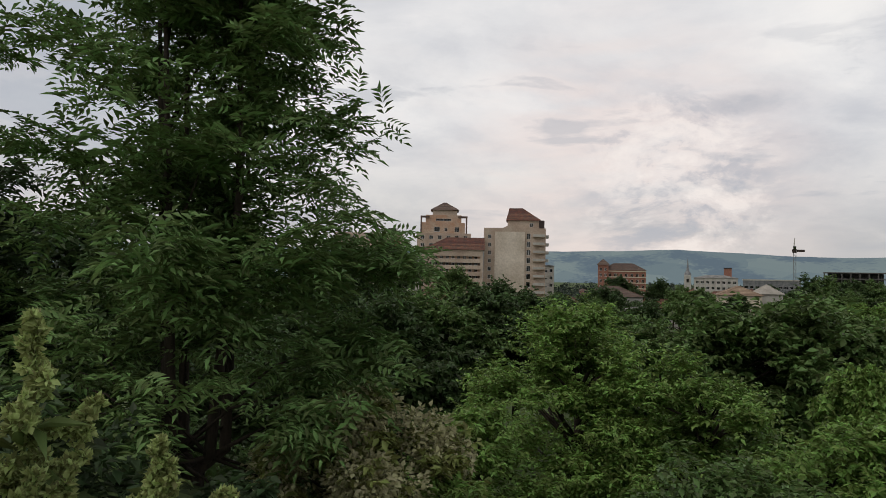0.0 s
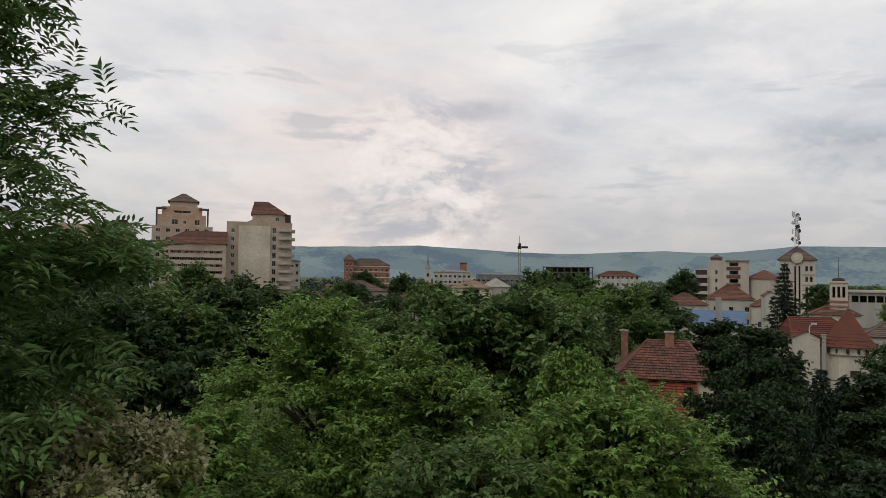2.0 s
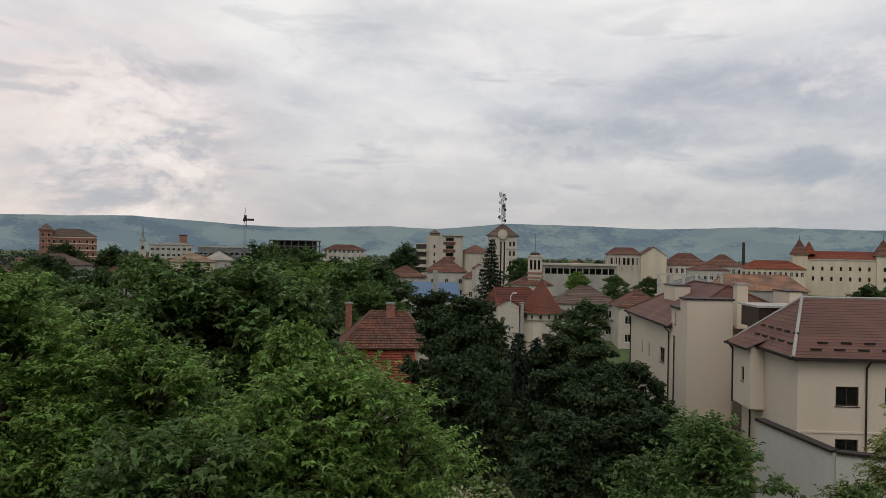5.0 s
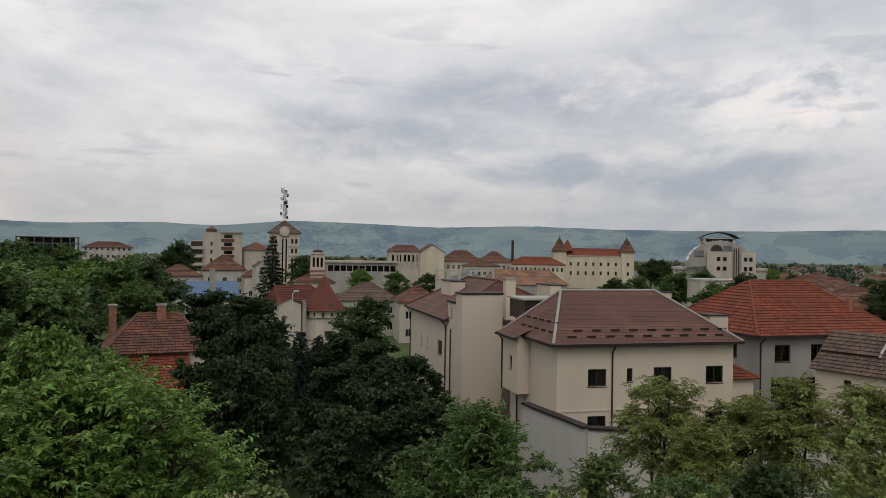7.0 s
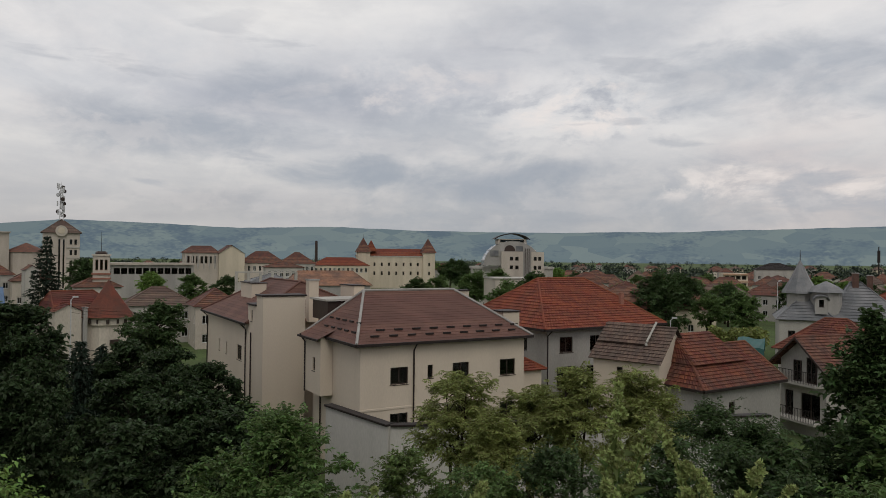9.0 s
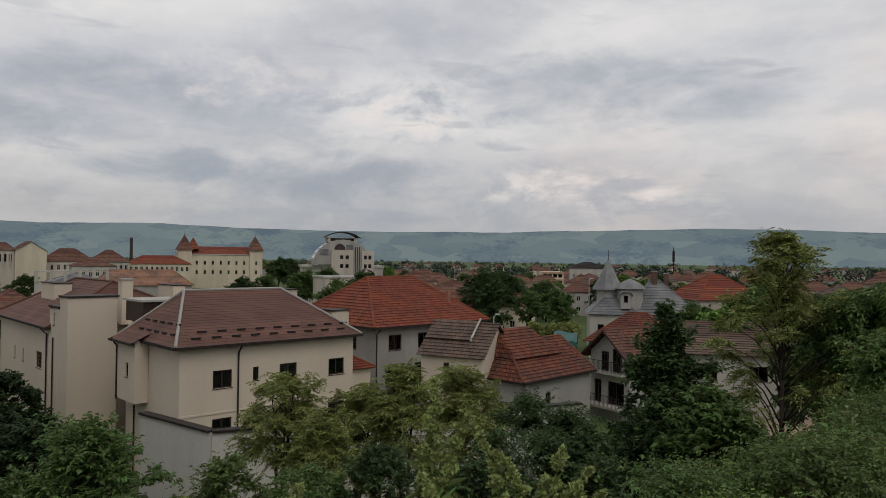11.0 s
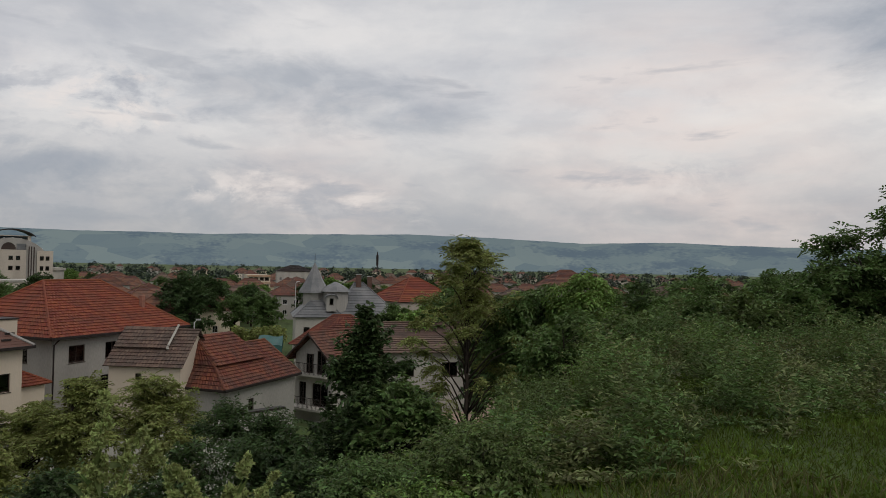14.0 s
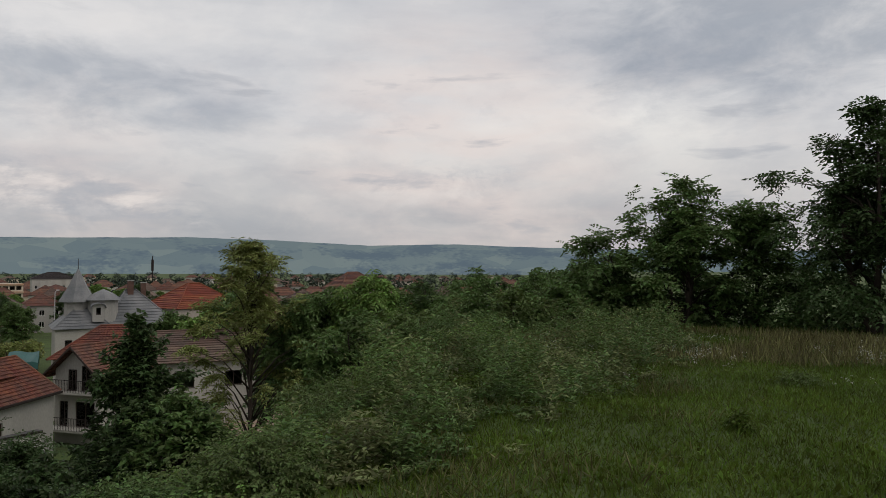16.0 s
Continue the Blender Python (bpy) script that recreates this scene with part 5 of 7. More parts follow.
def antenna_tower():
    e = thing("clock_tower", 44.95, 252, TOWN, 136, "cream tower with a brown pyramid roof and antenna mast", "building")
    W = 10.2
    wn = [(x, 4.3 + 3.3 * s, 0.6, 1.5) for s in range(5) for x in (1.0, 2.0)] + [(x, 4.3 + 3.3 * s, 0.7, 1.5) for s in range(5) for x in (7.4, 8.7)] + [(4.3, 4, 0.5, 15), (5.5, 4, 0.5, 15)]
    block(e, W, W, 21.0, M_PALEWALL, {"front": wn, "left": grid(W, 4, 5, 3.3, 1.6, 2.0, 3)}, M_FRAME)
    for s in range(5):
        box_part("string_course", e, M_WHITE, 6.4, -0.25, 3.2 + 3.3 * s, W + 0.1, -0.004, 3.5 + 3.3 * s)
    hip_roof(e, W, W, 21.0, 4.4, 0.6, (5.0, 5.1, 5.2, 5.1), M_MOSSROOF, 0.5)
    arch = MB()
    arch.tube([(5.1, -0.7, 21.6), (5.1, 1.5, 21.6)], [1.7, 1.7], 18)
    part("arched_dormer", arch, M_PALEWALL, e)
    dial = MB()
    dial.tube([(5.1, -0.78, 21.7), (5.1, -0.705, 21.7)], [1.0, 1.0], 18)
    part("clock_face", dial, M_YELLOW, e)
    m = thing("antenna_mast", 46.05, 256, TOWN + 25.0, 136, "white lattice antenna mast hung with panel antennas", "antenna")
    mast = MB()
    for k in range(3):
        a = radians(120 * k)
        mast.tube([(0.75 * math.cos(a), 0.75 * math.sin(a), 0), (0.35 * math.cos(a), 0.35 * math.sin(a), 10.5)], [0.09, 0.07], 5)
    for i in range(10):
        r = 0.75 - 0.038 * i
        for k in range(3):
            a, b = radians(120 * k), radians(120 * (k + 1))
            mast.tube([(r * math.cos(a), r * math.sin(a), i), (r * math.cos(b), r * math.sin(b), i + 1)], [0.05, 0.05], 4)
    mast.tube([(0, 0, 10.2), (0, 0, 12.2)], [0.1, 0.04], 5)
    part("lattice", mast, M_STEEL, m)
    rng = random.Random(4)
    for i in range(30):
        a, z = rng.random() * 6.28, 1.2 + i * 0.32
        x, y = 1.0 * math.cos(a), 1.0 * math.sin(a)
        if i % 4 == 1:
            d = MB()
            d.tube([(x, y, z), (x + 0.4 * math.cos(a), y + 0.4 * math.sin(a), z)], [0.6, 0.55], 12)
            part("dish", d, M_FRAME if i % 3 else M_STEEL, m)
        else:
            box_part("panel_antenna", m, M_STEEL, x - 0.22, y - 0.22, z, x + 0.22, y + 0.22, z + 1.6)


antenna_tower()


def old_town():
    # brown roofs before the tower
    for az, d, fa, W, D, H, rise, wm, rm, lab in (
            (37.2, 175, 120, 9, 8, 8.6, 2.6, M_WHITE, M_OLDROOF, "white house with a weathered red roof"),
            (40.2, 185, 128, 10, 9, 9.8, 3.6, M_WHITE, M_OLDROOF, "white house with a steep brown-red roof"),
            (43.2, 178, 130, 8, 9, 8.6, 2.6, M_PALEWALL, M_OLDROOF, "cream house with a reddish tiled roof"),
            (47.0, 168, 134, 9, 8, 7.6, 2.2, M_WHITE, M_OLDROOF, "white house with a low brown roof"),
            (50.2, 128, 140, 11, 9, 6.2, 2.9, M_WHITE, M_MOSSROOF, "white house with a long brown roof and skylights"),
            (55.2, 118, 138, 7, 9, 6.6, 2.6, M_PALEWALL, M_OLDROOF, "cream gabled house with a brown roof"),
            (59.2, 150, 142, 9, 9, 9.2, 1.6, M_GREYWALL, M_ZINC, "house with a dark grey sheet roof")):
        simple_house("house", az, d, fa, W, D, H, rise, wm, rm, lab, course=0.5)
    b = thing("warehouse", 38.9, 128, TOWN, 130, "low warehouse with a bright blue sheet-metal roof", "building")
    block(b, 8.6, 7, 6.2, M_WHITE, {}, M_FRAME)
    mb = MB()
    slope(mb, (-0.3, -0.3, 6.3), (8.9, -0.3, 6.3), (8.9, 7.3, 9.2), (-0.3, 7.3, 9.2), 3.0, 0.5, 0.01)
    part("roof", mb, M_BLUE, b)
    chimney(b, 4.4, -0.6, 0, 11.6, 0.9, M_CONC, False)
    g = thing("gable_house", 44.0, 165, TOWN, 126, "white stepped gable of an old house", "house")
    block(g, 2.4, 5, 11.2, M_WHITE, {"front": [(0.9, 9.6, 0.5, 0.8)]}, M_FRAME)
    hip_roof(g, 2.4, 5, 11.2, 1.0, 0.2, (1.2, -0.2, 1.2, 5.2), M_OLDROOF, 0.4, gable=M_WHITE)
    # belfry
    e = thing("belfry", 48.15, 170, TOWN, 138, "pale brick belfry with paired openings and flat cap", "building")
    block(e, 3.3, 3.3, 14.2, M_PALEWALL, {"front": [(0.5, 11.2, 0.55, 2.2), (1.4, 11.2, 0.55, 2.2), (2.3, 11.2, 0.55, 2.2)]}, M_BRICK)
    for z in (9.2, 10.2, 14.21):
        box_part("cornice", e, M_BRICK if z < 14 else M_PALEWALL, -0.25, -0.25, z, 3.55, 3.55, z + 0.35)
    cap = MB()
    cap.lathe([(1.2, 14.56), (1.2, 14.9), (0.9, 15.2)], 8, 1.65, 1.65)
    part("cap", cap, M_FRAME, e)
    pl = MB()
    pl.tube([(1.65, 1.65, 15.2), (1.65, 1.65, 19.5)], [0.06, 0.03], 5)
    part("aerial", pl, M_GUTTER, e)
    # market hall and gabled hall
    h = thing("market_hall", 49.3, 262, TOWN, 138, "long low hall with a ribbon of windows", "building")
    block(h, 26, 14, 11.0, M_GREYWALL, {"front": grid(26, 8.0, 1, 3, 1.9, 2.0, 11, 0.8)}, M_FRAME)
    box_part("roof_edge", h, M_PALEWALL, -0.5, -0.8, 11.01, 26.5, 14.5, 11.7)
    h = thing("theatre", 54.3, 284, TOWN, 140, "gabled hall with a columned porch and red roof", "building")
    block(h, 12, 14, 15.4, M_PALEWALL, {"front": grid(12, 11.5, 1, 3, 0.9, 2.6, 7, 0.8)}, M_FRAME)
    hip_roof(h, 12, 14, 15.4, 2.6, 0.5, (3, 7, 10, 7), M_OLDROOF, 0.6)
    block(h, 9.5, 16, 15.0, M_YELLOW, {}, M_FRAME, x0=12.02, y0=-1.0, name="gable_block")
    hip_roof(h, 9.5, 16, 15.0, 3.4, 0.4, (4.75, -0.4, 4.75, 16.4), M_OLDROOF, 0.6, x0=12.02, y0=-1.0, gable=M_YELLOW)
    for i in range(6):
        c = MB()
        c.tube([(0.6 + i * 2.0, -1.2, 9.5), (0.6 + i * 2.0, -1.2, 14.6)], [0.25, 0.22], 8)
        part("column", c, M_WHITE, h)
    for az, d, fa, W, D, H, rise, wm, rm, lab in (
            (58.3, 290, 146, 17, 12, 11.6, 4.6, M_PALEWALL, M_OLDROOF, "long old-town house with a brown-red roof"),
            (61.3, 300, 148, 14, 12, 11.4, 4.6, M_WHITE, M_OLDROOF, "old-town house with a weathered roof"),
            (60.2, 240, 146, 12, 10, 10.8, 1.8, M_WHITE, M_OLDROOF, "white-columned town house with red roof"),
            (63.8, 315, 150, 24, 12, 10.6, 3.4, M_YELLOW, M_REDROOF, "long yellow school wing with an orange roof")):
        simple_house("town_house", az, d, fa, W, D, H, rise, wm, rm, lab, course=0.6, win={"front": grid(W, H - 3.0, 1, 3, 1.0, 1.9, int(W / 1.9), 0.8)})
    r = thing("old_barn", 62.0, 178, TOWN, 146, "large shed with a rusty patched brown roof", "building")
    block(r, 20, 12, 7.4, M_GREYWALL, {}, M_FRAME)
    hip_roof(r, 20, 12, 7.4, 3.4, 0.4, (3, 8, 17, 8), mat("rusty_roof", (0.30, 0.16, 0.10), 0.85, 0.5, 0.35, 3, 0.2, second=(0.16, 0.10, 0.075)), 0.5)
    w = thing("parapet_wall", 58.0, 140, TOWN, 144, "pale ornamental parapet wall with open panels", "wall")
    block(w, 11.5, 0.6, 9.6, M_WHITE, {}, M_FRAME)
    for i in range(6):
        box_part("pier", w, M_WHITE, i * 2.2, -0.2, 9.61, i * 2.2 + 0.5, 0.6, 11.3)
    box_part("rail", w, M_WHITE, 0, -0.1, 11.31, 11.5, 0.5, 11.6)


old_town()


def towered_school():
    e = thing("school", 67.4, 332, TOWN, 150, "long cream school with orange roof and two pointed towers", "building")
    wn = grid(34, 6.2, 1, 3, 0.85, 1.6, 7, 6.4) + grid(34, 10.4, 1, 3, 0.85, 1.5, 7, 6.4)
    block(e, 34, 14, 14.6, M_YELLOW, {"front": wn}, M_FRAME)
    box_part("cornice", e, M_WHITE, -0.3, -0.3, 14.61, 34.3, 14.3, 15.0)
    hip_roof(e, 34, 14, 15.0, 3.2, 0.3, (4, 7, 30, 7), M_REDROOF, 0.6)
    for x in (-1.0, 29.5):
        block(e, 5.6, 6.0, 16.6, M_YELLOW, {"front": [(2.4, 6.2, 0.85, 1.6), (2.4, 10.4, 0.85, 1.5)]}, M_FRAME, x0=x, y0=-1.2, name="tower_wall")
        hip_roof(e, 5.6, 6.0, 16.6, 6.4, 0.5, (2.7, 3, 2.9, 3), M_OLDROOF, 0.5, x0=x, y0=-1.2, name="tower_roof")
        f = MB()
        f.tube([(x + 2.8, 1.8, 22.9), (x + 2.8, 1.8, 25.0)], [0.08, 0.04], 5)
        part("finial", f, M_GUTTER, e)
    hip_roof(e, 4.0, 5.0, 17.0, 5.0, 0.3, (1.9, 2.5, 2.1, 2.5), M_REDROOF, 0.5, x0=3.6, y0=0.5, name="tower_roof")
    k = thing("factory_chimney", 64.0, 480, TOWN, 150, "slim dark factory chimney", "chimney")
    s = MB()
    s.tube([(0, 0, 0), (0, 0, 24.5)], [1.1, 0.85], 10)
    part("shaft", s, M_FRAME, k)


towered_school()


def vaulted_office():
    e = thing("office_building", 76.5, 222, TOWN, 162, "cream office building with glazed barrel vault and curved roof", "building")
    block(e, 25, 12, 11.2, M_WHITE, {"front": grid(25, 7.4, 1, 3, 1.1, 1.4, 12, 0.8) + grid(25, 3.8, 1, 3, 1.1, 1.4, 12, 0.8)}, M_FRAME, y0=4)
    box_part("terrace_edge", e, M_WHITE, -0.4, 3.6, 11.21, 25.4, 16.4, 11.9)
    block(e, 6.7, 9, 16.6, M_PALEWALL, {"front": [(x, z, 1.0, 1.1) for x in (2.6, 4.3) for z in (11.2, 13.9)]}, M_FRAME, x0=8.4, y0=0.5, name="bay")
    block(e, 3.9, 9, 16.5, M_PALEWALL, {"front": [(x, z, 0.9, 1.1) for x in (0.7, 2.1) for z in (8.4, 11.2, 13.9)]}, M_FRAME, x0=17.7, y0=0.6, name="bay")
    box_part("glass_core", e, M_GREYWALL, 15.15, 1.2, 0, 17.65, 9, 18.0)
    for x in (15.7, 16.3, 16.9):
        box_part("mullion", e, M_FRAME, x, 1.1, 4, x + 0.25, 1.198, 17.6)
    v, fr, op = MB(), MB(), MB()
    n = 14
    cx, cz, rx, rz = 12.05, 12.2, 9.1, 7.7
    arch = [(cx - rx * math.cos(math.pi * i / n), cz + rz * math.sin(math.pi * i / n)) for i in range(n + 1)]
    for (xa, za), (xb, zb) in zip(arch, arch[1:]):
        v.face((xa, 11.0, za), (xb, 11.0, zb), (xb, 2.0, zb), (xa, 2.0, za))
        fr.face((cx, 1.99, cz), (xb, 1.99, zb), (xa, 1.99, za))
    part("barrel_vault", v, mat("vault_glazing", (0.40, 0.42, 0.44), 0.18, 0.3, 0.5, 2, 0.0, metal=0.5), e, "glazed barrel vault")
    part("vault_front", fr, M_GREYWALL, e)
    for k in range(10):
        a, b = math.pi * k / 10, math.pi * (k + 1) / 10
        op.face((11.1, 1.9, 16.7), (11.1 - 1.7 * math.cos(b), 1.9, 16.7 + 1.9 * math.sin(b)), (11.1 - 1.7 * math.cos(a), 1.9, 16.7 + 1.9 * math.sin(a)))
    part("arched_window", op, M_FRAME, e)
    box_part("skylight", e, M_ZINC, 13.0, 1.7, 16.7, 15.1, 1.98, 18.3)
    box_part("skylight", e, M_ZINC, 5.0, 1.7, 15.2, 7.6, 1.98, 16.9)
    for i in range(1, n):
        rib = MB()
        x, z = arch[i]
        rib.box(x - 0.12, 1.9, z - 0.12, x + 0.12, 11.1, z + 0.12)
        part("rib", rib, M_STEEL, e)
    block(e, 9.0, 7, 1.5, M_PALEWALL, {"front": [(0.8, 19.5, 7.4, 0.8)]}, M_FRAME, x0=7.4, y0=2.4, z0=19.0, name="penthouse_wall", bars=6)
    top = MB()
    for i in range(10):
        t0, t1 = i / 10, (i + 1) / 10
        f = lambda t: (6.3 + 11.1 * t, 20.5 + 1.8 * math.sin(math.pi * t) ** 0.7)
        (xa, za), (xb, zb) = f(t0), f(t1)
        top.face((xa, 1.6, za), (xb, 1.6, zb), (xb, 11.4, zb), (xa, 11.4, za))
        top.face((xa, 1.6, za - 0.35), (xb, 1.6, zb - 0.35), (xb, 1.6, zb), (xa, 1.6, za))
    part("curved_roof", top, M_GUTTER, e, "curved dark sheet roof")
    s = thing("garden_building", 78.2, 150, TOWN, 150, "plain cream building with a flat parapet", "building")
    block(s, 9, 8, 10.2, M_PALEWALL, {"front": [(6.5, 6.5, 0.8, 1.4)]}, M_FRAME)
    box_part("coping", s, M_WHITE, -0.2, -0.2, 10.21, 9.2, 8.2, 10.5)


vaulted_office()


def right_side_town():
    e = thing("hotel", 95.2, 300, TOWN, 178, "orange and cream four-storey hotel with balcony bands", "building")
    block(e, 9, 12, 9.5, M_YELLOW, {"front": grid(9, 1.6, 3, 2.8, 1.6, 1.3, 4, 0.6)}, M_FRAME)
    for s_ in range(3):
        box_part("band", e, M_OCHRE, -0.1, -0.5, 3.2 + 2.8 * s_, 9.1, -0.003, 3.9 + 2.8 * s_)
    simple_house("hall", 97.4, 330, 184, 16, 12, 10.8, 2.6, M_WHITE, M_GUTTER, "hall with a dark roof and white gable", category="building")
    for az, d, fa, W, D, H, rise, wm, rm, lab in (
            (107.0, 118, 165, 12, 10, 8.6, 3.8, M_PALEWALL, M_REDROOF, "house with a bright orange-red hip roof and skylights"),
            (115.5, 140, 175, 9, 9, 7.4, 3.4, M_PALEWALL, M_MOSSROOF, "house with a steep brown roof"),
            (119.0, 170, 180, 12, 9, 10.2, 4.0, M_PALEWALL, M_OLDROOF, "large house with a dark red roof"),
            (117.0, 85, 178, 7, 8, 6.6, 2.6, M_WHITE, M_OLDROOF, "white house with a red roof among trees"),
            (87.6, 170, 150, 9, 9, 6.4, 3.0, M_WHITE, M_OLDROOF, "white house with a red tiled roof"),
            (84.5, 210, 150, 10, 9, 7.6, 3.0, M_WHITE, M_OLDROOF, "white house with a brown-red roof")):
        simple_house("house", az, d, fa, W, D, H, rise, wm, rm, lab, course=0.45)
    p = thing("radio_mast", 105.1, 420, TOWN, 180, "thin dark radio mast over the roofs", "antenna")
    m = MB()
    m.tube([(0, 0, 0), (0, 0, 22)], [0.35, 0.25], 6)
    part("pole", m, M_GUTTER, p)
    m = MB()
    m.tube([(0, 0, 14), (0, 0, 20)], [0.7, 0.7], 8)
    part("panel_antenna", m, M_GUTTER, p)


right_side_town()


def garden_bits():
    t = thing("tarpaulin", 96.2, 84, TOWN - 0.9, 190, "green tarpaulin stretched over a garden shelter", "tarpaulin")
    mb = MB()
    for i in range(6):
        x = i * 0.55
        mb.v += [(x, 0, 6.2 + 0.10 * math.sin(i * 2.1)), (x, 3.0, 7.0 + 0.12 * math.sin(i * 1.3)), (x, 3.2, 5.6), (x, -0.1, 5.5)]
    for i in range(5):
        a, b = i * 4, i * 4 + 4
        mb.f += [(a, b, b + 1, a + 1), (a + 1, b + 1, b + 2, a + 2), (a + 3, b + 3, b, a)]
    part("sheet", mb, M_TARP, t)
    for x in (0.1, 2.6):
        for y in (0.1, 2.9):
            box_part("post", t, M_FRAME, x, y, 0, x + 0.08, y + 0.08, 5.9)
    rng = np.random.default_rng(66)
    n = 60
    c = np.stack([rng.uniform(0, 6.5, n), rng.uniform(0, 3, n), rng.uniform(4.5, 5.9, n)], 1)
    v = thing("vine_arbour", 94.2, 96, TOWN, 188, "flat yellow-green vine over a garden arbour", "vine")
    part("leaves", scatter_leaves("leaves", rng, c, np.full(n, 0.7), 4500, 0.3, 0.8), L_LOCUST, v)
    for x in (0.3, 3.2, 6.2):
        for y in (0.3, 2.7):
            box_part("post", v, M_BARK, x, y, 0, x + 0.12, y + 0.12, 5.2)
    # street lamps and wires by the turreted villa
    for az, d, h in ((46.9, 92, 9.4), (91.6, 90, 7.4), (98.9, 150, 10.5)):
        p = thing("street_lamp", az, d, TOWN, az + 90, "grey street lamp post with a small head", "lamp post")
        m = MB()
        m.tube([(0, 0, 0), (0, 0, h), (0.3, 0, h + 0.3)], [0.09, 0.06, 0.05], 8)
        part("pole", m, M_STEEL, p)
        box_part("head", p, M_STEEL, 0.15, -0.15, h + 0.25, 0.75, 0.15, h + 0.42)
    for k in range(3):
        a, b = at(46.9, 92, TOWN + 8.8 - 0.4 * k), at(53.0, 98, TOWN + 7.6 - 0.4 * k)
        w = MB()
        w.tube([a.lerp(b, i / 8) - Vector((0, 0, 0.5 * math.sin(math.pi * i / 8))) for i in range(9)], [0.018] * 9, 4)
        tagged(part("overhead_wire", w, M_GUTTER), "thin sagging overhead wire between poles", "wire", "overhead wires")


garden_bits()


def scattered_town():
    """The rest of the town: small houses under red roofs, out to the edge of the plain."""
    rng = random.Random(21)
    walls = (M_WHITE, M_PALEWALL, M_YELLOW, M_GREYWALL)
    roofs = (M_OLDROOF, M_OLDROOF, M_OLDROOF, M_MOSSROOF)
    for az0, az1, d0, d1, n in ((76, 132, 190, 420, 60), (76, 136, 420, 1000, 85), (9, 37, 230, 600, 26), (48, 76, 340, 900, 40), (84, 97, 110, 190, 9), (106, 126, 95, 190, 12)):
        for i in range(n):
            az, d = rng.uniform(az0, az1), rng.uniform(d0, d1)
            W, D, H = rng.uniform(8, 13), rng.uniform(8, 10), rng.uniform(4.0, 6.4)
            wi, ri = rng.randrange(4), rng.randrange(4)
            win = {"front": grid(W, 1.2, 1 if H < 5.4 else 2, 2.7, 1.1, 1.3, 3)} if d < 450 else {}
            colour = ("white", "cream", "pale yellow", "grey")[wi] + " house under a " + ("weathered red", "brown-red", "faded red", "dull brown")[ri] + " tiled roof"
            simple_house("house", az, d, az + rng.choice((62, 75, 90, 104)), W, D, H, rng.uniform(2.4, 3.8), walls[wi], roofs[ri], colour, win=win, course=1.0, group="houses of the town")


scattered_town()


# ---- trees and shrubs on the bank ----
def gz(az, d):
    p = at(az, d)
    return ground_z(p.x, p.y)


def bank_tree(name, az, d, top_el, rx, crown_h, leaf_m, label, seed, **kw):
    """A tree whose foot stands on the bank and whose top shows at the given height in degrees."""
    return tree(name, az, d, gz(az, d) - 0.1, E_EYE + d * math.tan(radians(top_el)), rx, crown_h, leaf_m, label, seed, **kw)


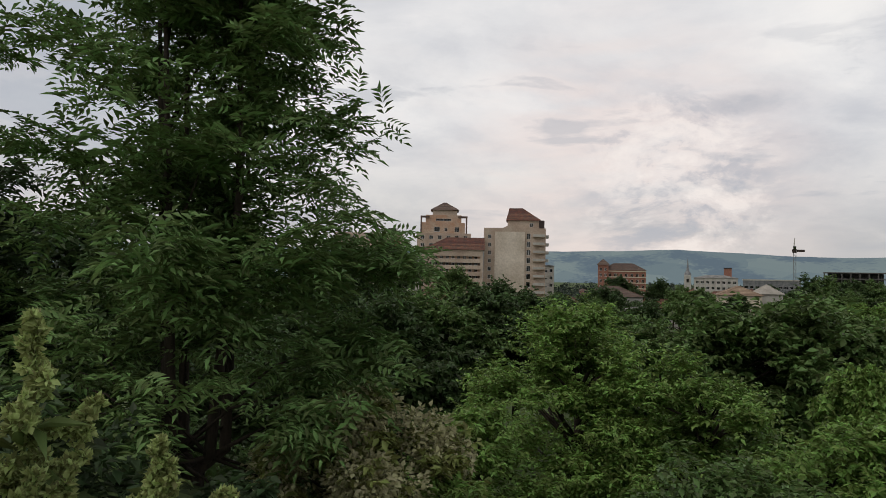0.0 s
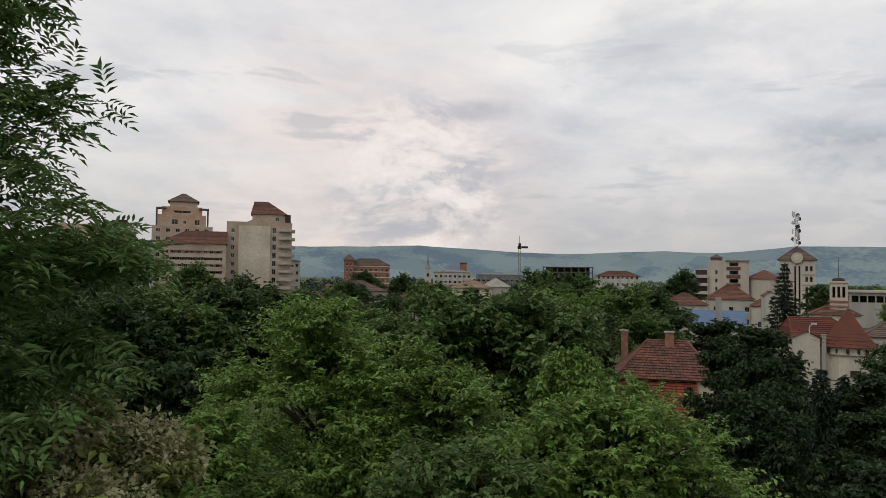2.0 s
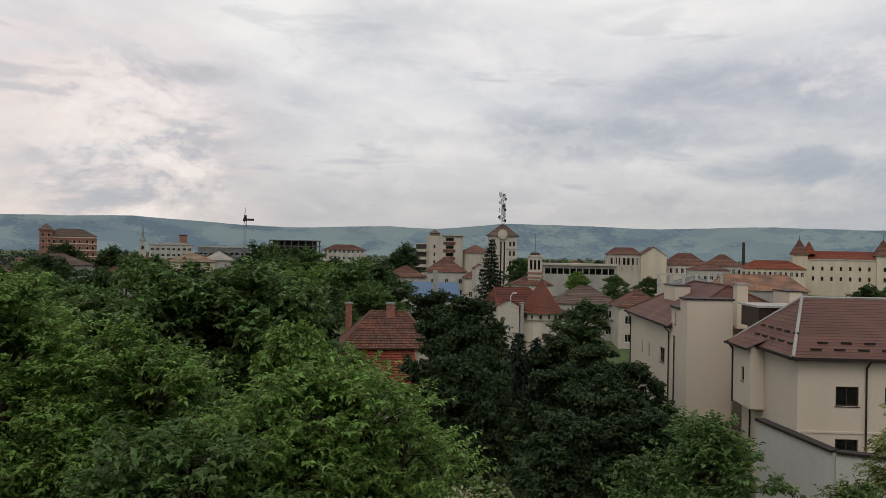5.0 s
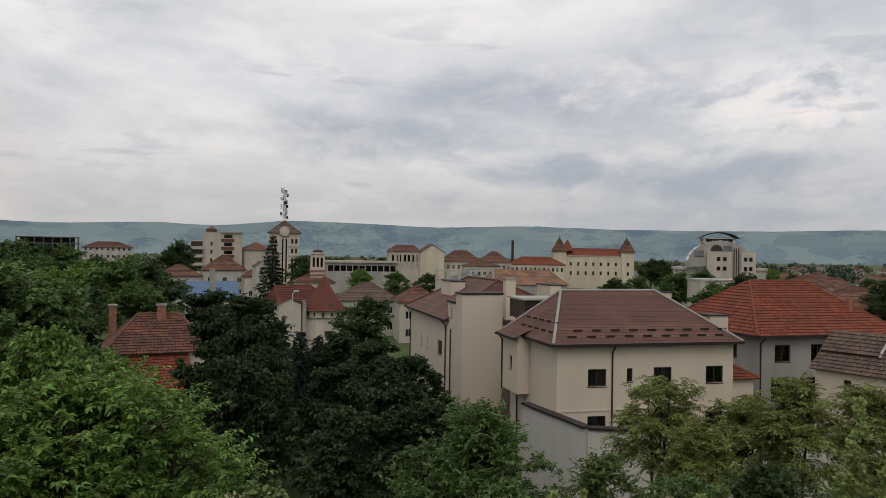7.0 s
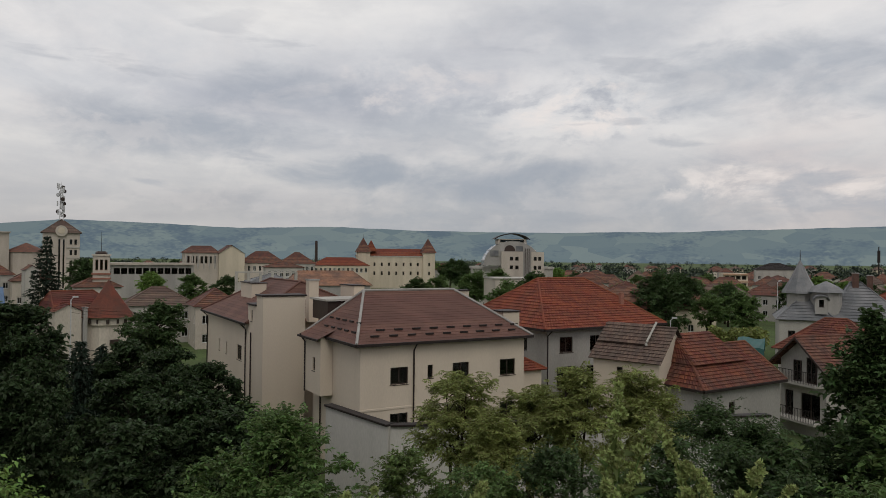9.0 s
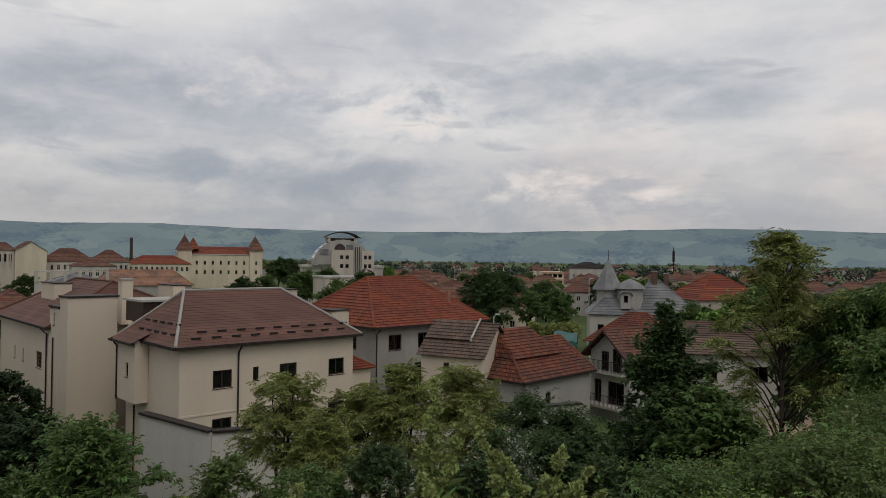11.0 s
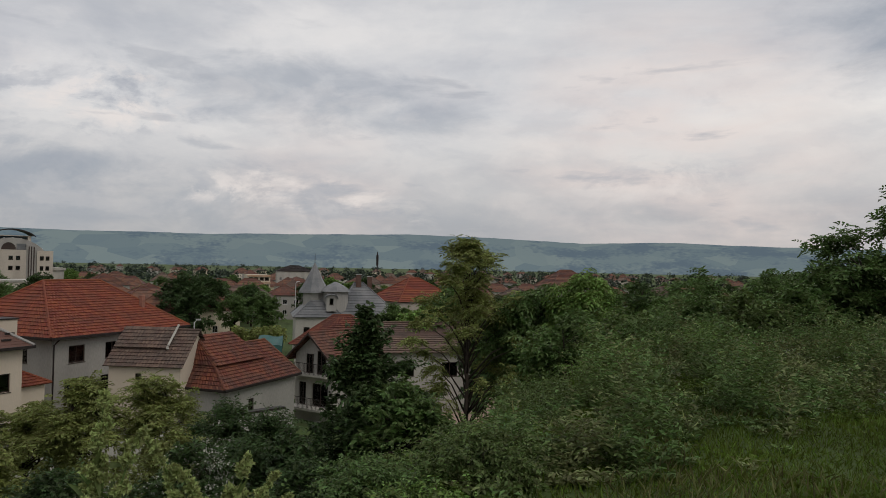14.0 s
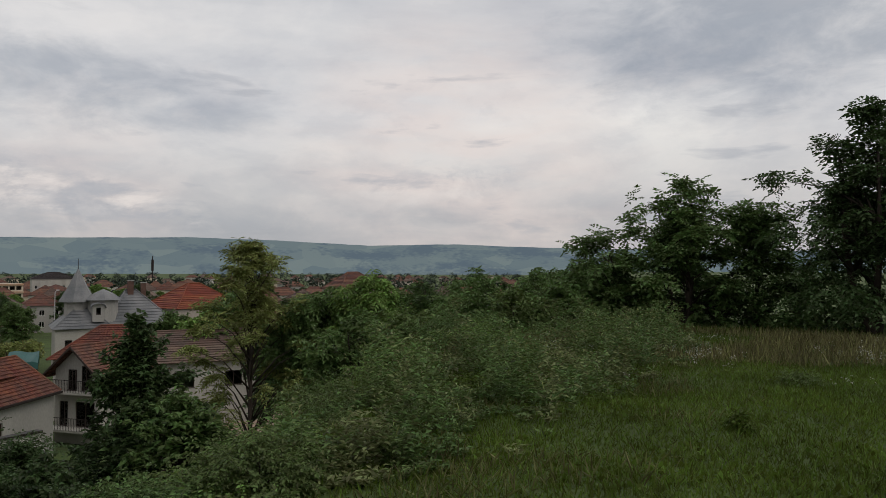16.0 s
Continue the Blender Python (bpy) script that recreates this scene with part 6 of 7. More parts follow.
def slope_vegetation():
    bank_tree("ash_tree", -18.6, 10.0, 36.0, 2.75, 13.0, L_ASH, "tall many-stemmed ash tree in dense dark green leaf", 11, leaves=8600, size=0.34, clumps=190, clump_r=0.62, pinnate=5, ratio=0.32, stems=5, trunk_r=0.1, shape=0.26, hollow=0.45, droop=0.1)
    # this ash takes the leaf colour darkened to stand for shade
    bank_tree("ash_tree", -35.5, 12.5, 9.5, 1.9, 7.5, L_SHADED, "dark ash tree crowding the taller one", 31, leaves=5000, size=0.34, clumps=110, clump_r=0.7, pinnate=4, ratio=0.36, stems=3, trunk_r=0.12)
    bank_tree("walnut_tree", -27.0, 19.0, 4.0, 4.0, 8.5, L_DARK, "dark spreading tree at the foot of the bank", 32, leaves=24000, size=0.24, clumps=120, clump_r=0.9)
    bank_tree("walnut_tree", -12.0, 22.0, -2.5, 4.0, 8.0, L_DARK, "dark spreading tree behind the ash", 33, leaves=24000, size=0.24, clumps=120, clump_r=0.9)
    bank_tree("elder_shrub", -6.0, 9.5, -8.2, 1.6, 3.1, L_LOCUST, "grey-green shrub hung with tan seed clusters", 34, leaves=9000, size=0.13, clumps=90, clump_r=0.4, stems=5, trunk_r=0.05, extra=(L_TAN, 22000, 0.075, "seed_panicle"), category="shrub")
    bank_tree("shrub", 0.5, 9.0, -15.2, 1.15, 2.0, L_FRESH, "low bright green shrub on the bank", 35, leaves=8000, size=0.11, clumps=60, clump_r=0.35, stems=4, trunk_r=0.04, category="shrub")
    bank_tree("maple_tree", 10.6, 20.0, -2.0, 3.7, 7.6, L_FRESH, "broad fresh green tree below the bank", 12, leaves=58000, size=0.145, clumps=105, clump_r=0.78, trunk_r=0.2)
    bank_tree("maple_tree", 20.0, 18.5, -4.6, 2.4, 6.0, L_FRESH, "rounded fresh green tree below the bank", 36, leaves=32000, size=0.135, clumps=70, clump_r=0.66)
    bank_tree("maple_tree", 3.0, 16.0, -9.0, 2.0, 5.0, L_FRESH, "fresh green shrub tree under the larger crown", 37, leaves=16000, size=0.15, clumps=90, clump_r=0.55)
    bank_tree("maple_tree", 30.0, 13.0, -8.6, 1.9, 4.2, L_FRESH, "young bright green tree on the bank", 13, leaves=26000, size=0.11, clumps=75, clump_r=0.5, stems=3, trunk_r=0.09)
    bank_tree("maple_tree", 34.6, 13.4, -8.0, 1.9, 4.6, L_FRESH, "young bright green tree in full leaf", 43, leaves=24000, size=0.11, clumps=80, clump_r=0.5, stems=3, trunk_r=0.09)
    bank_tree("maple_tree", 38.0, 14.0, -9.4, 1.7, 4.2, L_FRESH, "young bright green tree with loose shoots", 38, leaves=21000, size=0.11, clumps=65, clump_r=0.5, stems=3, trunk_r=0.09)
    bank_tree("maple_tree", 22.5, 11.5, -12.5, 1.9, 3.4, L_MID, "low green tree on the bank", 39, leaves=14000, size=0.13, clumps=90, clump_r=0.45, stems=3, trunk_r=0.08)
    # undergrowth whose leaf colour is darkened to stand for shade under the ash
    for az, d, el, rx, seed in ((-31.0, 6.0, -9.5, 1.3, 171), (-23.5, 6.5, -13.5, 1.2, 172), (-16.5, 7.0, -15.5, 1.1, 173), (-38.0, 5.0, -6.0, 1.2, 174)):
        bank_tree("shrub", az, d, el, rx, 2.2, L_SHADED, "dark leafy undergrowth beneath the ash", seed, leaves=8000, size=0.12, clumps=60, clump_r=0.4, stems=4, trunk_r=0.014, category="shrub")
    bank_tree("maple_tree", 61.5, 22.0, -11.2, 2.6, 6.5, L_MID, "bushy green tree below the bank", 40, leaves=26000, size=0.16, clumps=150, clump_r=0.55)
    bank_tree("maple_tree", 64.0, 17.5, -16.4, 1.3, 3.6, L_MID, "small green shrub tree on the bank", 41, leaves=9000, size=0.13, clumps=60, clump_r=0.45, stems=3, trunk_r=0.06)
    bank_tree("elder_shrub", 46.5, 9.0, -17.6, 0.8, 1.6, L_WEED, "shrub with creamy blossom on the bank", 42, leaves=3600, size=0.12, clumps=40, clump_r=0.3, stems=4, trunk_r=0.03, extra=(L_TAN, 3000, 0.05, "blossom"), category="shrub")
    for az, d, el, rx, seed in ((75.6, 30.0, -8.8, 2.0, 43), (81.5, 31.0, -9.6, 1.8, 44), (85.0, 29.0, -8.3, 1.9, 45), (89.6, 30.5, -8.4, 1.9, 46), (79.0, 27.0, -12.0, 1.6, 47)):
        bank_tree("locust_tree", az, d, el, rx, 3.8, L_LOCUST, "slender locust tree with loose yellow-green foliage", seed, leaves=2200, size=0.3, clumps=64, clump_r=0.5, pinnate=4, ratio=0.5, stems=3, trunk_r=0.07, hollow=0.25)
    for az, d, el, rx, m, seed in ((72.0, 24.0, -14.6, 1.7, L_WEED, 48), (78.0, 22.5, -15.6, 1.7, L_MID, 49), (84.0, 23.0, -14.2, 1.8, L_DARK, 50), (88.5, 19.5, -15.6, 1.5, L_DARK, 51), (97.0, 22.0, -12.2, 1.7, L_DARK, 53), (99.8, 17.0, -14.8, 1.3, L_DARK, 54), (101.6, 14.0, -17.6, 1.3, L_DARK, 62)):
        bank_tree("shrub", az, d, el, rx, 3.6, m, "tangled green shrub on the bank", seed, leaves=10000, size=0.13, clumps=70, clump_r=0.5, stems=4, trunk_r=0.02, category="shrub")
    for az, d, el, rx, m, seed in ((94.8, 27.0, -10.2, 1.9, L_DARK, 181), (91.0, 26.0, -11.6, 1.7, L_LOCUST, 182), (98.0, 26.5, -11.0, 1.7, L_DARK, 183), (101.4, 23.5, -12.8, 1.8, L_DARK, 184), (109.6, 22.0, -11.6, 1.5, L_DARK, 185), (111.5, 20.0, -12.0, 1.4, L_DARK, 186), (117.5, 23.0, -9.3, 1.3, L_MID, 187)):
        bank_tree("shrub", az, d, el, rx, 4.2, m, "leafy shrub crowding the bank", seed, leaves=15000, size=0.115, clumps=60, clump_r=0.55, stems=4, trunk_r=0.025, category="shrub")
    for i in range(22):
        az = 101 + i * 1.55 + 0.6 * math.sin(i * 2.3)
        d = 2.3 / math.cos(radians(min(az, 128) - 45)) * (1.0 + 0.16 * math.sin(i * 1.7)) if az < 128 else 17.0 + 1.5 * math.sin(i * 1.9)
        r = (0.42 + 0.2 * math.sin(i * 3.1) ** 2) * (1 + d / 14)
        z = gz(az, d)
        tree("weed_clump", az, d, z - 0.05, z + (0.20 + 0.12 * math.sin(i * 2.7)) * (1 + d / 14), r, (0.42 + 0.1 * math.sin(i)) * (1 + d / 14), (L_WEED, L_MID, L_WEED, L_FRESH)[i % 4], "leafy grey-green weed clump on the meadow's edge", 220 + i, leaves=6500, size=0.036, clumps=44, clump_r=0.17 * (1 + d / 14), stems=3, trunk_r=0.006, hollow=0.3, group="weed clumps", category="weed")
    for i in range(16):
        az, d = 121 + 2.9 * i + 3 * math.sin(i * 4.1), 8.5 + 4.0 * math.sin(i * 2.2)
        z, r = gz(az, d), 0.30 + 0.16 * math.sin(i * 1.7)
        tree("weed_clump", az, d, z - 0.05, z + 0.15 + 0.06 * math.sin(i * 3.3), r, 0.26, (L_WEED, L_GRASS, L_SAGE)[i % 3], "low leafy weed tuft in the meadow", 270 + i, leaves=2200, size=0.035, clumps=22, clump_r=0.12, stems=3, trunk_r=0.004, hollow=0.3, group="weed clumps", category="weed")
    bank_tree("elder_shrub", 92.6, 20.0, -13.0, 1.5, 3.2, L_DARK, "elder shrub with flat white blossoms", 52, leaves=8000, size=0.15, clumps=80, clump_r=0.45, stems=4, trunk_r=0.05, extra=(L_WHITE, 5000, 0.055, "blossom"), category="shrub")
    bank_tree("oak_tree", 105.1, 21.0, -3.0, 2.5, 7.8, L_DARK, "dark green tree with a pointed crown", 15, leaves=30000, size=0.17, clumps=200, clump_r=0.42, shape=0.88, hollow=0.2)
    bank_tree("oak_tree", 108.0, 19.0, -9.0, 1.5, 3.2, L_MID, "spreading green branches of a lower tree", 55, leaves=9000, size=0.17, clumps=80, clump_r=0.5)
    bank_tree("acacia_tree", 112.9, 25.0, 3.7, 2.35, 9.0, L_LOCUST, "slender upright acacia with thin drooping leaves", 23, leaves=3000, size=0.26, clumps=66, clump_r=0.42, pinnate=4, ratio=0.5, stems=1, trunk_r=0.12, hollow=0.38, shape=0.4, droop=0.4)
    bank_tree("acacia_tree", 118.6, 26.0, -0.6, 2.1, 5.0, L_MID, "acacia with hanging green foliage", 56, leaves=3000, size=0.3, clumps=90, clump_r=0.5, pinnate=4, ratio=0.5, trunk_r=0.09, droop=0.8)
    bank_tree("acacia_tree", 122.4, 25.0, 0.2, 1.9, 4.8, L_FRESH, "pale green acacia with hanging foliage", 57, leaves=3000, size=0.3, clumps=90, clump_r=0.48, pinnate=4, ratio=0.5, trunk_r=0.09, droop=0.8, shape=0.4)
    bank_tree("sapling", 126.1, 24.0, -0.4, 0.55, 2.2, L_DARK, "thin sapling with a dark leaf tuft", 58, leaves=160, size=0.26, clumps=14, clump_r=0.22, pinnate=3, trunk_r=0.04, hollow=0.0)
    for az, d, el, rx, seed, m in ((126.5, 25.0, -1.0, 1.6, 59, L_MID), (130.5, 24.0, 0.5, 1.8, 60, L_MID), (134.5, 22.0, 0.2, 1.6, 61, L_MID), (129.0, 19.0, -3.6, 1.3, 63, L_WEED)):
        bank_tree("shrub", az, d, el, rx, 3.4, m, "leafy green shrub along the meadow's edge", seed, leaves=2000, size=0.24, clumps=70, clump_r=0.45, pinnate=3, ratio=0.5, stems=4, trunk_r=0.05, category="shrub")
    for az, d, el, rx, seed, m in ((121.0, 18.0, -2.8, 1.2, 261, L_MID), (125.0, 17.0, -3.2, 1.1, 262, L_WEED), (129.5, 18.0, -1.6, 1.3, 263, L_MID), (133.0, 18.5, -1.2, 1.3, 264, L_WEED), (136.6, 19.0, -0.9, 1.2, 265, L_MID)):
        bank_tree("shrub", az, d, el, rx, 2.6, m, "leafy green shrub on the brow of the bank", seed, leaves=7000, size=0.12, clumps=60, clump_r=0.42, stems=4, trunk_r=0.03, category="shrub")
    bank_tree("walnut_tree", 139.4, 23.0, 3.0, 2.0, 4.0, L_MID, "dark open-crowned tree on the meadow's edge", 64, leaves=2300, size=0.30, clumps=52, clump_r=0.42, pinnate=3, ratio=0.55, stems=2, trunk_r=0.08, hollow=0.1)
    bank_tree("walnut_tree", 145.4, 23.5, 7.2, 2.3, 5.6, L_MID, "dark open-crowned tree with gaps of sky", 16, leaves=3300, size=0.32, clumps=84, clump_r=0.48, pinnate=3, ratio=0.55, stems=3, trunk_r=0.1, hollow=0.1, shape=0.3)
    bank_tree("walnut_tree", 150.6, 24.0, 5.6, 1.1, 3.6, L_MID, "small dark tree between two larger ones", 65, leaves=1300, size=0.32, clumps=40, clump_r=0.42, pinnate=3, ratio=0.55, trunk_r=0.08, hollow=0.1)
    bank_tree("walnut_tree", 157.6, 23.0, 11.2, 2.7, 6.4, L_DARK, "tall dark tree at the meadow's edge", 17, leaves=5200, size=0.30, clumps=110, clump_r=0.55, pinnate=3, ratio=0.55, stems=3, trunk_r=0.13, hollow=0.15, shape=0.35)
    bank_tree("walnut_tree", 166.0, 24.0, 12.0, 2.6, 6.8, L_DARK, "tall dark tree closing the meadow", 66, leaves=4200, size=0.32, clumps=90, clump_r=0.6, pinnate=3, ratio=0.55, stems=2, trunk_r=0.14)
    for az, d, el, rx, seed in ((138.0, 22.5, -0.4, 1.6, 67), (142.5, 23.0, -0.6, 1.7, 68), (148.0, 24.0, -0.2, 1.8, 69), (153.5, 24.5, 0.2, 1.8, 70)):
        bank_tree("shrub", az, d, el, rx, 2.6, L_MID, "leafy undergrowth beneath the trees", seed, leaves=4500, size=0.16, clumps=70, clump_r=0.5, stems=4, trunk_r=0.05, category="shrub")


slope_vegetation()


# ---- trees of the town ----
def town_trees():
    protos = []
    # the last kind has garden shade put into its leaf colour
    for i, (m, nm, lab) in enumerate(((L_MID, "broadleaf_tree", "round mid-green garden tree"), (L_DARK, "broadleaf_tree", "dark green broadleaf tree"), (L_FRESH, "broadleaf_tree", "lighter green garden tree"), (L_DARK, "broadleaf_tree", "tall dark broadleaf tree"), (L_SHADED, "broadleaf_tree", "deep green plum tree in a shaded garden"))):
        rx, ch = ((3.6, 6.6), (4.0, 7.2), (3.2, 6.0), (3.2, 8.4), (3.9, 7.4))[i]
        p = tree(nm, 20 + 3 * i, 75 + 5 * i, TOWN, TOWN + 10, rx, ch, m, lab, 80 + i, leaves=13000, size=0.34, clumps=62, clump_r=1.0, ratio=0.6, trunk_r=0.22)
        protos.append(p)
    rng = random.Random(5)

    def put(k, az, d, top_el, turn=None, wide=1.0):
        H = E_EYE + d * math.tan(radians(top_el)) - TOWN
        copy_tree(protos[k], az, d, TOWN, rng.uniform(0, 360) if turn is None else turn, H / 10.0, wide=wide)

    for k, az, d, el in (
            (3, -4.0, 50, -1.6), (1, 2.0, 62, -0.7), (1, 6.0, 66, -0.9), (3, 4.0, 100, -0.2), (1, 9.5, 75, -1.6), (0, 12.5, 68, -2.0), (1, -9.0, 60, 0.4), (3, -14, 66, 0.8), (1, -20, 58, 0.2),
            (3, 16.0, 90, -1.7), (0, 18.8, 100, -1.2), (0, 22.0, 47, -1.7), (0, 25.6, 48, -1.2), (0, 28.6, 52, -1.8), (0, 15.0, 52, -3.2), (0, 18.6, 46, -3.4), (1, 27.5, 60, -1.4),
            (3, 27.0, 190, 0.55), (1, 14.0, 230, 0.3), (3, 16.6, 240, 0.1), (0, 18.2, 200, -0.5), (1, 24.6, 230, -0.2), (0, 29.5, 160, -0.6), (2, 32.3, 120, -0.8), (0, 34.4, 105, -0.9), (1, 36.8, 112, -0.8), (0, 35.8, 92, -2.6),
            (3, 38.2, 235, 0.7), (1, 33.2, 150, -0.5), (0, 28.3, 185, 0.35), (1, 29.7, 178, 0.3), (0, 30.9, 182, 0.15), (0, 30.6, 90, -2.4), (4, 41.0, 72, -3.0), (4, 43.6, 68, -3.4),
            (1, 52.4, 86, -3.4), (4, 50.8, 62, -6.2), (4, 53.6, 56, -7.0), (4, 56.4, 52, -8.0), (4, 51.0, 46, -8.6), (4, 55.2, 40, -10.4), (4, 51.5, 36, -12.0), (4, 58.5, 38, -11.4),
            (1, -3.0, 52, -1.8), (0, -0.6, 56, -1.5),
            (2, 52.0, 190, -1.2), (0, 54.8, 180, -1.5), (1, 57.2, 190, -1.5), (1, 47.6, 220, -0.3), (1, 74.6, 290, -0.1), (3, 75.6, 300, -0.2), (1, 81.3, 140, -1.0), (0, 79.6, 110, -1.9), (2, 83.0, 250, -0.7), (1, 72.0, 170, -1.6), (0, 73.6, 200, -1.5),
            (0, 94.4, 135, -2.6), (0, 96.6, 128, -2.4), (1, 93.4, 150, -1.6), (3, 95.6, 170, -1.8), (0, 107.0, 92, -3.2), (1, 110.4, 85, -3.0), (1, 113.4, 105, -2.2), (0, 117.5, 100, -2.0), (1, 120.4, 95, -2.2), (0, 123.6, 120, -1.6), (1, 126.5, 110, -1.8), (1, 115.0, 60, -4.4), (0, 119.0, 56, -4.4), (1, 122.5, 60, -3.8), (1, 126.0, 62, -3.2), (0, 130.0, 70, -2.4)):
        put(k, az, d, el)
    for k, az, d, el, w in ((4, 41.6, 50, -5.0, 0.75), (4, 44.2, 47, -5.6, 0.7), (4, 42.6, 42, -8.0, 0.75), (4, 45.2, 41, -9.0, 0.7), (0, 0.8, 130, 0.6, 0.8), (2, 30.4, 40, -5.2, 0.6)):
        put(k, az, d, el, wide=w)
    put(3, -4.7, 70, 2.5, wide=0.6)
    put(1, -8.5, 64, 1.2, wide=0.8)
    put(3, 90.4, 138, -0.8)
    put(3, 92.0, 142, -1.0)
    put(3, 91.2, 134, -1.0)
    for az0, az1, d0, d1, n, e0, e1 in ((8, 38, 130, 420, 60, -1.6, -0.5), (48, 76, 330, 700, 30, -0.7, -0.3), (76, 137, 170, 420, 100, -2.0, -0.9), (107, 137, 75, 170, 36, -3.2, -1.8)):
        for i in range(n):
            put(rng.randrange(4), rng.uniform(az0, az1), rng.uniform(d0, d1), rng.uniform(e0, e1))
    for o in bpy.data.objects:
        if o.name.startswith("broadleaf_tree") and not o.parent:
            tagged(o, group="trees of the town")


town_trees()


def fir_tree(az, d, top_el, r, label, seed, n=26):
    rng = np.random.default_rng(seed)
    e = new("fir_tree")
    e.location = at(az, d, TOWN)
    H = E_EYE + d * math.tan(radians(top_el)) - TOWN
    t = MB()
    t.tube([(0, 0, -0.3), (0.05, 0, H * 0.5), (0, 0, H)], [0.28, 0.17, 0.03], 8)
    P, A, S = [], [], []
    for i in range(n):
        f = i / (n - 1)
        z = H * (0.16 + 0.82 * f)
        rr = r * (1 - f) ** 0.8 + 0.15
        for k in range(7):
            a = 6.28 * k / 7 + i * 0.9 + rng.normal() * 0.2
            ln = rr * (0.65 + 0.5 * rng.random())
            tip = Vector((math.cos(a) * ln, math.sin(a) * ln, z - 0.22 * ln + 0.1))
            t.tube([(0, 0, z), tip], [0.05, 0.015], 4)
            m = max(8, int(ln * 30))
            s = rng.random(m) ** 0.7
            p = np.array([[0, 0, z]]) + s[:, None] * (np.array(tip) - np.array([0, 0, z]))
            P.append(p + rng.normal(size=(m, 3)) * 0.08)
            A.append(unit(np.array([[math.cos(a), math.sin(a), -0.55]]) + rng.normal(size=(m, 3)) * 0.65))
            S.append(0.25 + 0.25 * rng.random(m))
    part("trunk", t, M_BARK, e, smooth=True)
    P, A, S = np.concatenate(P), np.concatenate(A), np.concatenate(S)
    part("needles", leaf_mesh("needles", P, A, unit(rng.normal(size=P.shape) * 0.5 + [0, 0, 1]), S * 1.2, S * 0.3), L_FIR, e)
    tagged(e, label, "tree")


fir_tree(45.3, 112, 1.25, 3.4, "tall dark fir with layered drooping branches", 91)
fir_tree(47.6, 60, -6.2, 1.6, "small dark conifer beside the lawn", 92, 18)
fir_tree(49.0, 62, -6.6, 1.5, "small dark conifer in the garden", 93, 18)


def far_woods():
    rng = np.random.default_rng(77)
    n = 1300
    az = rng.uniform(0, 150, n)
    d = rng.choice([430, 500, 580, 660, 740, 820, 950, 1100, 1300, 1500, 1750, 2100], n) + rng.normal(size=n) * 25
    c = np.stack([d * np.sin(np.radians(az)), d * np.cos(np.radians(az)), TOWN + 2.5 + rng.random(n) * 3], 1)
    me = scatter_leaves("far_woods", rng, c, 3.5 + 3.5 * rng.random(n), 90000, 1.7, 0.8, 0.1)
    tagged(part("far_woods", me, L_FARWOOD), "distant dark lines of trees on the plain", "trees", kind="stuff")


far_woods()


# ---- the meadow ----
def on_meadow(rng, n, az0, az1, d0, d1, power=0.5):
    az = np.radians(rng.uniform(az0, az1, n))
    d = d0 + (d1 - d0) * rng.random(n) ** power
    x, y = d * np.sin(az), d * np.cos(az)
    z = np.array([ground_z(a, b) for a, b in zip(x, y)])
    return np.stack([x, y, z], 1)


def blades(name, rng, pos, h0, h1, width, m, label, lean=0.35):
    n = len(pos)
    axis = unit(rng.normal(size=(n, 3)) * lean + np.array([0, 0, 1.0]))
    nrm = unit(rng.normal(size=(n, 3)) + 0.01)
    ln = h0 + (h1 - h0) * rng.random(n)
    me = leaf_mesh(name, pos, axis, nrm, ln, np.full(n, width) * (0.6 + 0.8 * rng.random(n)), 0.1)
    return tagged(part(name, me, m), label, "grass", kind="stuff")


def patchy(pos, scale, thr, seed):
    keep = [noise.noise((p[0] * scale + seed, p[1] * scale, 0)) > thr for p in pos]
    return pos[np.array(keep)]


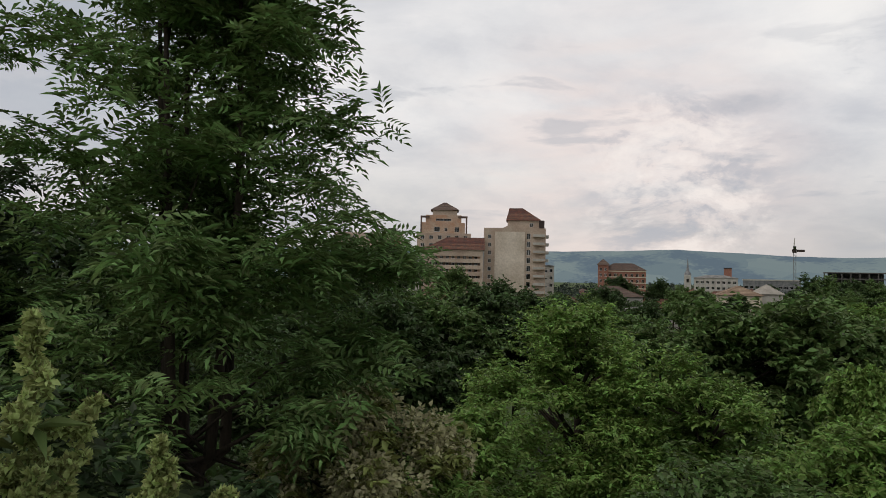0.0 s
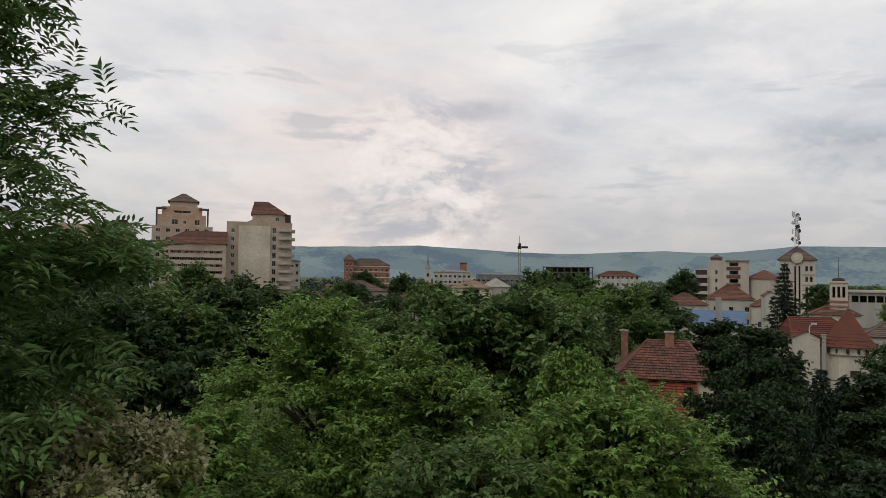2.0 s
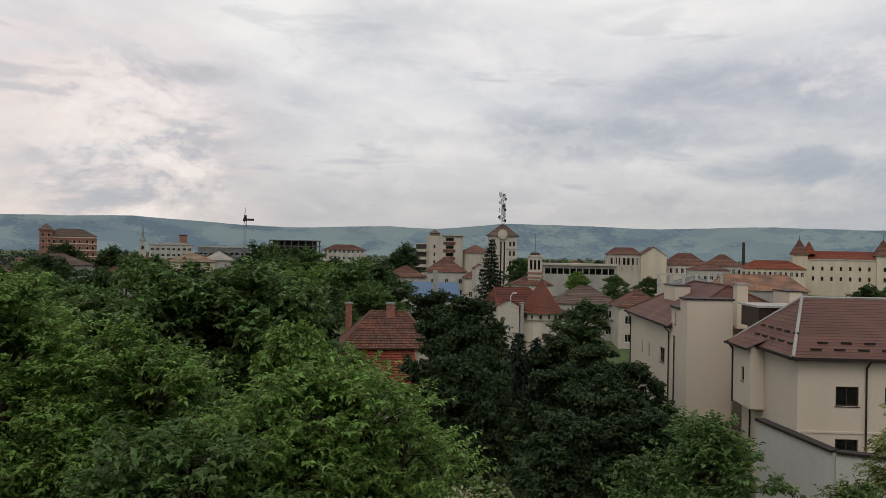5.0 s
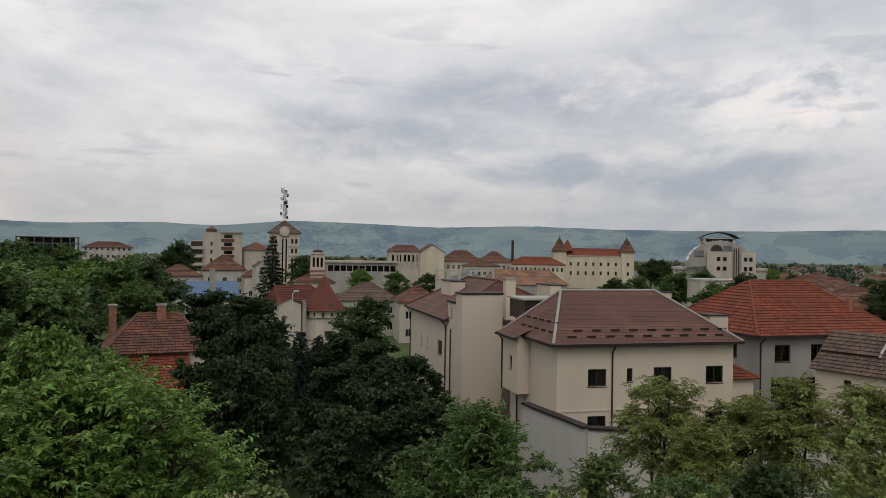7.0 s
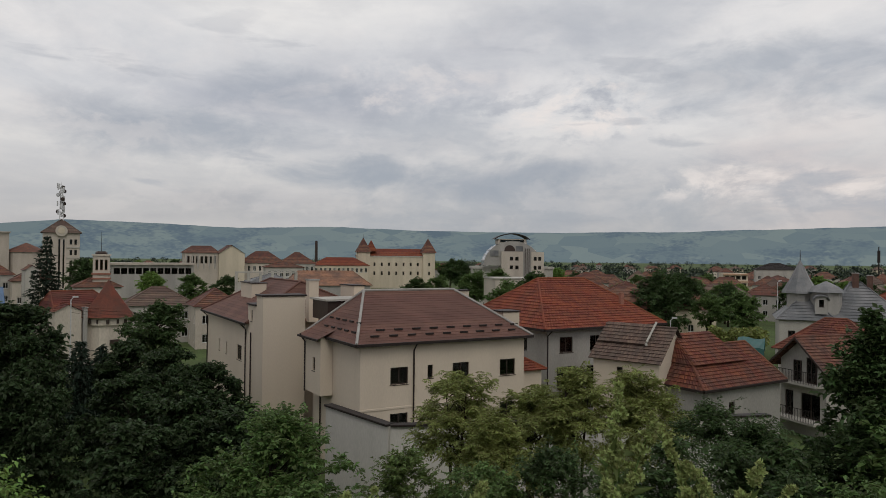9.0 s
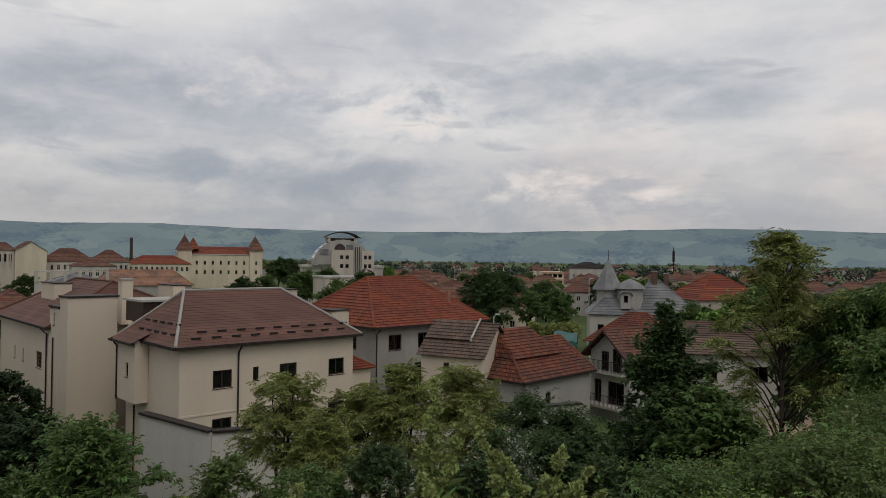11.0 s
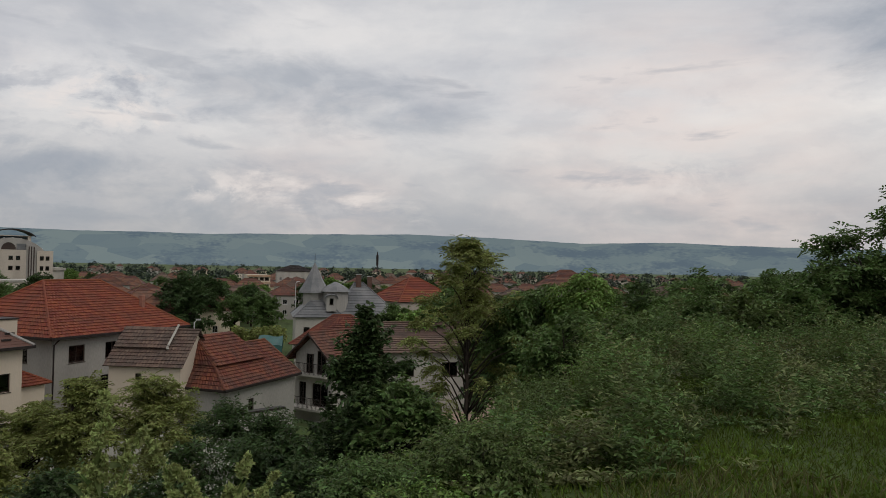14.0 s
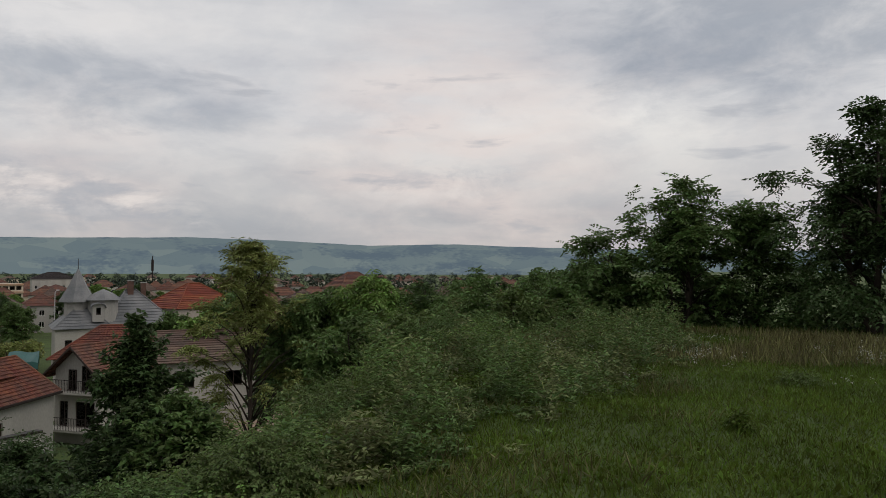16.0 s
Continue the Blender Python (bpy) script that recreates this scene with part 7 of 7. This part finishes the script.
def meadow():
    rng = np.random.default_rng(101)
    blades("meadow_grass", rng, on_meadow(rng, 90000, 104, 176, 3.0, 26, 0.62), 0.04, 0.13, 0.014, L_GRASS, "short bright green meadow grass", 0.6)
    blades("tall_grass", rng, patchy(on_meadow(rng, 60000, 96, 176, 3.2, 24, 0.6), 0.5, 0.08, 4), 0.06, 0.15, 0.010, L_GRASS, "taller tufts of green grass", 0.35)
    band = on_meadow(rng, 60000, 100, 172, 3.5, 22, 0.7)
    u = (band[:, 0] + band[:, 1]) * 0.7071
    line = 0.9 - np.clip((np.hypot(band[:, 0], band[:, 1]) - 5) * 0.42, 0, 5.0)
    band = band[np.abs(u - line - 0.3) < 0.4 + 1.5 * rng.random(len(u))]
    blades("dry_grass", rng, patchy(band, 0.6, 0.08, 9), 0.07, 0.22, 0.006, L_DRY, "dry tan seeding grass along the edge", 0.6)
    near = on_meadow(rng, 110000, 112, 176, 2.6, 15, 0.6)
    blades("near_grass", rng, near, 0.03, 0.085, 0.011, L_GRASS, "dense short green grass of the meadow", 0.8)
    far = on_meadow(rng, 22000, 124, 166, 14, 21, 0.8)
    blades("seeding_grass", rng, patchy(far, 0.35, -0.12, 21), 0.10, 0.34, 0.006, L_STRAW, "tall tan seeding grass before the trees", 0.3)
    clover = on_meadow(rng, 60000, 108, 176, 3.0, 20, 0.65)
    blades("clover", rng, patchy(clover, 0.9, 0.05, 17), 0.03, 0.08, 0.05, L_GRASS, "low broad-leaved meadow plants", 1.3)
    fl = patchy(on_meadow(rng, 340, 134, 172, 11, 18, 0.7), 0.4, 0.05, 3) + np.array([0, 0, 0.22])
    me = scatter_leaves("meadow_flower", rng, fl, np.full(len(fl), 0.07), len(fl) * 7, 0.022, 0.9, 0.0)
    tagged(part("meadow_flower", me, L_WHITE), "small white meadow flowers", "flowers", kind="stuff")


meadow()


def weed_thicket():
    """Waist-high weeds along the meadow's edge: stems with leaves in whorls."""
    rng = np.random.default_rng(131)
    p = on_meadow(rng, 9000, 99.5, 158, 4.4, 21, 0.8)
    u = (p[:, 0] + p[:, 1]) * 0.7071
    edge = 0.9 - np.clip((np.hypot(p[:, 0], p[:, 1]) - 5) * 0.42, 0, 5.0)
    p = p[(u > edge + rng.random(len(u)) * 1.2) & (u < 2.1 + 0.9 * rng.random(len(u)))]
    lump = np.array([noise.noise((q[0] * 0.95, q[1] * 0.95, 7)) + 0.5 * noise.noise((q[0] * 2.3, q[1] * 2.3, 3)) for q in p])
    p, lump = p[lump > -0.3], lump[lump > -0.3]
    h = 0.08 + 0.14 * rng.random(len(p)) + 1.7 * np.clip(lump, -0.05, 1)
    az = np.degrees(np.arctan2(p[:, 0], p[:, 1]))
    h = np.clip(h * np.clip((az - 98) / 26, 0.3, 1.0) * np.clip(np.hypot(p[:, 0], p[:, 1]) / 10, 0.55, 1.0), 0.06, 1.0)
    P, A, N_, S = [], [], [], []
    for k in range(34):
        t = (k + rng.random(len(p))) / 34
        ang = rng.random(len(p)) * 6.28
        d = np.stack([np.cos(ang), np.sin(ang), 0.25 + 0.4 * rng.random(len(p))], 1)
        P.append(p + np.stack([0.10 * t * np.cos(ang * 3), 0.10 * t * np.sin(ang * 3), h * t], 1))
        A.append(unit(d))
        N_.append(unit(rng.normal(size=(len(p), 3)) * 0.4 + [0, 0, 1]))
        S.append(0.04 + 0.06 * (1 - t * 0.6) * rng.random(len(p)))
    P, A, N_, S = (np.concatenate(q) for q in (P, A, N_, S))
    kind = np.array([noise.noise((q[0] * 1.3 + 40, q[1] * 1.3, 0)) for q in P]) + rng.normal(size=len(P)) * 0.10
    for sel, m, lab in ((kind < -0.08, L_MID, "knee-high leafy green weeds on the edge of the bank"), ((kind >= -0.08) & (kind < 0.16), L_WEED, "knee-high grey-green weeds on the edge of the bank"), (kind >= 0.16, L_SAGE, "pale sage-green weeds among darker ones on the bank")):
        me = leaf_mesh("weed_thicket", P[sel], A[sel], N_[sel], S[sel] * 1.3, S[sel] * 0.5)
        tagged(part("weed_thicket", me, m), lab, "weeds", kind="stuff")
    # thin arching seed heads above the leaves
    q = p[::9] + np.stack([np.zeros(len(p[::9])), np.zeros(len(p[::9])), h[::9] * 0.9], 1)
    blades("seed_head", rng, q, 0.06, 0.16, 0.010, L_PLUME, "thin pale seed heads over the weeds", 0.9)


weed_thicket()


def plume_weed(az, d, top_el, height, seed, bend, label):
    """A tall weed whose plumes are set with tiny pale green flowers and nod at the tip."""
    rng = np.random.default_rng(seed)
    e = new("plume_weed")
    top = E_EYE + d * math.tan(radians(top_el))
    e.location = at(az, d, gz(az, d))
    H = top - e.location.z
    st = MB()
    side = at(az + 90, 1.0)
    P, A, S, LP, LA, LS = [], [], [], [], [], []
    for k in range(2):
        off = (k - 0.5) * 0.16 + rng.normal() * 0.03
        hh = H * (1.0, 0.84)[k]
        b = 0.30 * bend * (0.6 + 0.8 * rng.random()) * (1 if k else 0.7)
        pts = []
        for i in range(9):
            t = i / 8
            pts.append(side * (off * t + b * max(t - 0.5, 0) ** 2 * 4 * height) + Vector((rng.normal() * 0.008, rng.normal() * 0.008, hh * t)))
        st.tube(pts, [0.012 * (1.1 - i / 9) for i in range(9)], 5)
        arr = np.array([tuple(q) for q in pts])
        # short racemes curving up and out, longest low on the plume
        for r in range(38):
            f = rng.random()
            t = 1 - f * height / max(H, height)
            i0 = min(int(t * 8), 7)
            root = arr[i0] + (arr[i0 + 1] - arr[i0]) * (t * 8 - i0)
            a = rng.random() * 6.28
            ln = (0.03 + 0.10 * min(1, f * 1.6)) * (0.6 + 0.6 * rng.random())
            n = int(20 + ln * 500)
            s_ = rng.random(n)
            out = np.array([math.cos(a), math.sin(a), 0.0])
            p = root + np.outer(s_ * ln * 0.62, out) + np.outer(ln * (1.1 * s_ - 0.75 * s_ ** 2), [0, 0, 1])
            d3 = unit(rng.normal(size=(n, 3)))
            P.append(p + d3 * (0.007 * (1.1 - 0.6 * s_) * rng.random(n) ** 0.5)[:, None])
            A.append(unit(d3 + [0, 0, 0.3]))
            S.append(0.010 + 0.012 * rng.random(n))
        m = 60
        t = rng.random(m) * max(0.3, 1 - height / H * 0.5)
        idx = np.clip(t * 8, 0, 7.999)
        lo = idx.astype(int)
        LP.append(arr[lo] + (arr[lo + 1] - arr[lo]) * (idx - lo)[:, None])
        LA.append(unit(rng.normal(size=(m, 3)) + [0, 0, 0.2]))
        LS.append(0.06 + 0.08 * rng.random(m))
    part("stem", st, L_WEED, e)
    P, A, S = np.concatenate(P), np.concatenate(A), np.concatenate(S)
    part("plume", leaf_mesh("plume", P, A, unit(rng.normal(size=P.shape) + 0.01), S * 1.6, S), L_PLUME, e, "pale green flower plume")
    LP, LA, LS = np.concatenate(LP), np.concatenate(LA), np.concatenate(LS)
    part("leaves", leaf_mesh("leaves", LP, LA, unit(rng.normal(size=LP.shape) * 0.5 + [0, 0, 1]), LS * 1.5, LS * 0.4), L_WEED, e)
    tagged(e, label, "weed", "plume weeds by the edge")


for az, d, el, h, seed, bend in ((-29.5, 2.3, -3.6, 0.55, 201, 0.35), (-32.5, 2.2, -9.0, 0.5, 202, 0.3), (-19.8, 2.6, -12.6, 0.34, 203, 0.6),
                                (69.5, 4.6, -17.6, 0.5, 204, 0.7), (74.0, 4.4, -17.2, 0.5, 205, -0.6), (81.0, 4.2, -16.6, 0.5, 206, 0.4), (90.3, 4.6, -8.9, 0.85, 207, 0.35),
                                (96.4, 4.4, -12.2, 0.7, 208, -0.9), (99.6, 4.8, -13.6, 0.5, 209, 0.8), (103.0, 5.0, -16.4, 0.5, 210, 0.5), (92.0, 4.2, -16.0, 0.4, 211, -0.5)):
    plume_weed(az, d, el, h, seed, bend, "tall weed with nodding pale green flower plumes")
